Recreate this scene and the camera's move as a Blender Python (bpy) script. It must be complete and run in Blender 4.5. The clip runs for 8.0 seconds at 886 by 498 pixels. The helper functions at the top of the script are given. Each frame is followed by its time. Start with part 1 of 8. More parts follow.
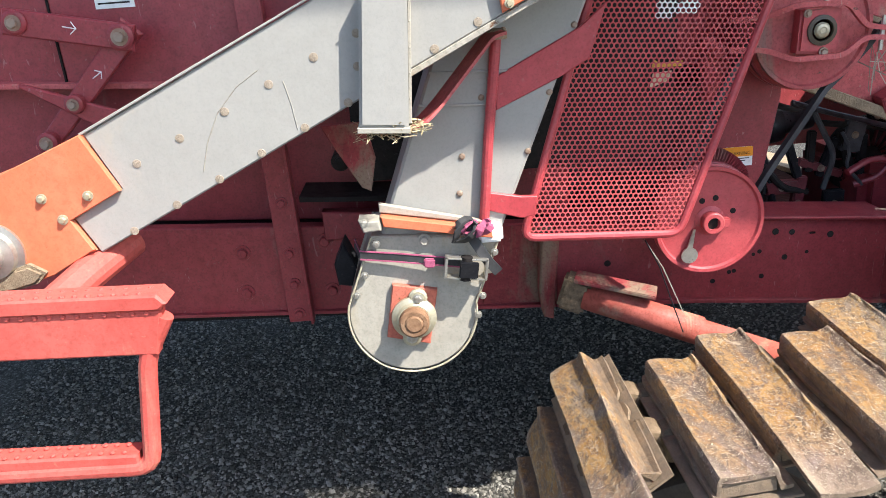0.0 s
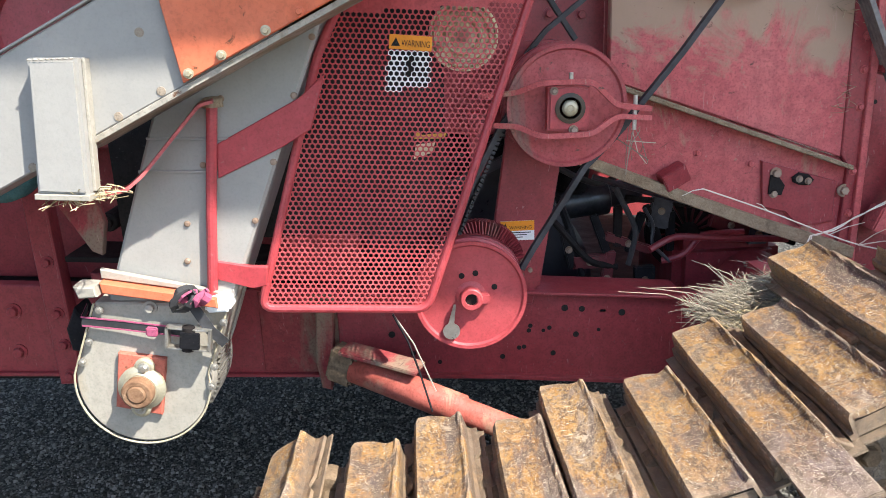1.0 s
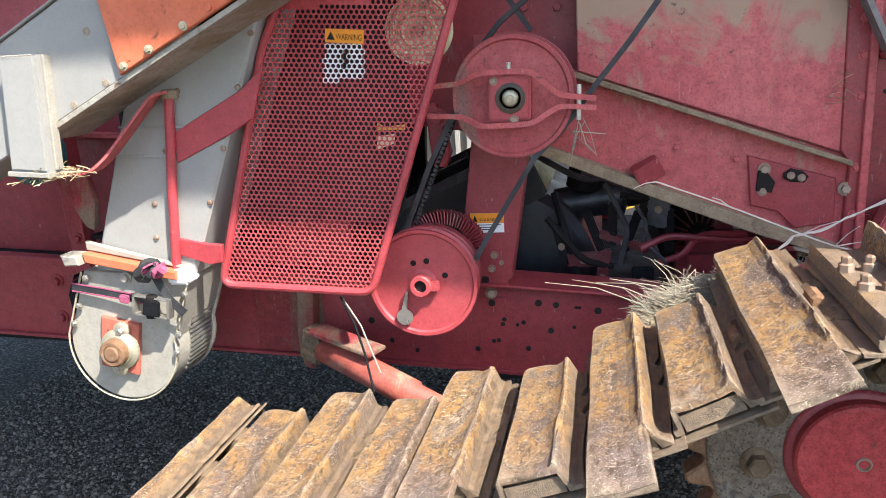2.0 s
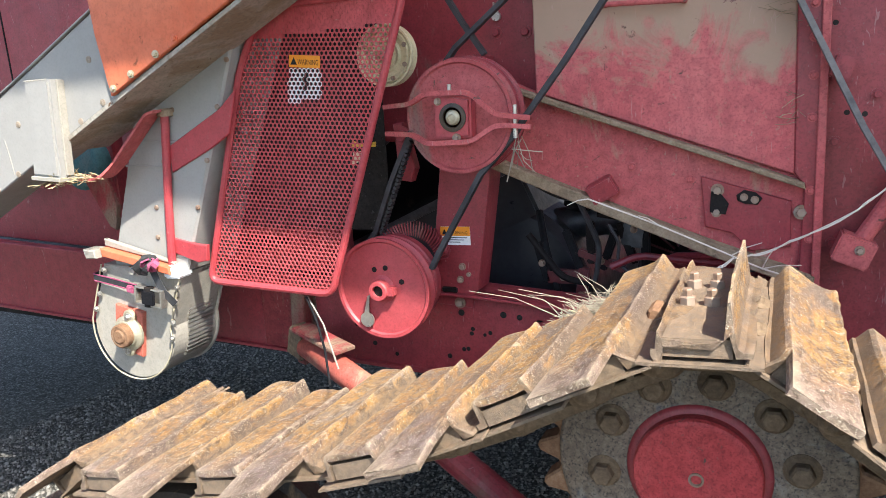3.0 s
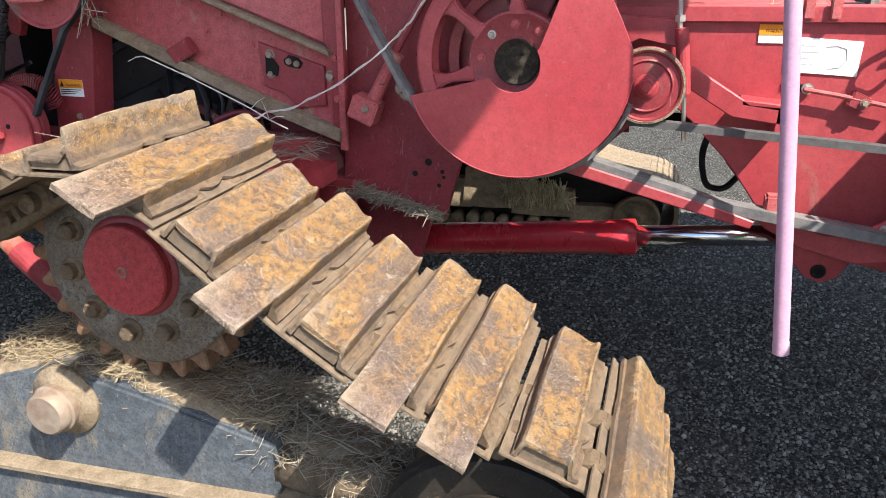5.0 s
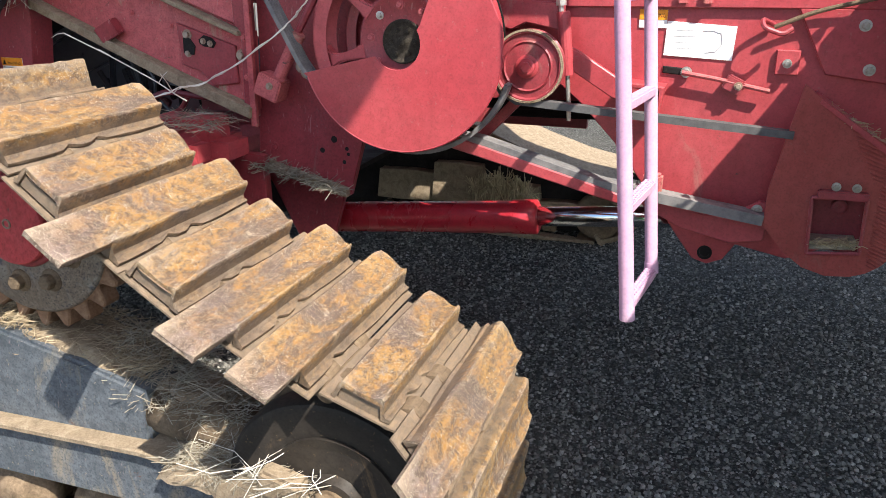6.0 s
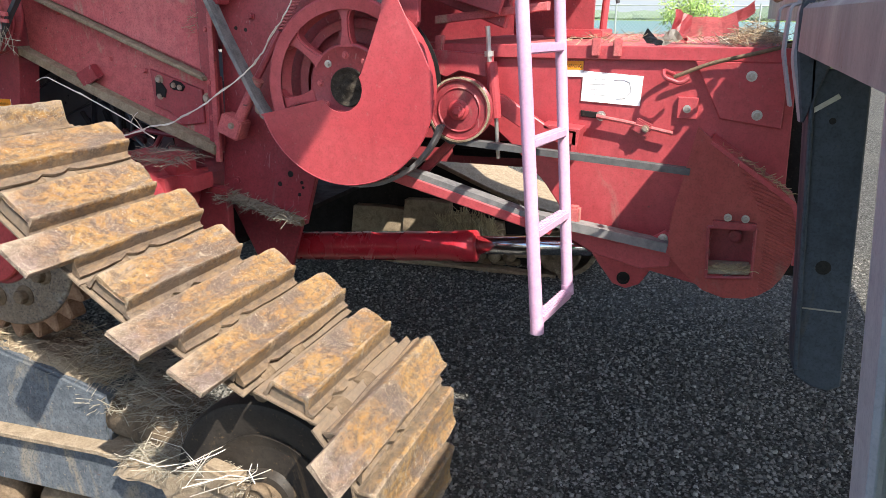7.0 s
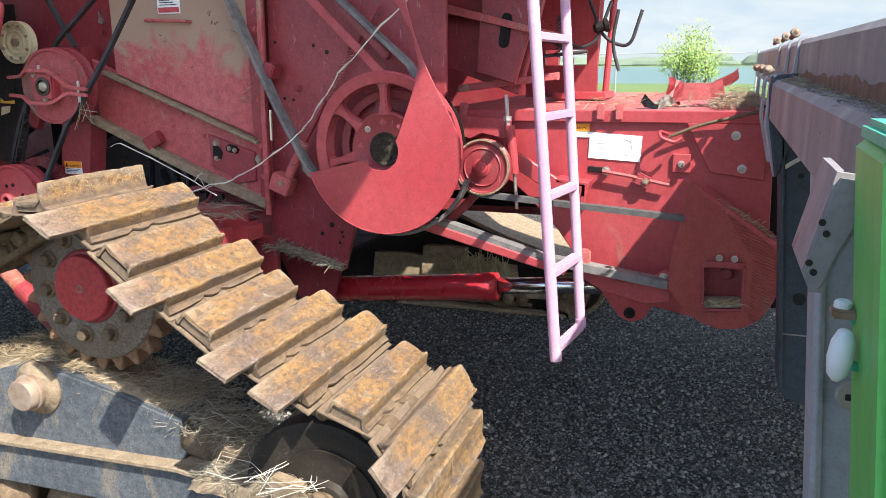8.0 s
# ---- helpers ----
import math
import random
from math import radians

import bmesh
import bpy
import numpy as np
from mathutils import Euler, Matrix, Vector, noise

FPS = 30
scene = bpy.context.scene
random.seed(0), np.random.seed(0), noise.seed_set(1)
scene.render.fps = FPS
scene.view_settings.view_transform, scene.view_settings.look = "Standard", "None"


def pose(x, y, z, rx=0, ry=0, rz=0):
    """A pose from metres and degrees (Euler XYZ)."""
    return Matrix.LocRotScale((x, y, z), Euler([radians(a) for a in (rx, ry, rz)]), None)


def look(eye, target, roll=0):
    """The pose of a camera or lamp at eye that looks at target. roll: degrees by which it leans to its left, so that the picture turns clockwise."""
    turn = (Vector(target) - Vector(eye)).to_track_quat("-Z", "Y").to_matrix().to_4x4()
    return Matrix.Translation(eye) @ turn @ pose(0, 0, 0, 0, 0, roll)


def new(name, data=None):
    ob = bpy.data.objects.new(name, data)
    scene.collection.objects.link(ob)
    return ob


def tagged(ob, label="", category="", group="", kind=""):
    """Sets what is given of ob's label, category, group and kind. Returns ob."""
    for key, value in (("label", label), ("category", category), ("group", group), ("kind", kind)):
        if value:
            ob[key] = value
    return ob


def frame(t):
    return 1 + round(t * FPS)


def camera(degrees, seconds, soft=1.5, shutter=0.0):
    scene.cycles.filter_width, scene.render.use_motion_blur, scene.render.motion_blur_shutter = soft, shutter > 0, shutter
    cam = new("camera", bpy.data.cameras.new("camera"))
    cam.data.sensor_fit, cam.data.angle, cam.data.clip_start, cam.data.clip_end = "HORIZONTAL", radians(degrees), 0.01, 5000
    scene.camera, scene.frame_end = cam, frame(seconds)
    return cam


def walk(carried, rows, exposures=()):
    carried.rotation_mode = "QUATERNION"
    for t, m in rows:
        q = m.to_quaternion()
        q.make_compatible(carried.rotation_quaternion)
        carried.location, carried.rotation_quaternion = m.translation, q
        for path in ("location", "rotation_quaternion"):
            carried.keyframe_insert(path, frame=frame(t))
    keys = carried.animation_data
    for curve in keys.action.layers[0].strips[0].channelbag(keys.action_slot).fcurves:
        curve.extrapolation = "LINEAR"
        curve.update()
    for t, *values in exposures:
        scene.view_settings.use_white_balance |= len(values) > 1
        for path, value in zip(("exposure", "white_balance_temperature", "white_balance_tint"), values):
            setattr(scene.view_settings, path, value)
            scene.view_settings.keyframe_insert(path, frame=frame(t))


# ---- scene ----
cam = camera(59.7, 8.0, soft=0.8)
PATH = [
    (0, (0.259, 0.368, 1.638), (0.301, 2.25, 0.964), -4.3),
    (0.5, (0.516, 0.338, 1.654), (0.595, 2.237, 1.033), -3.1),
    (1, (0.838, 0.404, 1.639), (0.881, 2.326, 1.086), -2.3),
    (1.2, (0.953, 0.41, 1.635), (0.935, 2.333, 1.087), -2.6),
    (2.3, (1.514, 0.383, 1.538), (0.96, 2.249, 1.081), -3.2),
    (2.5, (1.612, 0.416, 1.528), (0.981, 2.264, 1.095), -2.7),
    (3, (1.868, 0.415, 1.527), (1.063, 2.2, 1.12), -4.0),
    (3.5, (2.138, 0.388, 1.524), (1.312, 2.149, 1.058), -4.8),
    (4, (2.336, 0.475, 1.475), (1.533, 2.226, 0.937), -3.8),
    (4.5, (2.577, 0.43, 1.486), (1.789, 2.177, 0.913), -3.4),
    (5, (2.797, 0.362, 1.506), (2.26, 2.151, 0.791), -0.5),
    (5.2, (2.861, 0.371, 1.498), (2.366, 2.168, 0.775), 0.4),
    (6.3, (3.328, 0.349, 1.429), (2.667, 2.113, 0.757), 0.2),
    (6.5, (3.393, 0.315, 1.435), (2.738, 2.085, 0.771), 0.6),
    (7, (3.429, 0.208, 1.462), (2.799, 2.014, 0.879), 0.5),
    (7.5, (3.46, 0.031, 1.507), (2.811, 1.851, 0.99), -0.55),
    (8, (3.462, -0.098, 1.534), (2.808, 1.733, 1.065), -0.35),
]
walk(cam, [(t, look(eye, target, roll)) for t, eye, target, roll in PATH], [(0, 1.74), (1, 1.84), (2.5, 1.88), (3.5, 1.84), (4.5, 1.72), (5, 1.52), (6.5, 1.56), (8, 1.58)])

# ---- world and sun ----
SUN_WAY = Vector((-0.65, 0.5, -1.0)).normalized()
world = bpy.data.worlds.new("sky")
scene.world = world
world.use_nodes = True
wn, wl = world.node_tree.nodes, world.node_tree.links
sky = wn.new("ShaderNodeTexSky")
sky.sky_type = "NISHITA"
sky.sun_disc = False
sky.sun_elevation = math.asin(-SUN_WAY.z)
sky.sun_rotation = math.atan2(-SUN_WAY.x, -SUN_WAY.y)
sky.air_density, sky.dust_density, sky.ozone_density = 0.9, 1.1, 0.35
wn["Background"].inputs["Strength"].default_value = 0.116
wl.new(sky.outputs["Color"], wn["Background"].inputs["Color"])
sun = new("sun", bpy.data.lights.new("sun", "SUN"))
sun.data.energy, sun.data.angle, sun.data.color = 3.9, radians(0.53), (1.0, 0.95, 0.87)
sun.matrix_world = look((0, 0, 12), Vector((0, 0, 12)) + SUN_WAY)


# ---- materials ----
def ramp(nt, fac, stops):
    n = nt.nodes.new("ShaderNodeValToRGB")
    cr = n.color_ramp
    while len(cr.elements) < len(stops):
        cr.elements.new(0.5)
    for e, (p, c) in zip(cr.elements, stops):
        e.position, e.color = p, (c, c, c, 1) if isinstance(c, (int, float)) else (*c, 1)
    nt.links.new(fac, n.inputs["Fac"])
    return n.outputs["Color"]


def tex(nt, co, kind, scale, detail=6.0, rough=0.6, distort=0.0):
    n = nt.nodes.new("ShaderNodeTexNoise" if kind == "noise" else "ShaderNodeTexVoronoi")
    n.inputs["Scale"].default_value = scale
    if kind == "noise":
        n.inputs["Detail"].default_value = detail
        n.inputs["Roughness"].default_value = rough
        n.inputs["Distortion"].default_value = distort
    nt.links.new(co, n.inputs["Vector"])
    return n.outputs["Fac"] if kind == "noise" else n


def mix(nt, fac, a, b, mode="MIX"):
    n = nt.nodes.new("ShaderNodeMix")
    n.data_type, n.blend_type = "RGBA", mode
    for sock, v in ((n.inputs[0], fac), (n.inputs[6], a), (n.inputs[7], b)):
        if isinstance(v, bpy.types.NodeSocket):
            nt.links.new(v, sock)
        elif isinstance(v, (int, float)):
            sock.default_value = v
        else:
            sock.default_value = (*v, 1)
    return n.outputs[2]


def stretch(nt, co, scale):
    n = nt.nodes.new("ShaderNodeMapping")
    n.inputs["Scale"].default_value = scale
    nt.links.new(co, n.inputs["Vector"])
    return n.outputs["Vector"]


def start_mat(name, rough=0.5, metal=0.0, space="Object"):
    m = bpy.data.materials.new(name)
    m.use_nodes = True
    nt = m.node_tree
    b = nt.nodes["Principled BSDF"]
    b.inputs["Roughness"].default_value = rough
    b.inputs["Metallic"].default_value = metal
    c = nt.nodes.new("ShaderNodeTexCoord")
    return m, nt, b, c.outputs[space]


def bump(nt, b, height, strength=0.3, dist=0.004):
    n = nt.nodes.new("ShaderNodeBump")
    n.inputs["Strength"].default_value = strength
    n.inputs["Distance"].default_value = dist
    nt.links.new(height, n.inputs["Height"])
    nt.links.new(n.outputs["Normal"], b.inputs["Normal"])


def paint(name, base, faded, dirt=(0.2, 0.15, 0.1), dirt_from=0.58, rough=0.45, rust=0.0, scale=1.0, chips=0.7, metal=0.0, top=None, grain=0.6, bare=0.0):
    """Old paint: faded in patches, dusty in broad stains, with small chips."""
    m, nt, b, co = start_mat(name, rough, metal)
    b.inputs["Specular IOR Level"].default_value = 0.5 if rough < 0.4 else 0.25
    big = tex(nt, co, "noise", 2.3 * scale, 5, 0.62, 0.4)
    fine = tex(nt, co, "noise", 38 * scale, 8, 0.7)
    mid = tex(nt, stretch(nt, co, (1, 1, 0.35)), "noise", 7 * scale, 8, 0.68, 0.6)
    col = mix(nt, ramp(nt, big, [(0.35, 0.0), (0.68, 1.0)]), base, faded)
    col = mix(nt, ramp(nt, fine, [(0.36, 0.62 * grain), (0.58, 0.0)]), col, (base[0] * 0.35, base[1] * 0.35, base[2] * 0.35))
    streak = tex(nt, stretch(nt, co, (1, 1, 0.16)), "noise", 19 * scale, 7, 0.7, 0.3)
    col = mix(nt, ramp(nt, streak, [(0.52, 0.0), (0.75, 0.6 * grain)]), col, (base[0] * 0.45, base[1] * 0.55, base[2] * 0.5))
    speck = tex(nt, co, "noise", 95 * scale, 4, 0.6)
    col = mix(nt, ramp(nt, speck, [(0.64, 0.0), (0.70, 0.8 * grain)]), col, dirt)
    dm = ramp(nt, mid, [(dirt_from, 0.0), (dirt_from + 0.11, 0.85)])
    col = mix(nt, dm, col, dirt)
    grit = tex(nt, co, "noise", 160 * scale, 3, 0.6)
    col = mix(nt, ramp(nt, grit, [(0.36, 0.6 * grain), (0.5, 0.0)]), col, (base[0] * 0.3, base[1] * 0.4, base[2] * 0.4))
    if top:
        # Dry soil washed down from above in ragged tongues.
        s = nt.nodes.new("ShaderNodeSeparateXYZ")
        nt.links.new(co, s.inputs[0])
        rag = tex(nt, stretch(nt, co, (1.0, 1.0, 0.8)), "noise", 6.5, 9, 0.66, 0.8)
        add = nt.nodes.new("ShaderNodeMath")
        add.operation = "MULTIPLY_ADD"
        add.inputs[1].default_value = 0.75
        nt.links.new(rag, add.inputs[0])
        nt.links.new(s.outputs[2], add.inputs[2])
        tr = nt.nodes.new("ShaderNodeMapRange")
        tr.inputs[1].default_value, tr.inputs[2].default_value, tr.inputs[4].default_value = top[0], top[1], 0.9
        nt.links.new(add.outputs[0], tr.inputs[0])
        col = mix(nt, tr.outputs[0], col, (0.36, 0.27, 0.19))
    if chips:
        spots = tex(nt, co, "noise", 16 * scale, 10, 0.75, 1.0)
        cm = ramp(nt, spots, [(chips - 0.03, 0.0), (chips + 0.01, 1.0)])
        col = mix(nt, cm, col, (0.11, 0.05, 0.025) if rust else (0.1, 0.06, 0.05))
    if bare:
        # Patches where the paint has come away from grey-brown primer, with a dark rim.
        flake = tex(nt, co, "noise", 4.2 * scale, 12, 0.68, 1.1)
        col = mix(nt, ramp(nt, flake, [(bare - 0.012, 0.0), (bare, 0.9)]), col, (base[0] * 0.3, base[1] * 0.5, base[2] * 0.5))
        col = mix(nt, ramp(nt, flake, [(bare + 0.004, 0.0), (bare + 0.012, 0.95)]), col, mix(nt, fine, (0.10, 0.085, 0.07), (0.26, 0.225, 0.185)))
        scratch = tex(nt, stretch(nt, co, (1.0, 1.0, 0.22)), "noise", 70 * scale, 3, 0.5, 1.6)
        col = mix(nt, ramp(nt, scratch, [(0.68, 0.0), (0.71, 0.3)]), col, (0.5, 0.33, 0.3))
    nt.links.new(col, b.inputs["Base Color"])
    nt.links.new(ramp(nt, mid, [(0.3, rough * 0.8), (0.75, min(1.0, rough * 1.7))]), b.inputs["Roughness"])
    bump(nt, b, mix(nt, 0.35, fine, big), 0.22, 0.004)
    return m


RED = paint("weathered_red_paint", (0.27, 0.030, 0.040), (0.33, 0.055, 0.062), (0.23, 0.13, 0.105), 0.61, 0.38, grain=0.5, bare=0.70)
RED_DUSTY = paint("dusty_red_paint", (0.46, 0.09, 0.095), (0.52, 0.145, 0.14), (0.35, 0.26, 0.185), 0.57, 0.55, chips=0.66, grain=0.6, bare=0.675)
RED_MUDDY = paint("mud_smeared_red_paint", (0.24, 0.03, 0.036), (0.28, 0.06, 0.06), (0.19, 0.15, 0.105), 0.44, 0.7, chips=0.66, bare=0.66)
RED_PANEL = paint("soil_streaked_red_paint", (0.50, 0.108, 0.115), (0.56, 0.165, 0.16), (0.35, 0.26, 0.19), 0.60, 0.62, chips=0.655, top=(1.90, 2.0), grain=0.6, bare=0.69)
RED_BRIGHT = paint("bright_red_paint", (0.38, 0.042, 0.052), (0.43, 0.075, 0.082), (0.33, 0.17, 0.14), 0.63, 0.36, chips=0.69, grain=0.42)
RED_FRESH = paint("glossy_red_paint", (0.42, 0.02, 0.03), (0.46, 0.03, 0.04), (0.25, 0.1, 0.08), 0.68, 0.22, chips=0.72, grain=0.4)
HUB_RED = paint("chipped_crimson_paint", (0.43, 0.042, 0.047), (0.48, 0.075, 0.075), (0.26, 0.10, 0.09), 0.6, 0.42, scale=1.6, chips=0.66, grain=0.8)
ORANGE = paint("orange_red_paint", (0.58, 0.135, 0.062), (0.63, 0.2, 0.11), (0.28, 0.15, 0.07), 0.6, 0.5, rust=1.0, chips=0.66, grain=0.3)
GALV = paint("grey_sheet_steel", (0.285, 0.278, 0.258), (0.318, 0.31, 0.29), (0.33, 0.30, 0.255), 0.6, 0.45, chips=0.79, grain=0.13)
BOOT_GREY = paint("dull_boot_sheet", (0.3, 0.277, 0.232), (0.37, 0.347, 0.3), (0.32, 0.27, 0.19), 0.58, 0.4, chips=0.75, grain=0.3)
LILAC = paint("faded_lilac_paint", (0.522, 0.297, 0.423), (0.558, 0.369, 0.468), (0.45, 0.33, 0.36), 0.62, 0.5, chips=0.75, grain=0.25)
BLACK_BLUE = paint("blue_black_paint", (0.042, 0.054, 0.07), (0.068, 0.083, 0.10), (0.09, 0.08, 0.065), 0.62, 0.45, chips=0.74)
HEADER_GREY = paint("worn_grey_header_paint", (0.22, 0.206, 0.21), (0.265, 0.248, 0.25), (0.2, 0.13, 0.09), 0.6, 0.45, rust=1.0, chips=0.66, grain=0.25)
GREEN = paint("bright_green_paint", (0.09, 0.42, 0.09), (0.13, 0.48, 0.13), (0.2, 0.3, 0.12), 0.7, 0.35, chips=0, grain=0.2)
TEAL = paint("teal_plastic", (0.05, 0.4, 0.25), (0.06, 0.42, 0.27), (0.1, 0.3, 0.2), 0.7, 0.35, chips=0, grain=0.2)
# Near black: dark parts, with the deep shade of bay and gaps put in.
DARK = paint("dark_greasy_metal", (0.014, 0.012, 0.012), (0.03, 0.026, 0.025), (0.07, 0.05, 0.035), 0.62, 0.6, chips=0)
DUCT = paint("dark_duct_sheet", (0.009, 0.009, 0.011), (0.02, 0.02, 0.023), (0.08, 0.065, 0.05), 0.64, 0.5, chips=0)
WHITE = paint("white_decal", (0.78, 0.78, 0.76), (0.84, 0.84, 0.83), (0.6, 0.55, 0.5), 0.68, 0.4, chips=0, grain=0.2)
AMBER = paint("amber_decal", (0.8, 0.28, 0.02), (0.84, 0.32, 0.03), (0.45, 0.2, 0.08), 0.7, 0.4, chips=0, grain=0.2)
# Print black, used too for holes and the shade behind the guard.
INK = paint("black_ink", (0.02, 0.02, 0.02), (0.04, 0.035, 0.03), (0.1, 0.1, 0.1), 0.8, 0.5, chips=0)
PINK = paint("pink_strap_edge", (0.36, 0.08, 0.15), (0.42, 0.11, 0.19), (0.3, 0.1, 0.12), 0.7, 0.7, chips=0)
LAMP_WHITE = paint("white_plastic_grip", (0.6, 0.62, 0.66), (0.7, 0.72, 0.75), (0.4, 0.4, 0.4), 0.7, 0.3, chips=0, grain=0.1)

# Sheen cut so that deep places stay as dark as shade.
for greasy in (DARK, DUCT, INK):
    greasy.node_tree.nodes["Principled BSDF"].inputs["Specular IOR Level"].default_value = 0.12


def metal(name, a, b_, rough=0.4, metallic=0.8):
    m, nt, b, co = start_mat(name, rough, metallic)
    n1 = tex(nt, co, "noise", 30, 7, 0.7)
    n2 = tex(nt, co, "noise", 6, 5, 0.6)
    nt.links.new(mix(nt, ramp(nt, mix(nt, 0.5, n1, n2), [(0.4, 0.0), (0.62, 1.0)]), a, b_), b.inputs["Base Color"])
    nt.links.new(ramp(nt, n1, [(0.3, rough * 0.7), (0.7, min(1, rough * 1.6))]), b.inputs["Roughness"])
    bump(nt, b, n1, 0.15, 0.002)
    return m


ZINC = metal("zinc_plated_steel", (0.62, 0.61, 0.57), (0.36, 0.33, 0.28), 0.35, 0.85)
RUSTY_BOLT = metal("rusty_bolt_steel", (0.22, 0.13, 0.08), (0.36, 0.3, 0.24), 0.6, 0.35)
CHROME = metal("polished_rod_steel", (0.7, 0.72, 0.75), (0.55, 0.57, 0.6), 0.12, 1.0)
GREASE = metal("greasy_black_hub", (0.03, 0.025, 0.02), (0.1, 0.075, 0.05), 0.5, 0.3)


def rubber():
    m, nt, b, co = start_mat("worn_black_belt_rubber", 0.7)
    n = tex(nt, co, "noise", 14, 6, 0.65)
    nt.links.new(ramp(nt, n, [(0.4, (0.018, 0.019, 0.021)), (0.7, (0.055, 0.056, 0.06))]), b.inputs["Base Color"])
    bump(nt, b, tex(nt, co, "noise", 120, 3), 0.2, 0.001)
    return m


RUBBER = rubber()
BELT_DARK = metal("dull_dark_belt", (0.1, 0.098, 0.095), (0.055, 0.054, 0.055), 0.65, 0.0)
BELT_GREY = metal("dusty_grey_belt", (0.2, 0.19, 0.18), (0.1, 0.098, 0.1), 0.6, 0.0)


def shoe_mat():
    """Rusty track shoe: ochre rust, grey worn steel and pale scratches that run along the travel."""
    m, nt, b, co = start_mat("rusty_worn_track_steel", 0.55, 0.25)
    info = nt.nodes.new("ShaderNodeObjectInfo")
    sh = nt.nodes.new("ShaderNodeVectorMath")
    sh.operation = "MULTIPLY_ADD"
    sh.inputs[1].default_value = (1, 1, 1)
    nt.links.new(co, sh.inputs[0])
    comb = nt.nodes.new("ShaderNodeCombineXYZ")
    mul = nt.nodes.new("ShaderNodeMath")
    mul.operation = "MULTIPLY"
    mul.inputs[1].default_value = 37.0
    nt.links.new(info.outputs["Random"], mul.inputs[0])
    for k in range(3):
        nt.links.new(mul.outputs[0], comb.inputs[k])
    nt.links.new(comb.outputs[0], sh.inputs[2])
    p = sh.outputs[0]
    big = tex(nt, stretch(nt, p, (1.0, 0.42, 1.0)), "noise", 9, 9, 0.72, 0.9)
    mid = tex(nt, stretch(nt, p, (1.0, 0.6, 1.0)), "noise", 60, 10, 0.82, 0.5)
    col = ramp(nt, big, [(0.36, (0.115, 0.085, 0.072)), (0.44, (0.17, 0.115, 0.083)), (0.50, (0.30, 0.155, 0.046)), (0.56, (0.35, 0.203, 0.066)), (0.63, (0.25, 0.19, 0.14)), (0.72, (0.185, 0.147, 0.13))])
    # The outer ends are rubbed down to grey-purple steel.
    s = nt.nodes.new("ShaderNodeSeparateXYZ")
    nt.links.new(co, s.inputs[0])
    end = nt.nodes.new("ShaderNodeMath")
    end.operation = "MULTIPLY_ADD"
    end.inputs[1].default_value = 0.34
    nt.links.new(big, end.inputs[0])
    nt.links.new(s.outputs[1], end.inputs[2])
    mr = nt.nodes.new("ShaderNodeMapRange")
    mr.inputs[1].default_value, mr.inputs[2].default_value, mr.inputs[3].default_value, mr.inputs[4].default_value = -0.10, 0.05, 0.85, 0.0
    nt.links.new(end.outputs[0], mr.inputs[0])
    col = mix(nt, mr.outputs[0], col, (0.20, 0.15, 0.137))
    col = mix(nt, ramp(nt, mid, [(0.44, 0.9), (0.55, 0.0)]), col, (0.095, 0.062, 0.04))
    scr = tex(nt, stretch(nt, p, (1.0, 1.9, 1.0)), "noise", 120, 4, 0.6, 3.0)
    col = mix(nt, ramp(nt, scr, [(0.585, 0.0), (0.63, 0.95)]), col, (0.62, 0.54, 0.41))
    dust = tex(nt, p, "noise", 15, 12, 0.82, 0.8)
    col = mix(nt, ramp(nt, dust, [(0.575, 0.0), (0.625, 0.7)]), col, (0.46, 0.38, 0.27))
    # Crests and torn edges are rubbed bright.
    geo = nt.nodes.new("ShaderNodeNewGeometry")
    rub = nt.nodes.new("ShaderNodeMath")
    rub.operation = "MULTIPLY_ADD"
    rub.inputs[1].default_value = 0.10
    nt.links.new(mid, rub.inputs[0])
    nt.links.new(geo.outputs["Pointiness"], rub.inputs[2])
    col = mix(nt, ramp(nt, rub.outputs[0], [(0.585, 0.0), (0.66, 0.55)]), col, (0.47, 0.375, 0.265))
    # Dried mud clings to the low flanges and flanks.
    low = nt.nodes.new("ShaderNodeMapRange")
    low.inputs[1].default_value, low.inputs[2].default_value, low.inputs[3].default_value, low.inputs[4].default_value = -0.016, -0.002, 0.75, 0.0
    nt.links.new(s.outputs[2], low.inputs[0])
    mudn = ramp(nt, mid, [(0.36, (0.075, 0.054, 0.038)), (0.62, (0.23, 0.165, 0.11))])
    col = mix(nt, low.outputs[0], col, mudn)
    nt.links.new(col, b.inputs["Base Color"])
    nt.links.new(ramp(nt, mid, [(0.3, 0.38), (0.7, 0.85)]), b.inputs["Roughness"])
    bump(nt, b, mix(nt, 0.5, mid, scr), 0.8, 0.006)
    return m


SHOE = shoe_mat()


def crust(name, a, b_, c, scale=14.0, rough=0.9, depth=0.5):
    m, nt, b, co = start_mat(name, rough)
    b.inputs["Specular IOR Level"].default_value = 0.18
    n = tex(nt, co, "noise", scale, 9, 0.7, 0.5)
    n2 = tex(nt, co, "noise", scale * 7, 6, 0.7)
    nt.links.new(ramp(nt, mix(nt, 0.4, n, n2), [(0.36, a), (0.52, b_), (0.68, c)]), b.inputs["Base Color"])
    bump(nt, b, mix(nt, 0.5, n, n2), depth, 0.008)
    return m


CHAIN = crust("muddy_track_chain", (0.07, 0.05, 0.034), (0.15, 0.107, 0.068), (0.24, 0.175, 0.115))


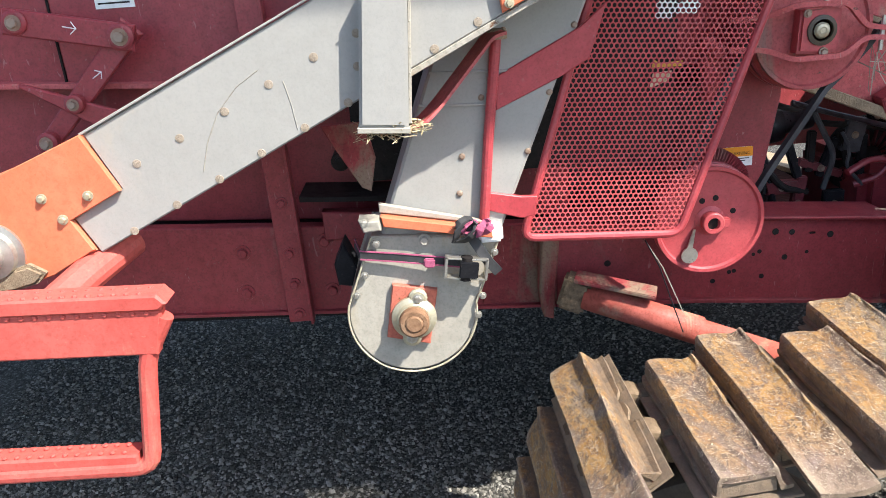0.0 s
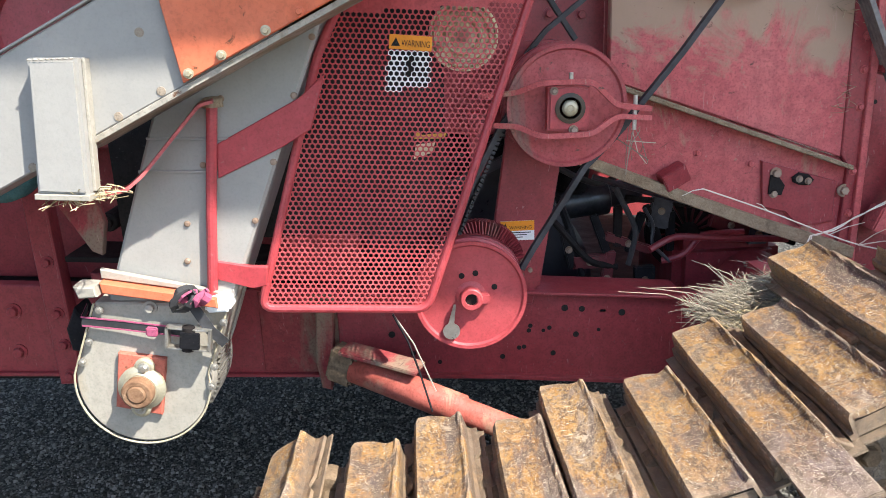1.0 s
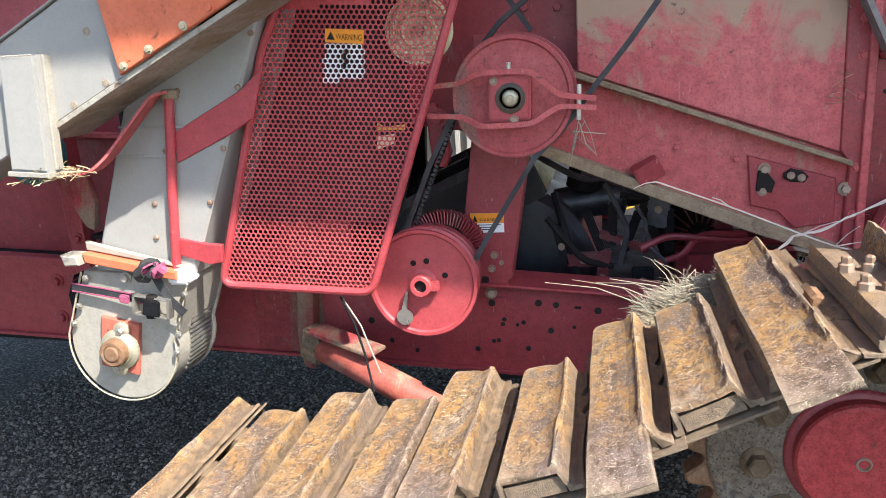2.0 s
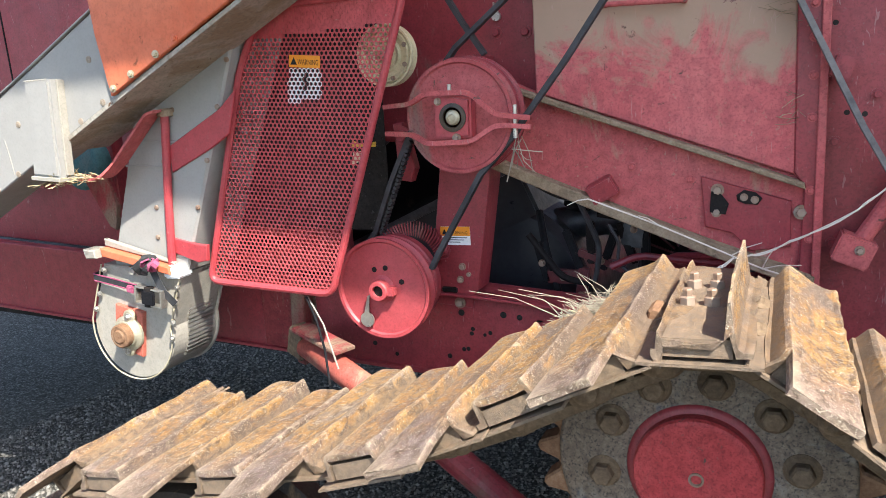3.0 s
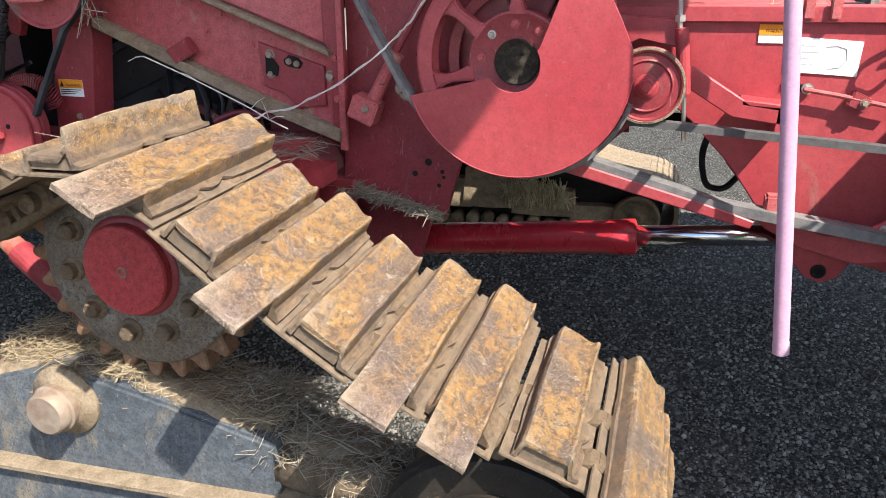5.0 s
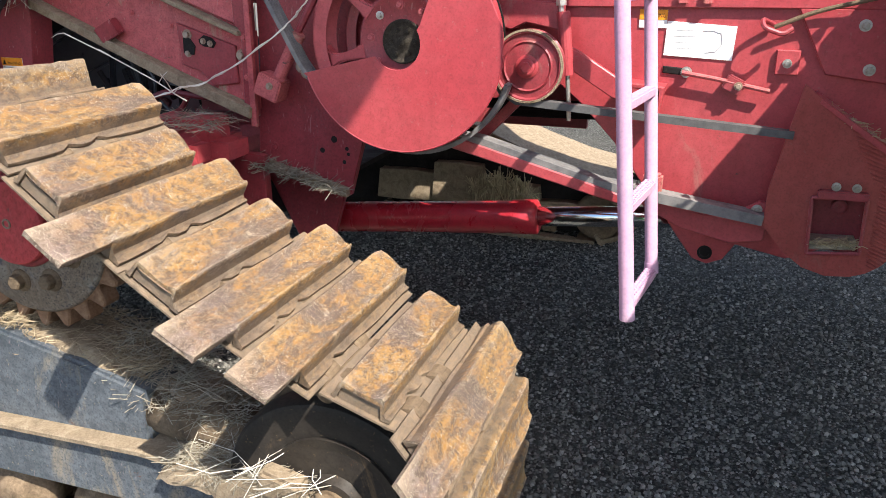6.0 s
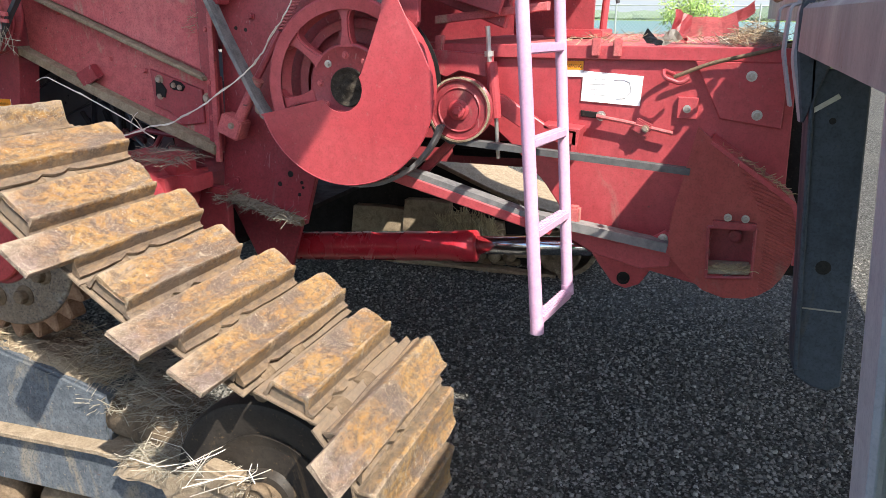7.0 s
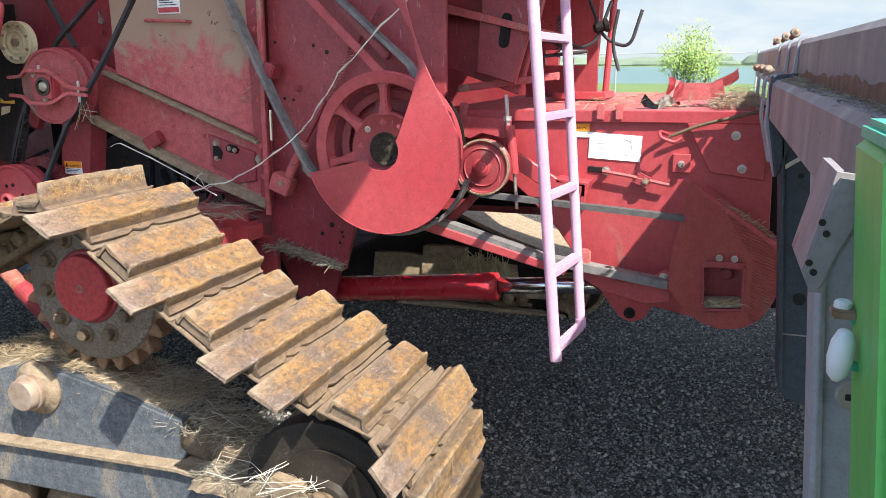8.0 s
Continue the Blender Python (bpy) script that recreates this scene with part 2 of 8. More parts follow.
def sprocket_mat():
    """Blue-black paint under a crackled, pitted film of dry mud."""
    m, nt, b, co = start_mat("mud_filmed_sprocket_steel", 0.8)
    big = tex(nt, co, "noise", 9, 7, 0.65, 0.6)
    fine = tex(nt, co, "noise", 90, 8, 0.75)
    pits = tex(nt, co, "noise", 210, 3, 0.6)
    cell = tex(nt, co, "voronoi", 48)
    crack = ramp(nt, cell.outputs["Distance"], [(0.30, 0.0), (0.52, 1.0)])
    mud = ramp(nt, fine, [(0.36, (0.11, 0.082, 0.058)), (0.5, (0.17, 0.13, 0.095)), (0.64, (0.25, 0.205, 0.155))])
    bare = mix(nt, crack, ramp(nt, fine, [(0.4, (0.04, 0.046, 0.06)), (0.6, (0.085, 0.095, 0.12))]), (0.24, 0.215, 0.175))
    col = mix(nt, ramp(nt, big, [(0.52, 0.0), (0.60, 0.9)]), mud, bare)
    col = mix(nt, ramp(nt, pits, [(0.36, 0.85), (0.46, 0.0)]), col, (0.045, 0.038, 0.032))
    nt.links.new(col, b.inputs["Base Color"])
    nt.links.new(ramp(nt, fine, [(0.3, 0.55), (0.7, 0.95)]), b.inputs["Roughness"])
    bump(nt, b, mix(nt, 0.5, fine, pits), 0.7, 0.004)
    return m


SPROCKET = sprocket_mat()
TOOTH = crust("rusty_tooth_steel", (0.12, 0.065, 0.038), (0.22, 0.125, 0.072), (0.3, 0.2, 0.13), 20)
MUD = crust("dry_mud", (0.16, 0.118, 0.078), (0.28, 0.215, 0.145), (0.37, 0.3, 0.21), 26, 0.95, 1.0)
TRACK_FRAME = paint("scuffed_blue_grey_paint", (0.085, 0.097, 0.112), (0.15, 0.163, 0.178), (0.27, 0.22, 0.155), 0.54, 0.5, chips=0.66, grain=0.9, bare=0.67)
WHEEL_DARK = paint("scuffed_dark_wheel_paint", (0.022, 0.019, 0.017), (0.06, 0.048, 0.037), (0.17, 0.11, 0.06), 0.55, 0.45, rust=1.0, chips=0.66)
WHEEL_YELLOW = paint("worn_yellow_wheel_paint", (0.085, 0.092, 0.105), (0.42, 0.26, 0.035), (0.10, 0.075, 0.05), 0.52, 0.5, rust=1.0, scale=2.2, chips=0.62)


def straw_mat(name, a, b_):
    m, nt, b, co = start_mat(name, 0.75)
    g = nt.nodes.new("ShaderNodeNewGeometry")
    nt.links.new(ramp(nt, g.outputs["Random Per Island"], [(0.0, a), (1.0, b_)]), b.inputs["Base Color"])
    return m


STRAW = straw_mat("dry_straw", (0.28, 0.22, 0.13), (0.56, 0.47, 0.28))
STRAW_DULL = straw_mat("dull_brown_straw", (0.17, 0.125, 0.075), (0.44, 0.35, 0.22))
STRAW_GREY = straw_mat("grey_weathered_straw", (0.16, 0.135, 0.1), (0.38, 0.34, 0.26))
STEM = straw_mat("pale_dry_stem", (0.55, 0.5, 0.42), (0.68, 0.64, 0.56))


def ground_mat():
    """Dark crushed stone near the machine, mown grass far off."""
    m, nt, b, co = start_mat("crushed_stone_and_grass", 0.9)
    b.inputs["Specular IOR Level"].default_value = 0.1
    v = tex(nt, co, "voronoi", 80)
    v2 = tex(nt, co, "voronoi", 190)
    big = tex(nt, co, "noise", 1.3, 5, 0.6)
    mid = tex(nt, co, "noise", 24, 7, 0.7)
    sep = nt.nodes.new("ShaderNodeSeparateColor")
    nt.links.new(v.outputs["Color"], sep.inputs[0])
    sep2 = nt.nodes.new("ShaderNodeSeparateColor")
    nt.links.new(v2.outputs["Color"], sep2.inputs[0])
    col = ramp(nt, sep.outputs[0], [(0.0, (0.027, 0.026, 0.024)), (0.45, (0.103, 0.098, 0.087)), (0.8, (0.205, 0.195, 0.174)), (1.0, (0.358, 0.354, 0.321))])
    col = mix(nt, 0.45, col, ramp(nt, sep2.outputs[1], [(0.0, (0.024, 0.022, 0.020)), (0.6, (0.121, 0.115, 0.103)), (1.0, (0.358, 0.354, 0.321))]))
    col = mix(nt, ramp(nt, v.outputs["Distance"], [(0.3, 0.0), (0.65, 0.75)]), col, (0.027, 0.026, 0.024))
    col = mix(nt, ramp(nt, mid, [(0.45, 0.0), (0.7, 0.25)]), col, (0.112, 0.105, 0.089))
    col = mix(nt, ramp(nt, big, [(0.45, 0.0), (0.72, 0.35)]), col, (0.148, 0.141, 0.119))
    gn = tex(nt, co, "noise", 3, 8, 0.7)
    grass = ramp(nt, gn, [(0.35, (0.10, 0.17, 0.045)), (0.65, (0.17, 0.25, 0.07))])
    s = nt.nodes.new("ShaderNodeSeparateXYZ")
    nt.links.new(co, s.inputs[0])
    ln = tex(nt, co, "noise", 0.25, 3)
    far = nt.nodes.new("ShaderNodeMath")
    far.operation = "MULTIPLY_ADD"
    far.inputs[1].default_value = 1.6
    nt.links.new(ln, far.inputs[0])
    nt.links.new(s.outputs[1], far.inputs[2])
    edge = nt.nodes.new("ShaderNodeMapRange")
    edge.inputs[1].default_value, edge.inputs[2].default_value = 22.0, 24.0
    nt.links.new(far.outputs[0], edge.inputs[0])
    nt.links.new(mix(nt, edge.outputs[0], col, grass), b.inputs["Base Color"])
    bump(nt, b, mix(nt, 0.5, v.outputs["Distance"], v2.outputs["Distance"]), 1.0, -0.016)
    return m


GROUND = ground_mat()


def stone_mat():
    m, nt, b, co = start_mat("loose_stone_chips", 0.9)
    b.inputs["Specular IOR Level"].default_value = 0.15
    g = nt.nodes.new("ShaderNodeNewGeometry")
    nt.links.new(ramp(nt, g.outputs["Random Per Island"], [(0.0, (0.044, 0.042, 0.036)), (0.45, (0.142, 0.134, 0.118)), (0.88, (0.245, 0.231, 0.203)), (1.0, (0.307, 0.291, 0.255))]), b.inputs["Base Color"])
    return m


STONE = stone_mat()


def leaf_mat():
    m, nt, b, co = start_mat("spring_leaves", 0.6)
    g = nt.nodes.new("ShaderNodeNewGeometry")
    nt.links.new(ramp(nt, g.outputs["Random Per Island"], [(0.0, (0.16, 0.27, 0.05)), (1.0, (0.34, 0.46, 0.12))]), b.inputs["Base Color"])
    return m


LEAF = leaf_mat()
BARK = crust("grey_bark", (0.12, 0.1, 0.08), (0.2, 0.17, 0.14), (0.28, 0.25, 0.2), 12)
FAR_TREES = crust("far_tree_foliage", (0.1, 0.15, 0.1), (0.16, 0.21, 0.14), (0.22, 0.26, 0.17), 0.8)
WATER = paint("pale_teal_water", (0.10, 0.19, 0.20), (0.13, 0.22, 0.22), (0.11, 0.2, 0.2), 0.8, 0.7, chips=0)
FENCE = metal("galvanised_fence_wire", (0.45, 0.46, 0.46), (0.33, 0.34, 0.34), 0.5, 0.5)


# ---- building helpers ----
def part(name, bm, material, parent=None, label=""):
    """Links a bmesh as one mesh object under a thing or a part."""
    me = bpy.data.meshes.new(name)
    bm.to_mesh(me)
    bm.free()
    me.materials.append(material)
    ob = new(name, me)
    if parent is not None:
        ob.parent = parent
    if label:
        tagged(ob, label)
    return ob


def again(ob, m, parent=None):
    """One more piece on the same mesh."""
    o = new(ob.name.split(".")[0], ob.data)
    o.parent = parent or ob.parent
    o.matrix_basis = m
    return o


def empty(name, place, label, category, group=""):
    e = new(name)
    e.location = place
    e.empty_display_size = 0.1
    return tagged(e, label, category, group)


def base_of(ob):
    while ob.parent is not None:
        ob = ob.parent
    return ob.location


def at(parent, bm):
    """Shifts a bmesh from world into the space of an empty that stands at its base."""
    bmesh.ops.translate(bm, vec=-base_of(parent), verts=bm.verts)
    return bm


def smooth(ob, angle=35.0):
    for p in ob.data.polygons:
        p.use_smooth = True
    ob.data.set_sharp_from_angle(angle=radians(angle))
    return ob


def bm_new():
    return bmesh.new()


def add_box(bm, lo, hi, m=None, bevel=0.0):
    r = bmesh.ops.create_cube(bm, size=1.0)
    c = [(a + b) / 2 for a, b in zip(lo, hi)]
    s = [abs(b - a) for a, b in zip(lo, hi)]
    mm = Matrix.Translation(c) @ Matrix.Diagonal((*s, 1))
    bmesh.ops.transform(bm, matrix=(m @ mm) if m else mm, verts=r["verts"])
    if bevel:
        es = list({e for v in r["verts"] for e in v.link_edges})
        bmesh.ops.bevel(bm, geom=es, offset=bevel, segments=2, affect="EDGES")
    return bm


def add_prism(bm, poly, y0, y1, bevel=0.0, seg=1):
    """A plate: the outline (x, z), from y0 to y1."""
    a = [bm.verts.new((x, y0, z)) for x, z in poly]
    b = [bm.verts.new((x, y1, z)) for x, z in poly]
    n = len(poly)
    fs = [bm.faces.new(a), bm.faces.new(b[::-1])]
    for i in range(n):
        fs.append(bm.faces.new((a[i], b[i], b[(i + 1) % n], a[(i + 1) % n])))
    bmesh.ops.recalc_face_normals(bm, faces=fs)
    if bevel:
        bmesh.ops.bevel(bm, geom=list(fs[0].edges), offset=bevel, segments=seg, affect="EDGES")
    return bm


def frame_of(way):
    w = Vector(way).normalized()
    up = Vector((0, 0, 1)) if abs(w.z) < 0.95 else Vector((1, 0, 0))
    a = w.cross(up).normalized()
    return a, a.cross(w).normalized(), w


def add_lathe(bm, centre, axis, profile, seg=32, cap=True):
    """A turned body: profile of (radius, distance along the axis)."""
    a, b, w = frame_of(axis)
    c = Vector(centre)
    rings = []
    for r, d in profile:
        rings.append([bm.verts.new(c + w * d + (a * math.cos(t) + b * math.sin(t)) * max(r, 1e-4)) for t in (2 * math.pi * k / seg for k in range(seg))])
    fs = []
    for p, q in zip(rings, rings[1:]):
        for k in range(seg):
            fs.append(bm.faces.new((p[k], p[(k + 1) % seg], q[(k + 1) % seg], q[k])))
    if cap:
        fs += [bm.faces.new(rings[0][::-1]), bm.faces.new(rings[-1])]
    bmesh.ops.recalc_face_normals(bm, faces=fs)
    return bm


def add_rod(bm, p0, p1, r, seg=12, r1=None):
    d = Vector(p1) - Vector(p0)
    return add_lathe(bm, p0, d, [(r, 0), (r if r1 is None else r1, d.length)], seg)


def rounded(points, radius=0.03, n=4):
    """The points of a bent rod, with its corners rounded."""
    pts = [Vector(p) for p in points]
    out = [pts[0]]
    for a, b, c in zip(pts, pts[1:], pts[2:]):
        r = min(radius, (a - b).length * 0.45, (c - b).length * 0.45)
        p, q = b + (a - b).normalized() * r, b + (c - b).normalized() * r
        for k in range(n + 1):
            t = k / n
            out.append(p * (1 - t) ** 2 + b * 2 * t * (1 - t) + q * t * t)
    out.append(pts[-1])
    return out


def add_tube(bm, points, r, seg=8, flat=None, taper=1.0):
    """A rod or strip swept along points; flat=(half width, half height) gives a rectangular section."""
    pts = [Vector(p) for p in points]
    prev, rings = None, []
    for i, p in enumerate(pts):
        w = (pts[min(i + 1, len(pts) - 1)] - pts[max(i - 1, 0)]).normalized()
        if prev is None:
            a, b, _ = frame_of(w)
        else:
            a = (prev - w * prev.dot(w)).normalized()
            b = a.cross(w)
        prev = a
        s = 1 + (taper - 1) * i / max(1, len(pts) - 1)
        if flat:
            ring = [p + a * x * flat[0] + b * y * flat[1] for x, y in ((1, 1), (-1, 1), (-1, -1), (1, -1))]
        else:
            ring = [p + (a * math.cos(t) + b * math.sin(t)) * r * s for t in (2 * math.pi * k / seg for k in range(seg))]
        rings.append([bm.verts.new(v) for v in ring])
    n = len(rings[0])
    fs = []
    for p, q in zip(rings, rings[1:]):
        for k in range(n):
            fs.append(bm.faces.new((p[k], p[(k + 1) % n], q[(k + 1) % n], q[k])))
    fs += [bm.faces.new(rings[0][::-1]), bm.faces.new(rings[-1])]
    bmesh.ops.recalc_face_normals(bm, faces=fs)
    return bm


def add_band(bm, points, y, width, thick):
    """A belt in the x-z plane round or along points, centred on y."""
    pts = [Vector((x, z)) for x, z in points]
    rows = []
    for i, p in enumerate(pts):
        w = (pts[min(i + 1, len(pts) - 1)] - pts[max(i - 1, 0)]).normalized()
        n = Vector((-w.y, w.x)) * thick / 2
        rows.append([bm.verts.new((q.x, y + s * width / 2, q.y)) for q, s in ((p + n, -1), (p + n, 1), (p - n, 1), (p - n, -1))])
    fs = []
    for p, q in zip(rows, rows[1:]):
        for k in range(4):
            fs.append(bm.faces.new((p[k], p[(k + 1) % 4], q[(k + 1) % 4], q[k])))
    fs += [bm.faces.new(rows[0][::-1]), bm.faces.new(rows[-1])]
    bmesh.ops.recalc_face_normals(bm, faces=fs)
    return bm


def arc(cx, cz, r, a0, a1, n=16):
    return [(cx + r * math.cos(radians(a0 + (a1 - a0) * k / n)), cz + r * math.sin(radians(a0 + (a1 - a0) * k / n))) for k in range(n + 1)]


def bolt_bm(r=0.011, h=0.009, washer=1.5):
    bm = bm_new()
    add_lathe(bm, (0, 0, 0), (0, -1, 0), [(r * washer, -0.002), (r * washer, 0.002)], 14)
    add_lathe(bm, (0, -0.001, 0), (0, -1, 0), [(r, 0), (r, h), (r * 0.85, h + 0.0015)], 6)
    return bm


BOLTS = {}


def bolt(parent, x, y, z, r=0.011, material=None, spin=None):
    """A hexagon bolt head with washer that faces -y."""
    key = (round(r, 4), (material or ZINC).name)
    if key not in BOLTS:
        me = bpy.data.meshes.new("bolt")
        b = bolt_bm(r, r * 0.8)
        b.to_mesh(me)
        b.free()
        me.materials.append(material or ZINC)
        BOLTS[key] = me
    o = new("bolt", BOLTS[key])
    o.parent = parent
    off = base_of(parent)
    o.matrix_basis = pose(x - off.x, y - off.y, z - off.z, 0, random.uniform(0, 60) if spin is None else spin, 0)
    return o


# ---- ground and distance ----
def build_ground():
    bm = bm_new()
    xs = [-1500, -300, -60, -12, -4, -1, 2, 5, 8, 14, 60, 300, 1500]
    ys = [-1500, -300, -60, -8, -2, 0, 2, 4, 6, 10, 20, 60, 300, 1500]
    grid = [[bm.verts.new((x, y, 0)) for x in xs] for y in ys]
    for a, b in zip(grid, grid[1:]):
        for i in range(len(xs) - 1):
            bm.faces.new((a[i], a[i + 1], b[i + 1], b[i]))
    g = part("ground", bm, GROUND)
    tagged(g, "dark crushed stone yard that turns to mown grass far off", "ground", kind="structure")
    # Loose chips lying on the yard.
    rnd = random.Random(4)
    verts, faces = [], []
    for _ in range(170000):
        x, y = rnd.uniform(-1.6, 4.6), rnd.uniform(1.2, 5.6)
        if rnd.random() < max(0.0, (y - 2.5) / 4.5):
            continue
        s = rnd.choice((0.0035, 0.004, 0.0045, 0.005, 0.0055, 0.006, 0.007, 0.0085, 0.011))
        a = rnd.uniform(0, 6.3)
        h = s * rnd.uniform(0.5, 1.0)
        n = len(verts)
        for k in range(4):
            q = a + k * 1.57 + rnd.uniform(-0.4, 0.4)
            verts.append((x + s * math.cos(q), y + s * math.sin(q), -0.001))
        for k in range(3):
            q = a + 0.5 + k * 2.1 + rnd.uniform(-0.4, 0.4)
            verts.append((x + s * 0.6 * math.cos(q), y + s * 0.6 * math.sin(q), h * rnd.uniform(0.7, 1.1)))
        faces += [(n + 4, n + 5, n + 6), (n, n + 1, n + 4), (n + 1, n + 5, n + 4), (n + 1, n + 2, n + 5), (n + 2, n + 3, n + 5), (n + 3, n + 6, n + 5), (n + 3, n, n + 6), (n, n + 4, n + 6)]
    me = bpy.data.meshes.new("stone_chips")
    me.from_pydata(verts, [], faces)
    me.materials.append(STONE)
    tagged(new("stone_chips", me), "loose grey stone chips on the yard", "gravel", kind="stuff")


def build_distance():
    w = part("water", add_box(bm_new(), (-260, 58, -0.4), (260, 240, 0.006)), WATER)
    tagged(w, "pale teal strip of water beyond the fence", "water", kind="structure")
    rnd = random.Random(8)
    bm = bm_new()
    x = -330.0
    while x < 330:
        hh = rnd.uniform(1.4, 4.2)
        wd = rnd.uniform(6, 16)
        r = bmesh.ops.create_icosphere(bm, subdivisions=2, radius=1.0)
        for v in r["verts"]:
            v.co *= 1 + 0.25 * noise.noise(v.co * 2.3 + Vector((x, 0, 0)))
        bmesh.ops.transform(bm, matrix=Matrix.Translation((x, 300 + rnd.uniform(-8, 8), hh * 0.25)) @ Matrix.Diagonal((wd, 5, hh, 1)), verts=r["verts"])
        x += wd * 0.9
    tagged(part("backdrop_trees", bm, FAR_TREES), "hazy line of trees and scrub across the water", "trees", kind="stuff")
    # Chain-link fence.
    fence = empty("chain_link_fence", (0, 38, 0), "galvanised chain-link fence along the grass", "fence")
    post = None
    for i in range(-5, 8):
        if post is None:
            post = part("post", add_rod(bm_new(), (0, 0, 0), (0, 0, 2.0), 0.04, 8), FENCE, fence)
            post.matrix_basis = pose(i * 3.1 - 1.4, 0, 0)
        else:
            again(post, pose(i * 3.1 - 1.4, 0, 0))
    part("top_rail", add_rod(bm_new(), (-18, 0, 1.9), (21, 0, 1.9), 0.028, 8), FENCE, fence)
    x = -18.0
    verts, faces = [], []
    while x < 21:
        for s in (1, -1):
            k = len(verts)
            x0, x1 = (x, x + 1.8) if s > 0 else (x + 1.8, x)
            w2 = 0.008
            verts += [(x0 - w2, 0, 0.05), (x0 + w2, 0, 0.05), (x1 + w2, 0, 1.85), (x1 - w2, 0, 1.85)]
            faces.append((k, k + 1, k + 2, k + 3))
        x += 0.16
    me = bpy.data.meshes.new("wire_mesh")
    me.from_pydata(verts, [], faces)
    me.materials.append(FENCE)
    wm = new("wire_mesh", me)
    wm.parent = fence
    # Tree by the fence.
    tree = empty("young_tree", (1.95, 36.0, 0), "young leafy tree in light spring green near the fence", "tree")
    bm = bm_new()
    tips = []

    def limb(p, way, length, r, level):
        pts = [p]
        w = way.normalized()
        for _ in range(4):
            w = (w + Vector((rnd.uniform(-.2, .2), rnd.uniform(-.2, .2), rnd.uniform(-.05, .2)))).normalized()
            pts.append(pts[-1] + w * length / 4)
        add_tube(bm, pts, r, 6, taper=0.45)
        tips.extend(pts[2:])
        if level < 3:
            for k in range(3):
                q = pts[rnd.choice((1, 2, 3, 4))]
                limb(q, w * 0.7 + Vector((rnd.uniform(-1.2, 1.2), rnd.uniform(-1, 1), rnd.uniform(0.0, 0.7))), length * 0.76, r * 0.5, level + 1)

    for k in range(5):
        limb(Vector((0.12 * k - 0.25, 0, 0)), Vector((0.32 * (k - 2), rnd.uniform(-.2, .2), 1)), rnd.uniform(1.15, 1.5), 0.05, 0)
    part("trunk", bm, BARK, tree)
    verts, faces = [], []
    for p in tips:
        if p.z < 0.35:
            continue
        for _ in range(5):
            c = p + Vector((rnd.gauss(0, .16), rnd.gauss(0, .16), rnd.gauss(0, .13)))
            a = Vector((rnd.uniform(-1, 1), rnd.uniform(-1, 1), rnd.uniform(-1, 1))).normalized() * 0.055
            b = a.orthogonal().normalized() * 0.035
            k = len(verts)
            verts += [c - a, c + b, c + a, c - b]
            faces.append((k, k + 1, k + 2, k + 3))
    me = bpy.data.meshes.new("crown")
    me.from_pydata(verts, [], faces)
    me.materials.append(LEAF)
    o = new("crown", me)
    o.parent = tree


def build_sky_backdrop():
    """Hazy pale-blue spring sky low over the far shore."""
    m = bpy.data.materials.new("hazy_sky")
    m.use_nodes = True
    nt = m.node_tree
    nt.nodes.remove(nt.nodes["Principled BSDF"])
    e = nt.nodes.new("ShaderNodeEmission")
    c = nt.nodes.new("ShaderNodeTexCoord")
    cloud = tex(nt, stretch(nt, c.outputs["Object"], (1.0, 1.0, 3.0)), "noise", 0.012, 6, 0.6, 0.4)
    nt.links.new(ramp(nt, cloud, [(0.40, (0.225, 0.272, 0.315)), (0.62, (0.285, 0.312, 0.33))]), e.inputs["Color"])
    nt.links.new(e.outputs[0], nt.nodes["Material Output"].inputs["Surface"])
    bm = bm_new()
    rows = [[bm.verts.new((520 * math.sin(a), 520 * math.cos(a), z)) for z in (-2.0, 190.0)] for a in (radians(-50 + 4 * k) for k in range(26))]
    for p, q in zip(rows, rows[1:]):
        bm.faces.new((p[0], q[0], q[1], p[1]))
    tagged(part("backdrop_sky", bm, m), "hazy pale blue sky with thin cloud", "sky", kind="structure")


build_ground()
build_distance()
build_sky_backdrop()

# ---- combine harvester body ----
combine = empty("combine_harvester", (0.5, 2.6, 0), "old red combine harvester body with dusty faded side panels", "harvester")


def cpart(name, bm, material, label="", parent=None):
    return part(name, at(parent or combine, bm), material, parent or combine, label)


def plate(name, poly, y0, y1, material, label="", bevel=0.003, parent=None):
    return cpart(name, add_prism(bm_new(), poly, y0, y1, bevel), material, label, parent)


def smooth_bm(bm):
    for f in bm.faces:
        f.smooth = True
    return bm


TEAL_HOSE = paint("dull_teal_hose", (0.07, 0.19, 0.2), (0.1, 0.24, 0.25), (0.15, 0.2, 0.2), 0.6, 0.5, chips=0)


def tilt(x):
    """The height by which the body's long lines fall towards its front."""
    return -0.067 * x


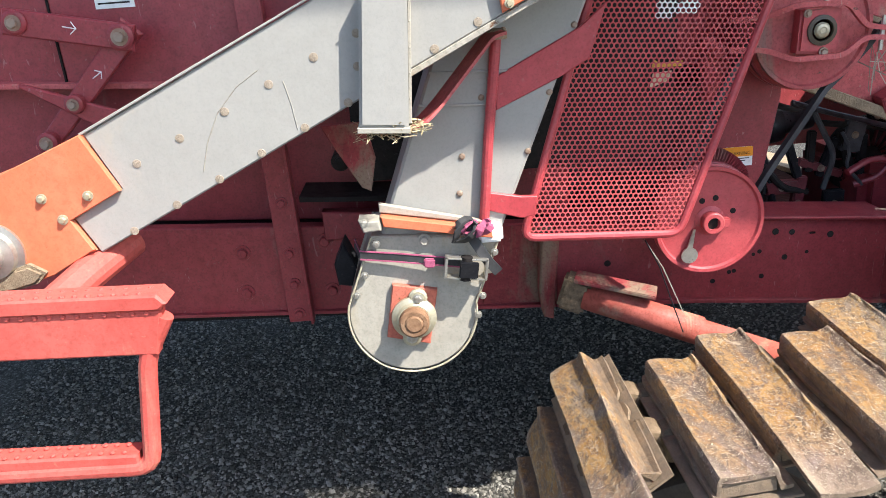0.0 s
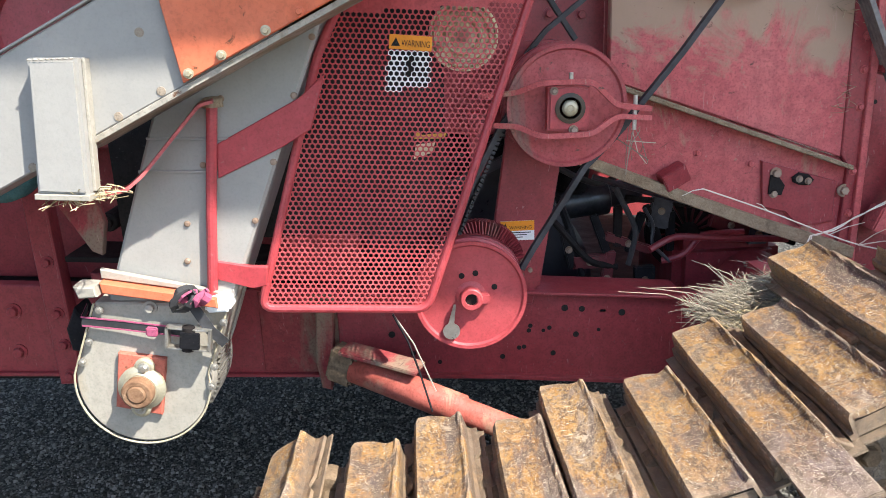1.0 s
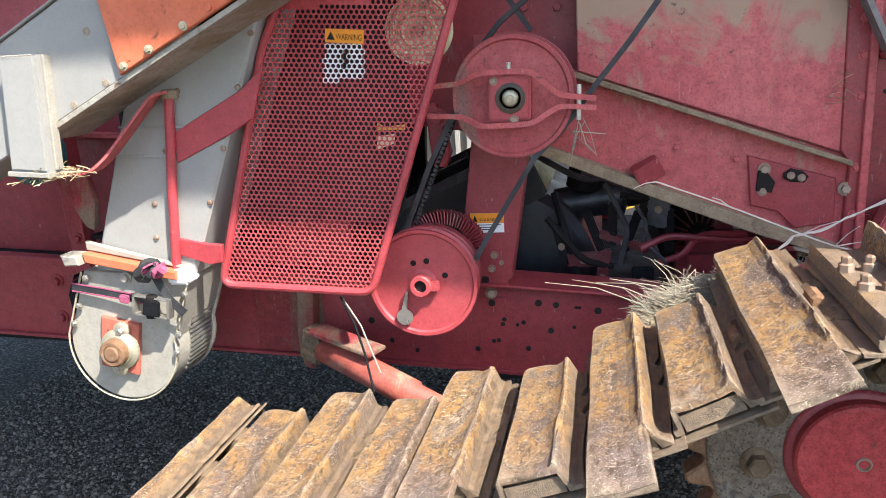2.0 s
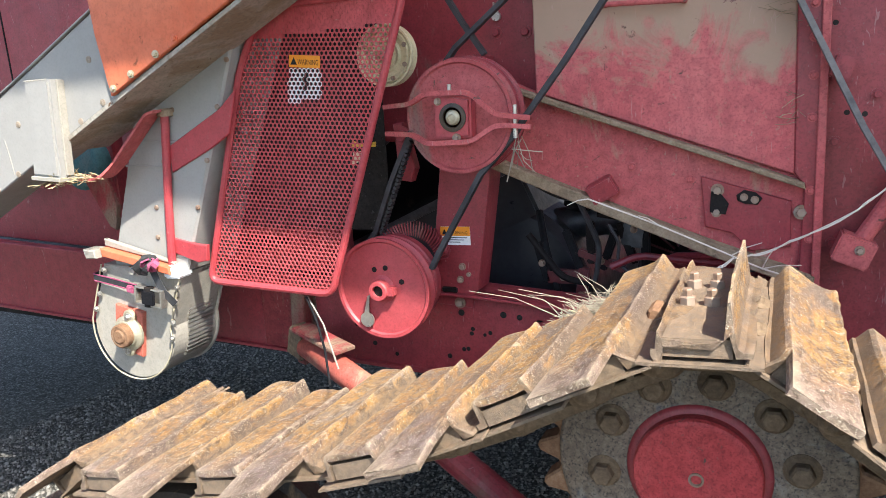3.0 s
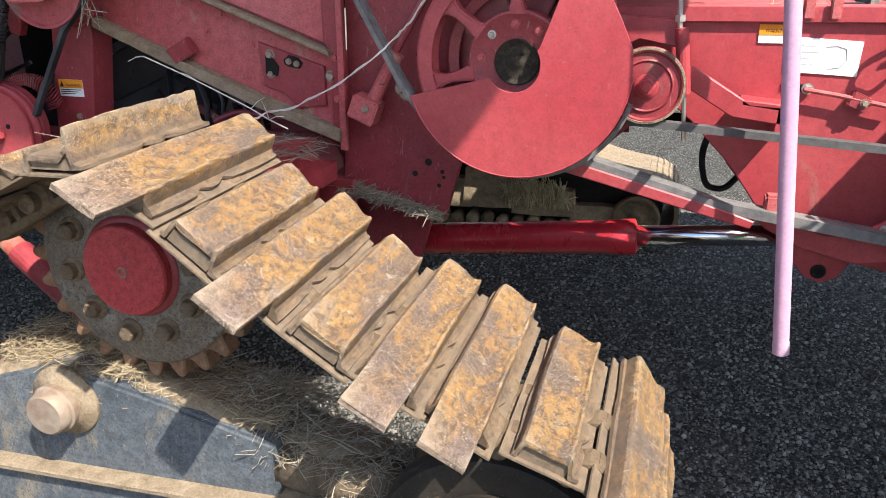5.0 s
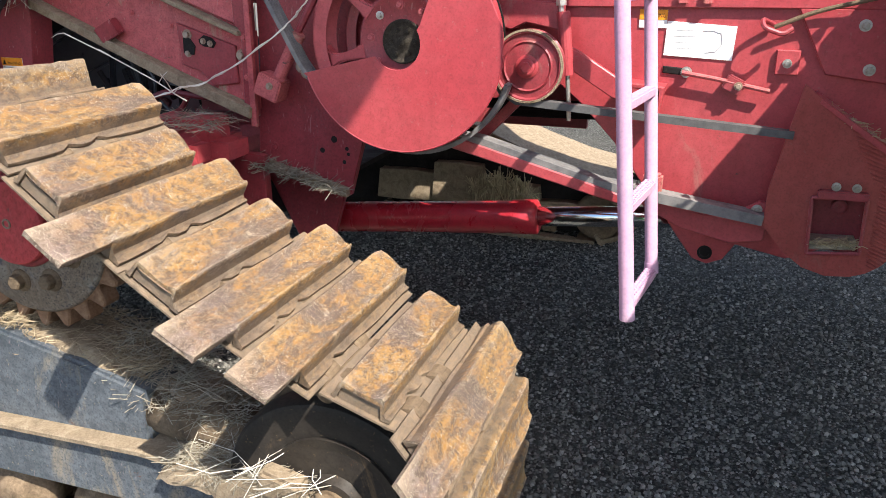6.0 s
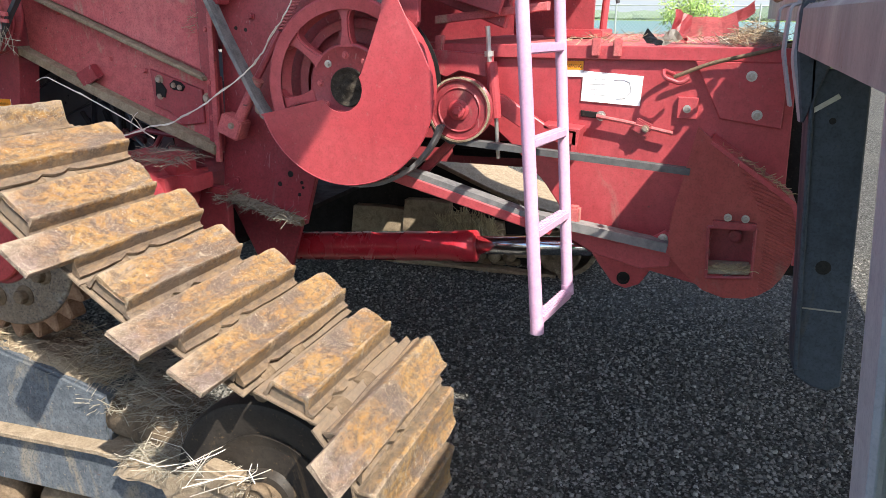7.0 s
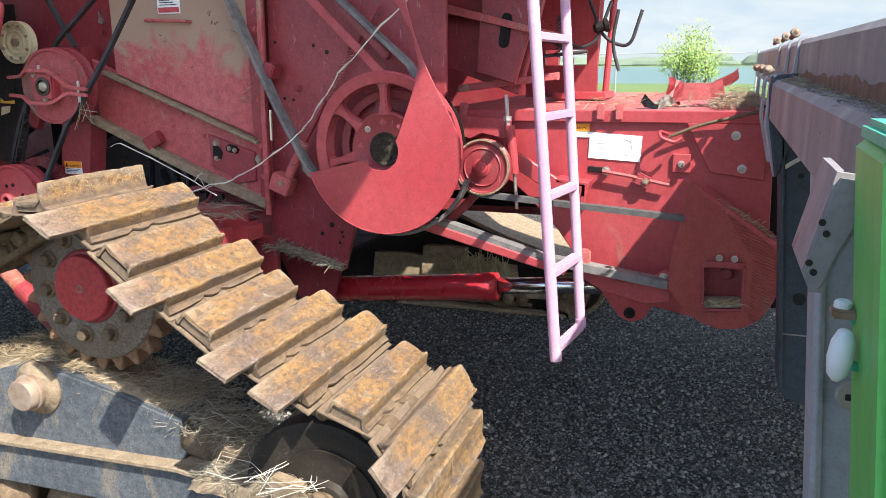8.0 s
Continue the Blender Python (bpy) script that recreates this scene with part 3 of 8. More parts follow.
def build_body():
    # Lower side sill, rear and front stretches.
    sill = plate("rear_sill", [(-2.4, 1.205), (-0.02, 1.04), (0.62, 0.995), (0.62, 0.765), (-0.44, 0.828), (-2.4, 0.96)], 2.29, 2.33, RED)
    plate("sill_lip", [(-2.4, 0.963), (-0.44, 0.831), (0.62, 0.768), (0.62, 0.76), (-0.44, 0.822), (-2.4, 0.954)], 2.275, 2.30, RED, bevel=0.001)
    front = plate("front_sill", [(0.6, 0.995), (1.10, 0.976), (1.5, 0.943), (1.5, 0.70), (1.0, 0.748), (0.6, 0.77)], 2.28, 2.32, RED)
    cpart("sill_flange", add_prism(bm_new(), [(0.6, 1.0), (1.10, 0.981), (1.5, 0.948), (1.5, 0.94), (1.1, 0.973), (0.6, 0.992)], 2.255, 2.40, 0.002), RED)
    plate("lower_flange", [(0.6, 0.775), (1.0, 0.753), (1.95, 0.665), (1.95, 0.655), (1.0, 0.742), (0.6, 0.765)], 2.262, 2.30, RED, bevel=0.001)
    plate("smeared_plate", [(0.40, 1.005), (0.618, 0.992), (0.618, 0.772), (0.40, 0.785)], 2.284, 2.291, RED_MUDDY, "mud-smeared sill plate", 0.002)
    plate("front_sill_end", [(1.5, 0.943), (1.95, 0.91), (1.95, 0.66), (1.5, 0.70)], 2.30, 2.33, RED)
    # Punched holes of the front sill, as dark recessed rings.
    for x, z, r in ((1.19, 0.925, .009), (1.235, 0.92, .008), (1.34, 0.905, .009), (1.10, 0.88, .006), (1.15, 0.872, .006), (1.22, 0.85, .008), (1.07, 0.82, .006), (1.16, 0.80, .007), (1.28, 0.86, .005), (0.738, 0.874, .009), (1.069, 0.925, .009), (1.096, 0.867, .006), (1.134, 0.865, .005), (1.083, 0.822, .006), (1.026, 0.797, .007), (0.791, 0.818, .007), (0.86, 0.79, .006)):
        cpart("hole_ring", add_lathe(bm_new(), (x, 2.2796, z), (0, -1, 0), [(r, -0.004), (r, 0.0006)], 14), INK, parent=front)
    cpart("slot_ring", add_box(bm_new(), (1.28, 2.277, 0.909), (1.3, 2.283, 0.917), bevel=0.003), DARK, parent=front)
    for x, z in ((-0.226, 0.873), (-0.221, 0.985), (0.0, 0.86), (-0.005, 1.0), (-1.0, 0.95)):
        bolt(sill, x, 2.288, z, 0.014, RED)
    # Upright post with its bolts behind the chute.
    post = plate("rear_post", [(-0.14, 1.62), (-0.075, 1.62), (-0.055, 0.79), (-0.12, 0.79)], 2.255, 2.285, RED)
    plate("post_edge", [(-0.08, 1.62), (-0.073, 1.62), (-0.053, 0.79), (-0.06, 0.79)], 2.235, 2.26, RED, bevel=0.001)
    for z in (0.815, 0.9, 0.985, 1.12):
        bolt(post, -0.09 - 0.02 * (z - 0.8), 2.253, z, 0.011, RED)
    # Rear side sheets, stepped back in panels.
    plate("rear_side_sheet", [(-2.4, 2.3), (-0.62, 2.3), (-0.60, 1.44), (-2.4, 1.56)], 2.36, 2.39, RED)
    plate("rear_door_sheet", [(-0.61, 2.3), (0.5, 2.3), (0.5, 1.34), (-0.59, 1.43)], 2.345, 2.375, RED)
    plate("door_seam", [(-0.611, 2.3), (-0.606, 2.3), (-0.591, 1.43), (-0.596, 1.43)], 2.343, 2.36, DARK, bevel=0.001)
    plate("seam_rail", [(-2.4, 1.575), (0.3, 1.385), (0.3, 1.372), (-2.4, 1.562)], 2.31, 2.36, RED_DUSTY, bevel=0.001)
    plate("lower_side_sheet", [(-2.4, 1.56), (0.66, 1.34), (0.66, 0.98), (-2.4, 1.19)], 2.40, 2.43, RED)
    plate("seam_rail", [(-0.7, 1.30), (-0.52, 1.288), (-0.52, 1.278), (-0.7, 1.29)], 2.33, 2.40, RED_DUSTY, bevel=0.001)
    cpart("inspection_ring", add_lathe(bm_new(), (-0.03, 2.345, 1.665), (0, -1, 0), [(0.125, 0), (0.125, 0.03), (0.118, 0.034), (0.11, 0.02)], 40), RED)
    plate("recess_shelf", [(-0.05, 1.132), (0.45, 1.098), (0.45, 1.085), (-0.05, 1.119)], 2.25, 2.40, DARK, bevel=0.001)
    plate("stiffener", [(0.0, 1.085), (0.3, 1.062), (0.3, 0.99), (0.0, 1.01)], 2.26, 2.30, RED)
    hub = cpart("shaft_end", add_lathe(bm_new(), (0.062, 2.32, 1.21), (0, -1, 0), [(0.024, -0.06), (0.024, 0.05), (0.021, 0.055), (0.014, 0.056), (0.014, 0.07)], 20), DARK)
    coil = cpart("hose_coil", smooth_bm(add_lathe(bm_new(), (-0.115, 2.2, 1.375), (0, -1, 0), [(0.02, 0), (0.075, 0.0), (0.082, 0.006), (0.082, 0.05), (0.07, 0.056), (0.02, 0.056)], 32)), TEAL_HOSE, "dull teal hose coil")
    cpart("flaking_bracket", add_prism(bm_new(), [(0.055, 1.35), (0.15, 1.35), (0.165, 1.27), (0.15, 1.20), (0.13, 1.21), (0.075, 1.31)], 2.0, 2.02, 0.002), RED_MUDDY, "flaking red bracket")
    # Link arms of the concave linkage.
    for (x0, z0, w0), (x1, z1, w1), dy in (((-0.631, 1.598, .03), (-0.401, 1.55, .03), 0.0), ((-0.401, 1.55, .03), (-0.625, 1.32, .022), 0.02), ((-0.66, 1.455, .005), (-0.47, 1.36, .032), 0.01)):
        d = Vector((x1 - x0, z1 - z0)).normalized()
        n = Vector((-d.y, d.x))
        a, b = Vector((x0, z0)) - d * w0, Vector((x1, z1)) + d * w1
        cpart("link_arm", add_prism(bm_new(), [tuple(a + n * w0), tuple(b + n * w1), tuple(b - n * w1), tuple(a - n * w0)], 2.235 + dy, 2.25 + dy, 0.004), RED)
    for x, z, r in ((-0.631, 1.598, .02), (-0.401, 1.55, .022), (-0.54, 1.406, .016), (-0.623, 1.32, .018)):
        o = cpart("pivot_boss", add_lathe(bm_new(), (x, 2.26, z), (0, -1, 0), [(r * 1.4, 0), (r * 1.4, 0.03), (r * 1.1, 0.034)], 20), RED)
        bolt(o, x, 2.226, z, r * 0.6, RUSTY_BOLT)
    # Chalk arrows on two of the arms, and print on the rear plate.
    for (x0, z0), (x1, z1), y in (((-0.527, 1.582), (-0.497, 1.575), 2.2335), ((-0.492, 1.46), (-0.469, 1.474), 2.2535)):
        d = Vector((x1 - x0, z1 - z0))
        n = Vector((-d.y, d.x)) * 0.45
        tip = Vector((x1, z1))
        arrow = cpart("chalk_arrow", add_tube(bm_new(), [(x0, y, z0), (x1, y, z1)], 0.0014, 5), WHITE, "white chalk arrow")
        for sgn in (1, -1):
            q = tip - d * 0.4 + n * sgn
            cpart("arrow_barb", add_tube(bm_new(), [(q.x, y, q.y), (x1, y, z1)], 0.0014, 5), WHITE, parent=arrow)
    for k in range(5):
        cpart("print_bar", add_box(bm_new(), (-0.476, 2.3392, 1.622 + 0.011 * k), (-0.40 - 0.008 * (k % 3), 2.3398, 1.626 + 0.011 * k)), INK)
    # Main upper panel with its sloping rail, and the lower edge frame.
    panel = plate("upper_panel", [(1.30, 2.25), (1.885, 2.25), (1.89, 1.285), (1.30, 1.50)], 2.30, 2.33, RED_PANEL)
    lower = plate("lower_panel", [(1.18, 1.555), (1.30, 1.50), (1.94, 1.265), (1.935, 1.045), (1.70, 1.128), (1.475, 1.215), (1.19, 1.335)], 2.312, 2.335, RED_DUSTY)
    plate("panel_rail", [(1.26, 1.513), (1.91, 1.268), (1.912, 1.255), (1.26, 1.499)], 2.272, 2.315, MUD, "mud-caked sloping rail", 0.002)
    plate("edge_angle", [(1.18, 1.345), (1.475, 1.225), (1.70, 1.138), (1.935, 1.055), (1.932, 1.025), (1.70, 1.105), (1.475, 1.195), (1.18, 1.318)], 2.27, 2.33, MUD, "mud-caked lower edge", 0.002)
    plate("panel_side", [(1.888, 2.25), (1.955, 2.25), (1.94, 1.03), (1.90, 1.03), (1.91, 1.26), (1.888, 1.29)], 2.296, 2.32, RED)
    plate("seam_angle", [(1.944, 2.25), (1.962, 2.25), (1.945, 1.0), (1.927, 1.0)], 2.285, 2.30, RED_DUSTY, bevel=0.002)
    bracket = plate("corner_bracket", [(1.69, 1.285), (1.885, 1.225), (1.885, 1.12), (1.80, 1.108), (1.76, 1.15), (1.70, 1.165)], 2.300, 2.310, RED, bevel=0.002)
    plate("bare_patch", [(1.713, 1.25), (1.735, 1.243), (1.752, 1.22), (1.745, 1.195), (1.71, 1.2)], 2.296, 2.301, DARK, bevel=0.001, parent=bracket)
    cpart("slotted_boss", add_prism(bm_new(), [(1.768, 1.24), (1.785, 1.252), (1.81, 1.246), (1.824, 1.232), (1.814, 1.218), (1.785, 1.221), (1.771, 1.228)], 2.292, 2.301, 0.002), DARK, parent=bracket)
    for x, z in ((1.785, 1.236), (1.808, 1.230)):
        bolt(bracket, x, 2.292, z, 0.006, RUSTY_BOLT)
    for x, z, r in ((1.727, 1.252, .01), (1.725, 1.2, .008), (1.905, 1.20, .011)):
        bolt(bracket, x, 2.299, z, r, RUSTY_BOLT)
    for x, z in ((1.335, 1.453), (1.529, 1.31), (1.581, 1.358), (1.665, 1.277), (1.842, 1.312)):
        bolt(lower, x, 2.311, z, 0.007, RED_DUSTY)
    for z in (1.66, 1.60, 1.53, 1.45, 1.36, 1.20, 1.09):
        bolt(panel, 1.922, 2.295, z + 0.05, 0.007, RED_DUSTY)
    stop = cpart("stop_block", add_box(bm_new(), (-0.033, -0.02, -0.024), (0.033, 0.02, 0.024), pose(1.462, 2.285, 1.258, 8, -28, 6), 0.003), RED)
    handle = cpart("panel_handle", add_tube(bm_new(), rounded([(1.477, 2.30, 1.69), (1.477, 2.272, 1.69), (1.656, 2.272, 1.682), (1.656, 2.30, 1.682)], 0.015), 0.006, 8), RED_DUSTY)
    # Recessed wall behind the pulleys, left of the panel, and the dark bay below it.
    plate("recessed_sheet", [(0.62, 2.25), (1.31, 2.25), (1.31, 1.46), (1.0, 1.36), (0.62, 1.42)], 2.40, 2.43, RED)
    for x, z in ((1.17, 1.66), (1.25, 1.655), (1.10, 1.60)):
        bolt(combine, x, 2.398, z, 0.011, RED)
    spoon = cpart("hanging_key_plate", add_prism(bm_new(), [(1.172, 1.735)] + arc(1.175, 1.70, 0.012, 60, -240, 10) + [(1.168, 1.735)], 2.385, 2.395), ZINC)
    # Front upright plate.
    plate("front_plate", [(1.95, 2.25), (2.6, 2.25), (2.6, 1.44), (2.46, 1.22), (2.32, 1.06), (2.262, 1.0), (2.205, 0.80), (1.90, 0.872), (1.93, 1.2)], 2.352, 2.375, RED, "dull red upright front plate")
    plate("plate_foot", [(1.89, 0.90), (2.20, 0.825), (2.205, 0.80), (1.895, 0.87)], 2.325, 2.36, MUD, "mud-caked lower lip", 0.002)
    for x, z, r in ((1.992, 1.414, .006), (2.027, 1.409, .006), (1.964, 1.608, .006), (2.116, 1.595, .007), (2.167, 1.572, .008), (2.138, 1.257, .008), (2.16, 0.965, .010), (2.12, 0.93, .008), (2.204, 0.924, .005), (2.20, 0.94, .006), (2.19, 0.90, .006)):
        cpart("hole_ring", add_lathe(bm_new(), (x, 2.352, z), (0, -1, 0), [(r, -0.004), (r, 0.0006)], 14), INK)
    for x, z in ((1.97, 1.5), (1.97, 1.35), (1.97, 1.12), (2.05, 1.45), (2.25, 1.58), (1.96, 0.93)):
        bolt(combine, x, 2.35, z, 0.009, RED)
    cpart("axle_housing", add_box(bm_new(), (1.60, 2.12, 0.86), (1.915, 2.34, 1.03), bevel=0.06), RED_BRIGHT)
    plate("cylinder_bracket", [(1.85, 0.86), (2.15, 0.80), (2.09, 0.60), (2.03, 0.585), (1.97, 0.62)], 2.44, 2.46, RED)
    # Warning post between the pulleys.
    wp = plate("pulley_post", [(1.055, 1.60), (1.165, 1.60), (1.168, 1.29), (1.118, 0.99), (1.105, 0.94), (0.985, 0.95), (1.004, 1.117), (1.05, 1.42)], 2.275, 2.295, RED)
    plate("post_flange", [(1.16, 1.60), (1.172, 1.60), (1.174, 1.29), (1.124, 0.99), (1.114, 0.99), (1.163, 1.29)], 2.275, 2.36, RED, bevel=0.001)
    decal(wp, "warning_decal", 1.026, 1.111, 1.115, 1.165, 2.2735)
    for x, z, r in ((1.083, 1.056, .009), (1.075, 1.02, .009), (1.07, 0.955, .014), (1.10, 1.035, .006)):
        bolt(wp, x, 2.273, z, r * 0.75, RUSTY_BOLT)
    # Printed plate beside the panel handle, and the rear one on the door sheet.
    dec = cpart("printed_plate", add_box(bm_new(), (1.521, 2.2955, 1.711), (1.617, 2.2985, 1.767)), WHITE, "small white and red printed plate", panel)
    cpart("red_band", add_box(bm_new(), (1.525, 2.2945, 1.715), (1.613, 2.2955, 1.733)), RED_FRESH, parent=dec)
    for k in range(3):
        cpart("print_bar", add_box(bm_new(), (1.53, 2.2948, 1.740 + 0.008 * k), (1.605 - 0.015 * k, 2.2955, 1.743 + 0.008 * k)), INK, parent=dec)
    cpart("printed_plate", add_box(bm_new(), (-0.483, 2.340, 1.612), (-0.39, 2.343, 1.70)), WHITE, "white printed plate on the rear door")
    # Soil flaking off above the rail, and the small bracket on the front seam.
    cpart("bracket_ear", add_box(bm_new(), (-0.02, -0.03, -0.025), (0.02, 0.03, 0.025), pose(1.977, 2.30, 1.512, 0, 20, 0), 0.004), RED)
    cpart("bracket_slot", add_box(bm_new(), (1.02, 2.270, 0.982), (1.065, 2.277, 0.999), bevel=0.003), DARK)


def decal(parent, name, x0, x1, z0, z1, y, head=True):
    """A warning decal: amber head bar with the word, white field with lines of small print."""
    d = cpart(name, add_box(bm_new(), (x0, y, z0), (x1, y + 0.0012, z1)), WHITE, "white decal with amber warning bar", parent)
    h = z1 - z0
    if head:
        cpart("amber_bar", add_box(bm_new(), (x0, y - 0.0008, z1 - h * 0.5), (x1, y, z1)), AMBER, parent=d)
        cu = bpy.data.curves.new("word", "FONT")
        cu.body = "WARNING"
        cu.size = h * 0.42
        t = bpy.data.objects.new("word", cu)
        me = bpy.data.meshes.new_from_object(t)
        bpy.data.objects.remove(t)
        me.materials.append(INK)
        o = new("word", me)
        o.parent = d
        w = max(v.co.x for v in me.vertices)
        off = base_of(d)
        sc = (x1 - x0) * 0.66 / w
        o.matrix_basis = Matrix.Translation((x0 + (x1 - x0) * 0.26 - off.x, y - 0.0012 - off.y, z1 - h * 0.41 - off.z)) @ pose(0, 0, 0, 90) @ Matrix.Diagonal((sc, sc, 1, 1))
        cpart("triangle", add_prism(bm_new(), [(x0 + 0.06 * (x1 - x0), z1 - h * 0.42), (x0 + 0.22 * (x1 - x0), z1 - h * 0.42), (x0 + 0.14 * (x1 - x0), z1 - h * 0.1)], y - 0.0012, y - 0.0008), INK, parent=d)
        for k in range(3):
            zz = z1 - h * (0.6 + 0.12 * k)
            cpart("text_bar", add_box(bm_new(), (x0 + 0.06 * (x1 - x0), y - 0.0004, zz - h * 0.022), (x0 + (0.9 - 0.12 * k) * (x1 - x0), y, zz + h * 0.022)), INK, parent=d)
    return d


build_body()


# ---- grain elevator, chute and strap ----
elevator = empty("grain_elevator", (0.2, 1.95, 0.0), "grey sheet-steel grain elevator with rusty rivets and a rounded boot", "elevator")


def epart(name, bm, material, label="", parent=None):
    return part(name, at(parent or elevator, bm), material, parent or elevator, label)


def rivet_at(parent, pts, y, r=0.009):
    for x, z in pts:
        epart("rivet", add_lathe(bm_new(), (x, y, z), (0, -1, 0), [(r, -0.002), (r * 0.9, 0.002), (r * 0.5, 0.0035)], 12), RUSTY_BOLT, parent=parent)


def build_elevator():
    # The leg: two parallel flights in one casing that leans to the front as it rises.

    def leg(z):
        k = (z - 1.19) / 0.62
        return 0.193 + 0.235 * k, 0.462 + 0.255 * k

    x0, x1 = leg(1.10)
    X0, X1 = leg(2.0)
    case = epart("leg_casing", add_prism(bm_new(), [(x0, 1.10), (x1, 1.10), (X1, 2.0), (X0, 2.0)], 1.962, 2.16, 0.006), GALV)
    f = 0.64
    for z in (1.385, 1.45):
        c0, c1 = leg(z)
        epart("seam_lip", add_prism(bm_new(), [(c0, z), (c0 + (c1 - c0) * f, z - 0.008), (c0 + (c1 - c0) * f, z - 0.013), (c0, z - 0.005)], 1.956, 1.965, 0.001), GALV)
    pts = []
    for z in (1.22, 1.30, 1.42, 1.55, 1.66):
        c0, c1 = leg(z)
        for k in ((0.5,) if z < 1.25 else (0.42, 0.93)):
            pts.append((c0 + (c1 - c0) * k, z - 0.03))
    rivet_at(case, pts, 1.961, 0.007)
    # The boot: side plate with a rounded bottom, rim and bearing.
    cx, cz, r = 0.217, 0.929, 0.143
    left_top, right_top = (0.142, 1.115), (0.418, 1.095)
    outline = [left_top, (0.078, 0.96)] + [(cx + r * math.cos(radians(a)), cz + r * math.sin(radians(a))) for a in range(168, 372, 6)] + [(0.378, 0.99), right_top]
    body = epart("boot_casing", add_prism(bm_new(), outline, 1.945, 2.13, 0.004), BOOT_GREY)
    rim = [(x, 1.938, z) for x, z in outline]
    epart("boot_rim", add_tube(bm_new(), rim, 0.0024, 6), RIM_CREAM, "thin cream rim along the rounded boot")
    epart("back_rim", add_tube(bm_new(), [(x, 2.125, z) for x, z in outline], 0.006, 6), BOOT_GREY)
    # Slats of the side grille.
    for k in range(16):
        z = 0.845 + 0.012 * k
        xx = 0.217 + math.sqrt(max(0.0, 0.1445 ** 2 - min(0, z - 0.929) ** 2)) + max(0, z - 0.929) * 0.16
        epart("grille_slat", add_box(bm_new(), (xx, 2.0, z), (xx + 0.006, 2.10, z + 0.005)), ZINC, parent=body)
    for x, z in ((0.152, 1.10), (0.12, 1.03), (0.098, 0.985), (0.405, 1.06), (0.392, 1.02), (0.374, 0.96), (0.362, 0.915)):
        bolt(body, x, 1.936, z, 0.0055, ZINC)
    epart("bearing_plate", add_prism(bm_new(), [(0.178, 1.005), (0.275, 0.985), (0.25, 0.855), (0.155, 0.88)], 1.931, 1.946, 0.002), paint_plate, "orange-red bearing plate")
    fl = epart("bearing_flange", add_lathe(bm_new(), (0.219, 1.93, 0.925), (0, -1, 0), [(0.05, 0), (0.05, 0.008), (0.04, 0.014), (0.036, 0.02)], 28), YELLOW_ZINC)
    for s, dz in ((0.012, 0.047), (-0.008, -0.047)):
        epart("flange_ear", add_lathe(bm_new(), (0.219 + s, 1.93, 0.925 + dz), (0, -1, 0), [(0.021, 0), (0.021, 0.007), (0.016, 0.01)], 18), YELLOW_ZINC, parent=fl)
        bolt(fl, 0.219 + s, 1.92, 0.925 + dz, 0.008, ZINC)
    epart("shaft_collar", add_lathe(bm_new(), (0.219, 1.915, 0.925), (0, -1, 0), [(0.033, 0), (0.033, 0.022), (0.029, 0.025), (0.021, 0.025), (0.021, 0.018)], 28), TOOTH, parent=fl)
    epart("shaft_end", add_lathe(bm_new(), (0.219, 1.905, 0.925), (0, -1, 0), [(0.02, 0), (0.02, 0.015), (0.016, 0.018)], 20), TOOTH, parent=fl)
    # Tension bar across the top of the boot with its bent ends.
    lip = epart("tension_bar", add_prism(bm_new(), [(0.168, 1.165), (0.40, 1.118), (0.402, 1.098), (0.172, 1.142)], 1.918, 1.955, 0.002), ORANGE, "flaking orange tension bar")
    epart("bar_lip", add_prism(bm_new(), [(0.165, 1.188), (0.40, 1.128), (0.40, 1.122), (0.165, 1.168)], 1.94, 1.953, 0.002), BOOT_GREY)
    epart("bent_tab", add_prism(bm_new(), [(0.122, 1.165), (0.165, 1.162), (0.168, 1.14), (0.13, 1.138)], 1.90, 1.95, 0.003), BOOT_GREY)
    epart("latch_box", add_box(bm_new(), (0.372, 1.925, 1.085), (0.425, 1.985, 1.12), bevel=0.006), WHITE, "dented pale latch box")
    bolt(lip, 0.255, 1.943, 1.098, 0.01, BOOT_GREY)
    # Side door hanging off the boot.
    epart("side_flap", add_prism(bm_new(), [(0.10, 1.03), (0.085, 0.985), (0.055, 0.99), (0.05, 1.04), (0.075, 1.09)], 1.99, 2.06, 0.004), DUCT)


RIM_CREAM = paint("dull_cream_edge", (0.42, 0.37, 0.25), (0.48, 0.43, 0.32), (0.3, 0.25, 0.18), 0.6, 0.5, chips=0)
YELLOW_ZINC = metal("yellow_zinc_bearing", (0.5, 0.47, 0.36), (0.38, 0.33, 0.22), 0.45, 0.6)
paint_plate = paint("red_oxide_plate", (0.42, 0.10, 0.07), (0.5, 0.16, 0.11), (0.3, 0.15, 0.08), 0.55, 0.5, rust=1.0, chips=0.66)
build_elevator()

# Return chute with box and orange end plates, a thing of its own in front of the leg.
chute = empty("return_chute", (0.1, 1.83, 1.2), "pale grey sheet-metal return chute with orange end plates and rusty rivets", "chute")


def hpart(name, bm, material, label="", parent=None):
    return part(name, at(parent or chute, bm), material, parent or chute, label)


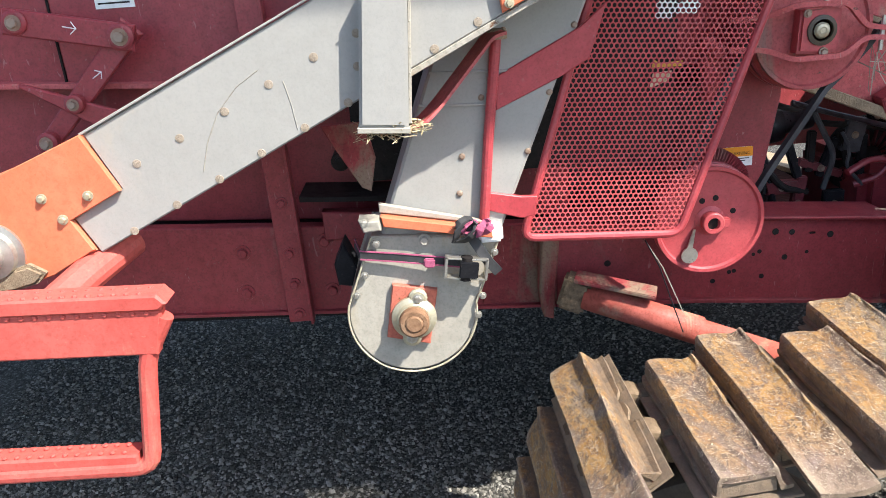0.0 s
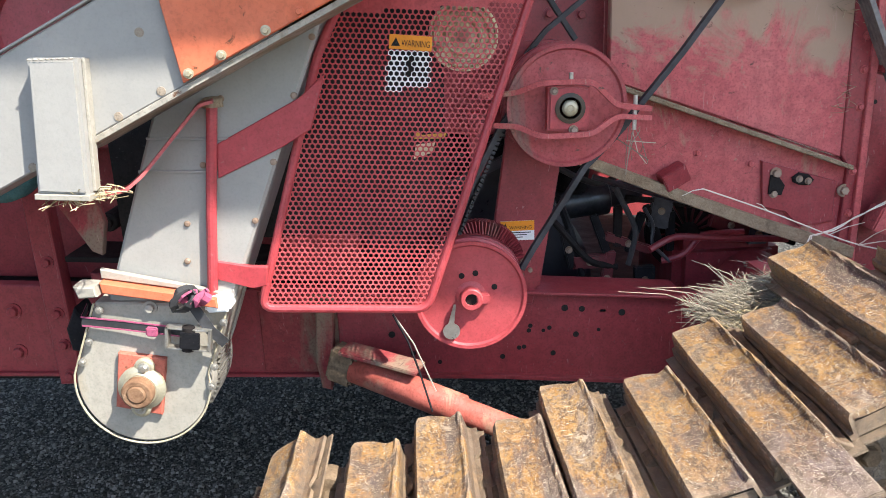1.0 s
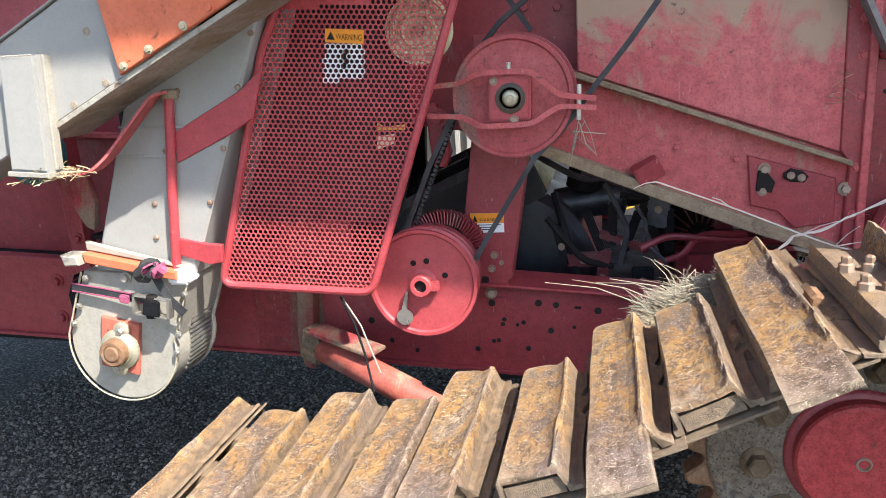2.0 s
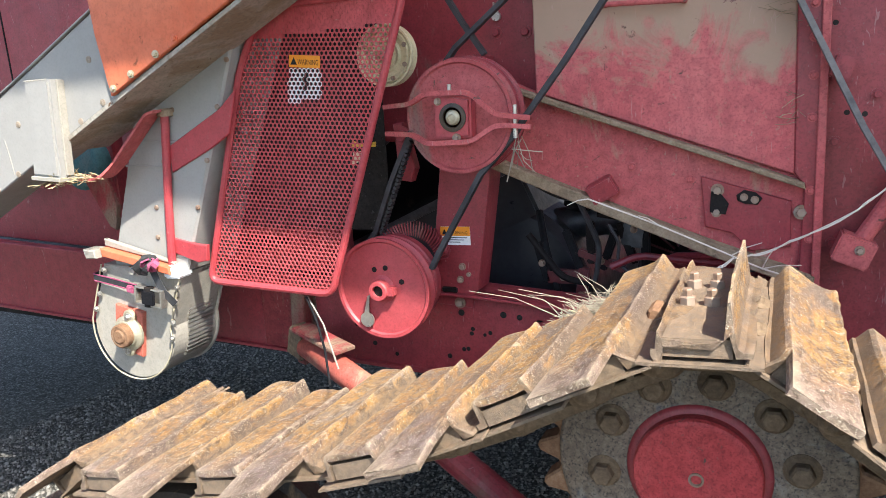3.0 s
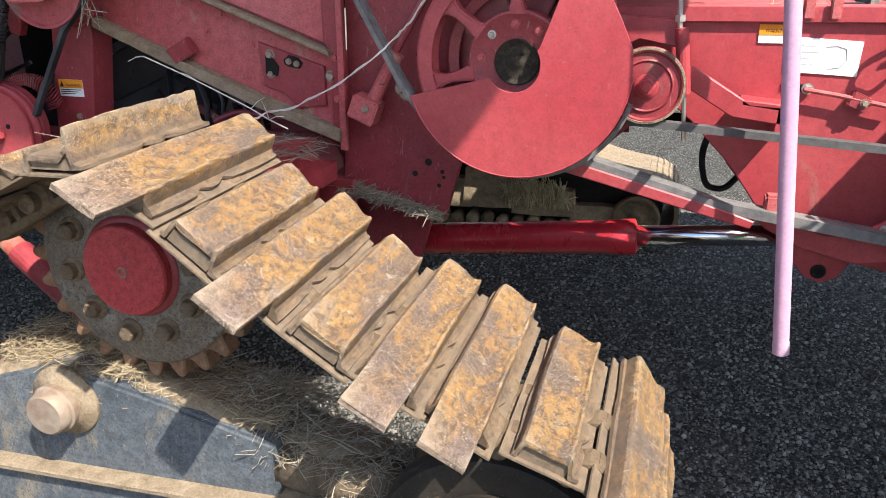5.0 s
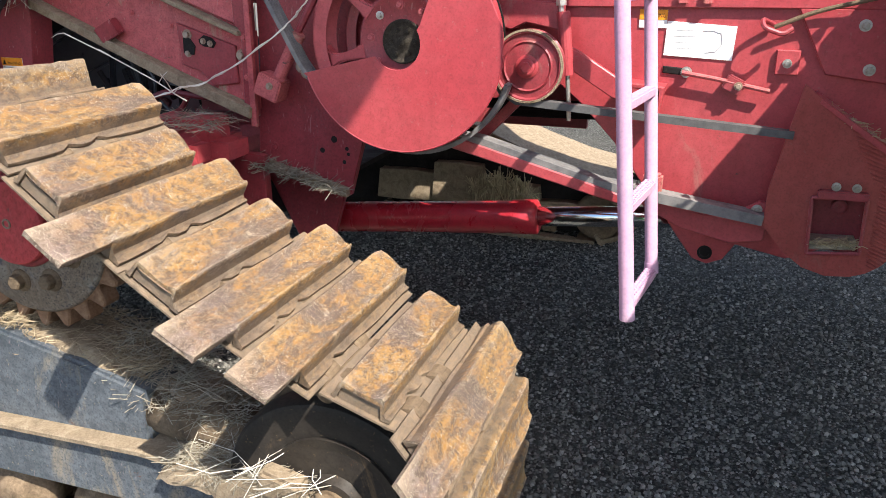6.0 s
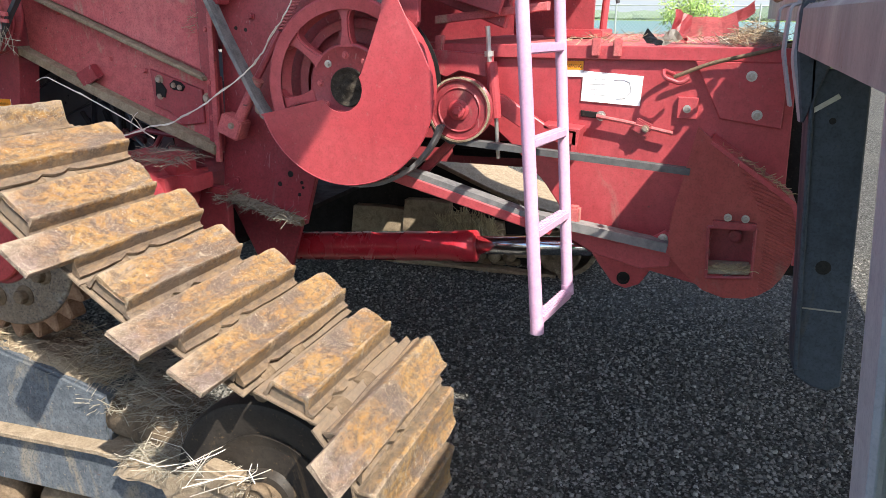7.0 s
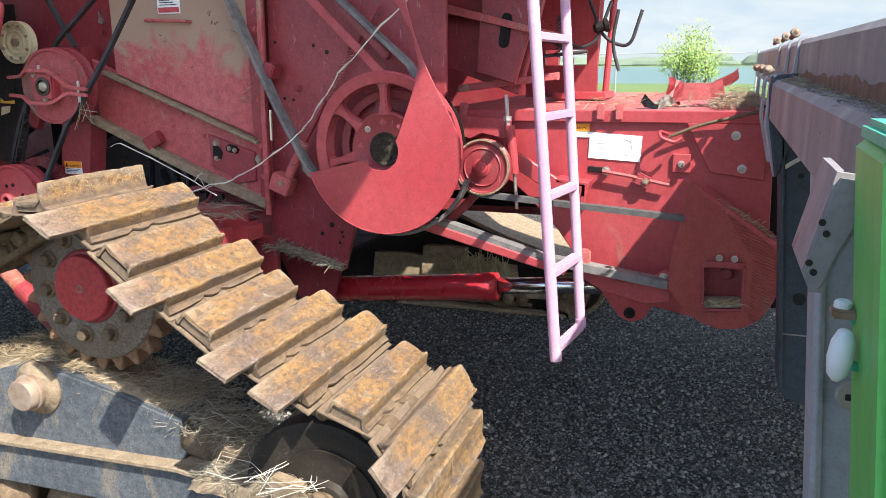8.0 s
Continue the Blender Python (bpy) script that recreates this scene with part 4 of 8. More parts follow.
def build_chute():
    body = hpart("chute_casing", add_prism(bm_new(), [(-0.355, 1.404), (-0.306, 1.298), (-0.406, 1.247), (-0.369, 1.173), (-0.10, 1.302), (0.255, 1.474), (0.425, 1.556), (0.60, 1.64), (0.60, 1.9), (0.40, 1.76), (0.09, 1.608)], 1.805, 1.93, 0.003), GALV)
    hpart("top_flange", add_prism(bm_new(), [(-0.36, 1.407), (0.089, 1.614), (0.40, 1.767), (0.40, 1.762), (0.09, 1.61), (-0.358, 1.402)], 1.799, 1.812, 0.001), GALV)
    box = hpart("cover_box", add_prism(bm_new(), [(0.178, 1.615), (0.262, 1.612), (0.245, 1.375), (0.155, 1.383)], 1.765, 1.806, 0.006, 2), GALV)
    hpart("box_foot", add_prism(bm_new(), [(0.152, 1.383), (0.248, 1.376), (0.247, 1.366), (0.151, 1.373)], 1.762, 1.83, 0.001), BOOT_GREY)
    hpart("box_seam", add_prism(bm_new(), [(0.262, 1.61), (0.268, 1.61), (0.251, 1.38), (0.245, 1.38)], 1.785, 1.806, 0.001), BOOT_GREY)
    for i in range(5):
        hpart("weld_bead", add_lathe(bm_new(), (0.265 - 0.0035 * i, 1.787, 1.60 - 0.045 * i), (0, 0, 1), [(0.001, 0), (0.003, 0.006), (0.001, 0.012)], 8), BOOT_GREY, parent=box)
    for i in range(8):
        hpart("weld_bead", add_lathe(bm_new(), (0.18 + 0.01 * i, 1.764, 1.612), (1, 0, 0), [(0.001, 0), (0.0022, 0.004), (0.001, 0.008)], 8), BOOT_GREY, parent=box)
    pts = [(0.084, 1.51), (-0.003, 1.468), (-0.09, 1.425), (-0.18, 1.383), (-0.267, 1.342), (0.052, 1.384), (-0.034, 1.343), (-0.12, 1.3), (-0.208, 1.257), (-0.298, 1.212), (0.137, 1.424), (0.165, 1.546), (0.161, 1.488), (0.384, 1.549), (0.303, 1.508), (0.36, 1.65)]
    for x, z in pts:
        hpart("rivet", add_lathe(bm_new(), (x, 1.804, z), (0, -1, 0), [(0.0085, -0.002), (0.0078, 0.0004), (0.003, 0.0008)], 14), RUSTY_RIVET, parent=body)
    for way in ([(-0.019, 1.495), (-0.062, 1.468), (-0.102, 1.425), (-0.13, 1.372), (-0.147, 1.317)], [(0.024, 1.472), (0.033, 1.43), (0.039, 1.382)]):
        hpart("scratch", add_tube(bm_new(), [(x, 1.8046, z) for x, z in way], 0.0009, 4), BOOT_GREY, parent=body)
    # Lower orange end plate with bearing.
    lo = hpart("end_plate", add_prism(bm_new(), [(-0.356, 1.406), (-0.303, 1.296), (-0.406, 1.246), (-0.375, 1.185), (-0.462, 1.14), (-0.58, 1.107), (-0.72, 1.10), (-0.78, 1.18), (-0.75, 1.27), (-0.518, 1.343)], 1.790, 1.803, 0.002), ORANGE, "orange end plate with rust patches")
    hpart("end_plate_back", add_prism(bm_new(), [(-0.41, 1.25), (-0.375, 1.18), (-0.58, 1.107), (-0.72, 1.10), (-0.78, 1.18), (-0.75, 1.27), (-0.52, 1.34), (-0.37, 1.40)], 1.803, 1.92, 0.002), ORANGE)
    for x, z in ((-0.449, 1.293), (-0.363, 1.292), (-0.419, 1.25)):
        bolt(lo, x, 1.789, z, 0.0065, YELLOW_ZINC)
    hpart("bearing_cap", add_lathe(bm_new(), (-0.565, 1.79, 1.195), (0, -1, 0), [(0.062, 0), (0.062, 0.006), (0.05, 0.008), (0.048, 0.02), (0.03, 0.022), (0.03, 0.04), (0.02, 0.042)], 28), ZINC, parent=lo)
    hpart("grease_lump", add_prism(bm_new(), [(-0.58, 1.15), (-0.54, 1.16), (-0.50, 1.17), (-0.47, 1.15), (-0.49, 1.13), (-0.53, 1.12), (-0.58, 1.112)], 1.775, 1.792, 0.006, 2), MUD, parent=lo)
    # Upper orange hopper side with a muddy lower flange.
    up = hpart("hopper_plate", add_prism(bm_new(), [(0.405, 1.70), (0.428, 1.562), (0.70, 1.692), (1.15, 1.905), (1.15, 2.3), (0.36, 2.3)], 1.79, 1.803, 0.002), ORANGE, "orange hopper side plate")
    hpart("hopper_flange", add_prism(bm_new(), [(0.20, 1.447), (0.428, 1.558), (0.70, 1.688), (1.15, 1.90), (1.15, 1.89), (0.70, 1.676), (0.428, 1.546), (0.20, 1.435)], 1.80, 1.975, 0.001), FLANGE_GREY, "mud-caked bottom flange", parent=None)
    hpart("hopper_back", add_prism(bm_new(), [(0.61, 1.66), (1.15, 1.905), (1.15, 2.3), (0.61, 2.3)], 1.803, 2.10, 0.002), ORANGE)
    for x in (0.44, 0.5, 0.58, 0.64):
        bolt(up, x, 1.789, 1.578 + (x - 0.44) * 0.478, 0.006, YELLOW_ZINC if x < 0.6 else ORANGE)


FLANGE_GREY = paint("dirty_grey_flange", (0.34, 0.31, 0.26), (0.4, 0.37, 0.32), (0.24, 0.19, 0.13), 0.52, 0.6, rust=1.0, chips=0.66)
RUSTY_RIVET = crust("stained_rivet", (0.22, 0.175, 0.13), (0.3, 0.25, 0.195), (0.36, 0.31, 0.25), 60)
build_chute()

# Ratchet strap round the boot.
strap = empty("ratchet_strap", (0.25, 1.92, 1.02), "black ratchet strap with pink edges cinched round the boot", "strap")


def build_strap():
    def ribbon(name, pts, w, mat, dy=0.0, label=""):
        bm = bm_new()
        rows = []
        for x, y, z, t in pts:
            n = Vector((-math.sin(radians(t)), 0, math.cos(radians(t)))) * w / 2
            c = Vector((x, y + dy, z))
            rows.append([bm.verts.new(c + n), bm.verts.new(c + n + Vector((0, 0.002, 0))), bm.verts.new(c - n + Vector((0, 0.002, 0))), bm.verts.new(c - n)])
        fs = []
        for p, q in zip(rows, rows[1:]):
            for k in range(4):
                fs.append(bm.faces.new((p[k], p[(k + 1) % 4], q[(k + 1) % 4], q[k])))
        fs += [bm.faces.new(rows[0][::-1]), bm.faces.new(rows[-1])]
        bmesh.ops.recalc_face_normals(bm, faces=fs)
        return part(name, at(strap, bm), mat, strap, label)

    main = [(0.10, 2.0, 1.085, -15), (0.115, 1.93, 1.08, -12), (0.2, 1.927, 1.068, -7), (0.30, 1.922, 1.052, -6), (0.33, 1.918, 1.048, -6)]
    ribbon("webbing", main, 0.02, RUBBER)
    ribbon("edge_stripe", [(x, y - 0.0015, z - 0.0095, t) for x, y, z, t in main], 0.003, PINK)
    ribbon("edge_stripe", [(x, y - 0.0015, z + 0.0095, t) for x, y, z, t in main], 0.003, PINK)
    ribbon("webbing_tail", [(0.345, 1.912, 1.13, -62), (0.36, 1.908, 1.10, -62), (0.385, 1.905, 1.055, -60), (0.41, 1.915, 1.02, -50)], 0.022, RUBBER)
    for k, (cx, cz, r) in enumerate(((0.345, 1.132, .019), (0.352, 1.13, .014), (0.34, 1.122, .022), (0.38, 1.13, .014))):
        pts = [(cx + r * math.cos(a) * (1 + 0.2 * math.sin(3 * a + k)), 1.908 - 0.006 * k + 0.01 * math.sin(2 * a), cz + r * 0.9 * math.sin(a + 0.3 * k)) for a in (i * 0.45 for i in range(15))]
        part("bundled_webbing", at(strap, add_tube(bm_new(), pts, 0.004, 6, flat=(0.002, 0.008))), PINK if k % 2 else RUBBER, strap)
    part("knot", at(strap, add_box(bm_new(), (-0.012, -0.006, -0.01), (0.012, 0.006, 0.01), pose(0.262, 1.915, 1.055, 0, 8, 0), 0.003)), PINK, strap)
    m = pose(0.335, 1.905, 1.042, 0, 8, 0)
    bm = bm_new()
    for z in (-0.024, 0.02):
        add_box(bm, (-0.042, -0.012, z), (0.05, 0.012, z + 0.004), m, 0.001)
    for x in (-0.042, 0.045):
        add_box(bm, (x, -0.012, -0.024), (x + 0.006, 0.012, 0.024), m, 0.001)
    part("ratchet_frame", at(strap, bm), ZINC, strap)
    bm = add_lathe(bm_new(), m @ Vector((0.004, -0.004, -0.026)), (m.to_3x3() @ Vector((0, 0, 1))), [(0.013, 0), (0.013, 0.052)], 14)
    part("ratchet_spool", at(strap, bm), DARK, strap)
    part("ratchet_lever", at(strap, add_box(bm_new(), (-0.01, -0.02, -0.018), (0.03, -0.01, 0.018), m, 0.002)), DUCT, strap)


build_strap()

# ---- perforated belt guard on its rod ----
guard = empty("belt_guard", (0.75, 2.0, 1.0), "red perforated-steel belt guard with rounded tube frame", "guard")


def gpart(name, bm, material, label="", parent=None):
    return part(name, at(parent or guard, bm), material, parent or guard, label)


def build_guard():
    # Corners of the sheet (x, z); it stands at about y = 2.0 and is set back a little at its front edge.
    bl, br, tl0 = Vector((0.475, 1.068)), Vector((0.835, 1.04)), Vector((0.64, 1.60))

    def yy(x):
        return 1.99 + 0.06 * (x - 0.48)

    outline = [bl, br, Vector((1.09, 1.745)), Vector((0.72, 1.745)), tl0]
    ring = [Vector((p.x, yy(p.x), p.y)) for p in outline]
    closed = []
    for i in range(5):
        a, b, c = ring[i - 1], ring[i], ring[(i + 1) % 5]
        r = 0.03
        p, q = b + (a - b).normalized() * r, b + (c - b).normalized() * r
        for k in range(5):
            t = k / 4
            closed.append(p * (1 - t) ** 2 + b * 2 * t * (1 - t) + q * t * t)
    closed.append(closed[0])
    smooth(gpart("tube_frame", add_tube(bm_new(), closed, 0.0095, 10), RED_BRIGHT))
    # The sheet: a hexagonal lattice of cells, each a ring with a hole, that follows the lean of the guard.
    e1 = (br - bl).normalized()
    pitch = 0.0117
    rowh = pitch * 0.866
    verts, faces = [], []
    inside = [(p.x, p.z) for p in closed[:-1]]

    def within(x, z, m=0.0):
        c = False
        n = len(inside)
        for i in range(n):
            (xa, za), (xb, zb) = inside[i], inside[(i + 1) % n]
            if (za > z) != (zb > z) and x < (xb - xa) * (z - za) / (zb - za) + xa:
                c = not c
        return c

    up = Vector((-e1.y, e1.x))
    for j in range(-2, 70):
        for i in range(-6, 62):
            c = bl + e1 * (i * pitch + (j % 2) * pitch / 2) + up * (j * rowh)
            if not within(c.x, c.y):
                continue
            solid = c.y > 1.675 + 0.02 * (c.x - 0.8)
            n = len(verts)
            y = yy(c.x)
            for r, dy in ((pitch / 1.732, 0.0), (pitch * 0.425, 0.0), (pitch * 0.425, 0.002)):
                for k in range(6):
                    t = math.radians(30 + 60 * k)
                    q = c + (e1 * math.cos(t) + up * math.sin(t)) * r
                    verts.append((q.x, y + dy, q.y))
            for k in range(6):
                k2 = (k + 1) % 6
                faces.append((n + k, n + k2, n + 6 + k2, n + 6 + k))
                faces.append((n + 6 + k, n + 6 + k2, n + 12 + k2, n + 12 + k))
            if solid:
                faces.append(tuple(n + 6 + k for k in range(6)))
    me = bpy.data.meshes.new("perforated_sheet")
    me.from_pydata([tuple(Vector(v) - guard.location) for v in verts], [], faces)
    me.materials.append(RED_SHEET)
    o = new("perforated_sheet", me)
    o.parent = guard
    # Decal field and mark: films on the sheet, punched by the same holes.
    def film_on(nm, mat, keep, label=""):
        verts, faces = [], []
        for j in range(-2, 70):
            for i in range(-6, 62):
                c = bl + e1 * (i * pitch + (j % 2) * pitch / 2) + up * (j * rowh)
                if within(c.x, c.y) and keep(c):
                    n = len(verts)
                    for r in (pitch / 1.732, pitch * 0.425):
                        for k in range(6):
                            t = math.radians(30 + 60 * k)
                            q = c + (e1 * math.cos(t) + up * math.sin(t)) * r
                            verts.append(tuple(Vector((q.x, yy(c.x) - 0.0012, q.y)) - guard.location))
                    for k in range(6):
                        k2 = (k + 1) % 6
                        faces.append((n + k, n + k2, n + 6 + k2, n + 6 + k))
        me = bpy.data.meshes.new(nm)
        me.from_pydata(verts, [], faces)
        me.materials.append(mat)
        o = new(nm, me)
        o.parent = guard
        if label:
            tagged(o, label)

    p00, p10, p01 = Vector((0.773, 1.521)), Vector((0.858, 1.512)), Vector((0.777, 1.63))

    def uv(c):
        return (c - p00).dot((p10 - p00).normalized()) / (p10 - p00).length, (c - p00).dot((p01 - p00).normalized()) / (p01 - p00).length

    film_on("decal_field", WHITE, lambda c: 0 <= uv(c)[0] <= 1 and 0 <= uv(c)[1] <= 0.72 and not (0.45 < uv(c)[0] < 0.6 and 0.2 < uv(c)[1] < 0.6), "white decal field with a black mark")
    film_on("decal_mark", INK, lambda c: 0.45 < uv(c)[0] < 0.6 and 0.2 < uv(c)[1] < 0.6)
    pd = (p10 - p00).normalized()
    hu = Vector((-pd.y, pd.x))
    c0 = p00 + hu * (p01 - p00).length * 0.74
    c1 = c0 + pd * (p10 - p00).length
    c2, c3 = c1 + hu * (p01 - p00).length * 0.26, c0 + hu * (p01 - p00).length * 0.26
    gpart("decal_head", add_prism(bm_new(), [tuple(q) for q in (c0, c1, c2, c3)], yy(0.815) - 0.0032, yy(0.815) - 0.0022), AMBER, "amber decal head")
    gpart("decal_triangle", add_prism(bm_new(), [tuple(c0 + pd * u + hu * v) for u, v in ((0.004, 0.006), (0.022, 0.006), (0.013, 0.023))], yy(0.815) - 0.0040, yy(0.815) - 0.0033), INK)
    cu = bpy.data.curves.new("word", "FONT")
    cu.body = "WARNING"
    cu.size = 0.018
    t = bpy.data.objects.new("word", cu)
    me = bpy.data.meshes.new_from_object(t)
    bpy.data.objects.remove(t)
    me.materials.append(INK)
    o = new("word", me)
    o.parent = guard
    o.matrix_basis = Matrix.Translation(Vector((c0.x + 0.025, yy(0.815) - 0.0042, c0.y + 0.004)) - guard.location) @ Matrix.Rotation(-math.atan2(pd.y, pd.x), 4, "Y") @ pose(0, 0, 0, 90) @ Matrix.Diagonal((0.057 / max(v.co.x for v in me.vertices), 1.0, 1, 1))
    # Black sheet added behind the guard to stand in for shade in the holes.
    gpart("splash_sheet", add_prism(bm_new(), [(0.10, 1.16), (0.85, 1.16), (0.895, 1.30), (0.90, 1.76), (0.10, 1.76)], 2.246, 2.249), INK, "black backing sheet added to darken the holes")
    # Hinge rod with arms.
    gpart("hinge_rod", add_tube(bm_new(), [(0.432, 1.95, 1.515), (0.405, 1.95, 1.30), (0.384, 1.95, 1.095)], 0.011, 12), RED_BRIGHT)
    gpart("rod_cap", add_lathe(bm_new(), (0.433, 1.95, 1.505), (0, 0, 1), [(0.02, 0), (0.02, 0.016), (0.012, 0.02)], 14), MUD)
    gpart("upper_arm", add_prism(bm_new(), [(0.427, 1.43), (0.425, 1.362), (0.56, 1.42), (0.62, 1.453), (0.655, 1.56), (0.60, 1.515)], 1.955, 1.963, 0.002), RED_BRIGHT)
    gpart("lower_arm", add_prism(bm_new(), [(0.395, 1.19), (0.392, 1.15), (0.47, 1.125), (0.50, 1.13), (0.505, 1.172), (0.47, 1.174)], 1.955, 1.967, 0.002), RED_BRIGHT)
    # Bent bracket from the chute to the rod.
    gpart("bent_strap", add_tube(bm_new(), rounded([(0.16, 1.875, 1.368), (0.262, 1.885, 1.358), (0.30, 1.90, 1.39), (0.415, 1.925, 1.515), (0.44, 1.93, 1.52)], 0.02), 0.01, 6, flat=(0.034, 0.003)), RED_DUSTY)


RED_SHEET = paint("red_perforated_sheet", (0.50, 0.075, 0.085), (0.55, 0.13, 0.13), (0.42, 0.27, 0.22), 0.62, 0.5, chips=0)
build_guard()


# ---- pulleys and belts ----
def add_sheave(bm, c, r, width, depth=0.02, hub_r=0.03, dish=0.01, seg=56):
    """A V-belt pulley: dished face to -y, rim and groove."""
    prof = [(hub_r, -dish * 0.4), (r * 0.55, -dish * 0.2), (r * 0.8, 0.0), (r - 0.012, 0.0), (r - 0.008, -0.006), (r, -0.006), (r, 0.002),
            (r - depth, width * 0.42), (r - depth, width * 0.58), (r, width - 0.002), (r, width + 0.006), (r - 0.02, width + 0.006), (hub_r, width)]
    return add_lathe(bm, c, (0, 1, 0), prof, seg)


HOOD_YELLOW = paint("sunny_yellow_paint", (0.6, 0.36, 0.04), (0.65, 0.42, 0.08), (0.4, 0.25, 0.08), 0.62, 0.4, chips=0.72)
CREAM = paint("dull_cream_paint", (0.56, 0.49, 0.3), (0.62, 0.56, 0.38), (0.4, 0.32, 0.2), 0.6, 0.4, chips=0.68, grain=0.4)
PULLEY_WORN = paint("greasy_worn_red_pulley", (0.38, 0.065, 0.072), (0.45, 0.14, 0.135), (0.2, 0.13, 0.11), 0.55, 0.45, chips=0.64)


def build_pulleys():
    # Lower pulley with split hub.
    c = (0.936, 2.095, 1.037)
    low = smooth(cpart("lower_pulley", add_sheave(bm_new(), c, 0.131, 0.03, 0.02), RED_BRIGHT, "bright red lower belt pulley"), 30)
    hub = cpart("split_hub", add_lathe(bm_new(), (c[0], c[1] + 0.005, c[2]), (0, -1, 0), [(0.036, 0), (0.036, 0.010), (0.026, 0.014), (0.026, 0.036), (0.0235, 0.0385), (0.015, 0.0385), (0.015, 0.01)], 28), RED_BRIGHT, parent=low)
    cpart("bore", add_lathe(bm_new(), (c[0], c[1] - 0.022, c[2]), (0, -1, 0), [(0.0152, 0), (0.0152, 0.001)], 20), DARK, parent=low)
    cpart("clamp_ear", add_box(bm_new(), (c[0] + 0.012, c[1] - 0.028, c[2] - 0.014), (c[0] + 0.042, c[1] - 0.005, c[2] + 0.010), bevel=0.003), RED_BRIGHT, parent=low)
    for dx, dz in ((0.012, 0.055), (0.055, 0.02), (-0.02, 0.05)):
        cpart("web_hole", add_lathe(bm_new(), (c[0] + dx, c[1] - 0.002, c[2] + dz), (0, -1, 0), [(0.007, 0), (0.007, 0.0024)], 12), DARK, parent=low)
    cpart("hanging_tag", add_prism(bm_new(), [(0.895, 1.02), (0.9, 1.02)] + arc(0.888, 0.955, 0.02, 70, -250, 14), 2.082, 2.086), ZINC, "small zinc key plate", low)
    # Fan-like clutch ring behind it.
    ring = smooth(cpart("clutch_drum", add_lathe(bm_new(), (0.945, 2.135, 1.045), (0, 1, 0), [(0.11, 0), (0.122, 0.006), (0.122, 0.03), (0.11, 0.036), (0.04, 0.036)], 48), RED), 30)
    for k in range(34):
        a = radians(15 + 4.6 * k)
        cpart("fin", add_box(bm_new(), (0.08, -0.02, -0.0015), (0.112, 0.02, 0.0015), pose(0.965, 2.215, 1.075) @ Matrix.Rotation(-a, 4, "Y") @ pose(0, 0, 0, 25)), RED, parent=ring)
    # Upper pulley with square bearing block and strap brackets.
    c = (1.163, 2.125, 1.459)
    up = smooth(cpart("upper_pulley", add_sheave(bm_new(), c, 0.134, 0.035, 0.02), PULLEY_WORN, "dusty red upper belt pulley"), 30)
    smooth(cpart("rear_sheave", add_sheave(bm_new(), (1.163, 2.165, 1.459), 0.14, 0.03, 0.02), RED), 30)
    blk = cpart("bearing_block", add_prism(bm_new(), [(1.116, 1.505), (1.163, 1.51), (1.208, 1.502), (1.205, 1.412), (1.16, 1.407), (1.113, 1.412)], 2.085, 2.12, 0.006, 2), RED_BRIGHT)
    cpart("bearing_seal", add_lathe(bm_new(), (1.163, 2.085, 1.459), (0, -1, 0), [(0.033, 0), (0.033, 0.004), (0.024, 0.006), (0.022, -0.003)], 24), GREASE, parent=blk)
    cpart("shaft_end", add_lathe(bm_new(), (1.163, 2.09, 1.459), (0, -1, 0), [(0.018, 0), (0.018, 0.007), (0.014, 0.012), (0.008, 0.0135), (0.006, 0.012), (0.001, 0.012)], 20), YELLOW_ZINC, parent=blk)
    bolt(blk, 1.128, 2.083, 1.497, 0.006, RUSTY_BOLT)
    bolt(blk, 1.17, 2.083, 1.412, 0.007, RUSTY_BOLT)
    for s in (1, -1):
        pts = [(0.97, 2.115, 1.459 + s * 0.032), (1.05, 2.10, 1.459 + s * 0.036), (1.10, 2.075, 1.459 + s * 0.058), (1.21, 2.075, 1.459 + s * 0.056), (1.265, 2.09, 1.459 + s * 0.012 - 0.01), (1.345, 2.10, 1.459 + s * 0.010 - 0.02)]
        cpart("bearing_strap", add_tube(bm_new(), rounded(pts, 0.018), 0.01, 6, flat=(0.0055, 0.0055)), RED_DUSTY)
    cpart("strap_bolt", add_rod(bm_new(), (1.31, 2.10, 1.48), (1.308, 2.10, 1.405), 0.005, 8), ZINC)
    cpart("strap_bolt", add_rod(bm_new(), (1.163, 2.075, 1.52), (1.163, 2.075, 1.535), 0.005, 8), ZINC)
    # Cream idler wheel behind the guard.
    ix, iy, iz = 0.943, 2.192, 1.618
    idl = smooth(cpart("cream_idler", add_lathe(bm_new(), (ix, iy, iz), (0, 1, 0), [(0.014, 0.004), (0.03, 0.006), (0.034, 0.0), (0.04, -0.002), (0.045, 0.004), (0.056, 0.005), (0.059, -0.003), (0.066, -0.004), (0.069, 0.002), (0.073, -0.004), (0.078, -0.003), (0.078, 0.004), (0.066, 0.012), (0.066, 0.018), (0.078, 0.028), (0.07, 0.03)], 56), CREAM, "cream-painted idler pulley"), 30)
    cpart("idler_hub", add_lathe(bm_new(), (ix, iy, iz), (0, -1, 0), [(0.016, -0.004), (0.016, 0.008), (0.009, 0.010)], 6), RUSTY_BOLT, parent=idl)
    for k in range(8):
        a = radians(20 + 45 * k)
        bolt(idl, ix + 0.062 * math.cos(a), iy - 0.004, iz + 0.062 * math.sin(a), 0.004, RUSTY_BOLT)
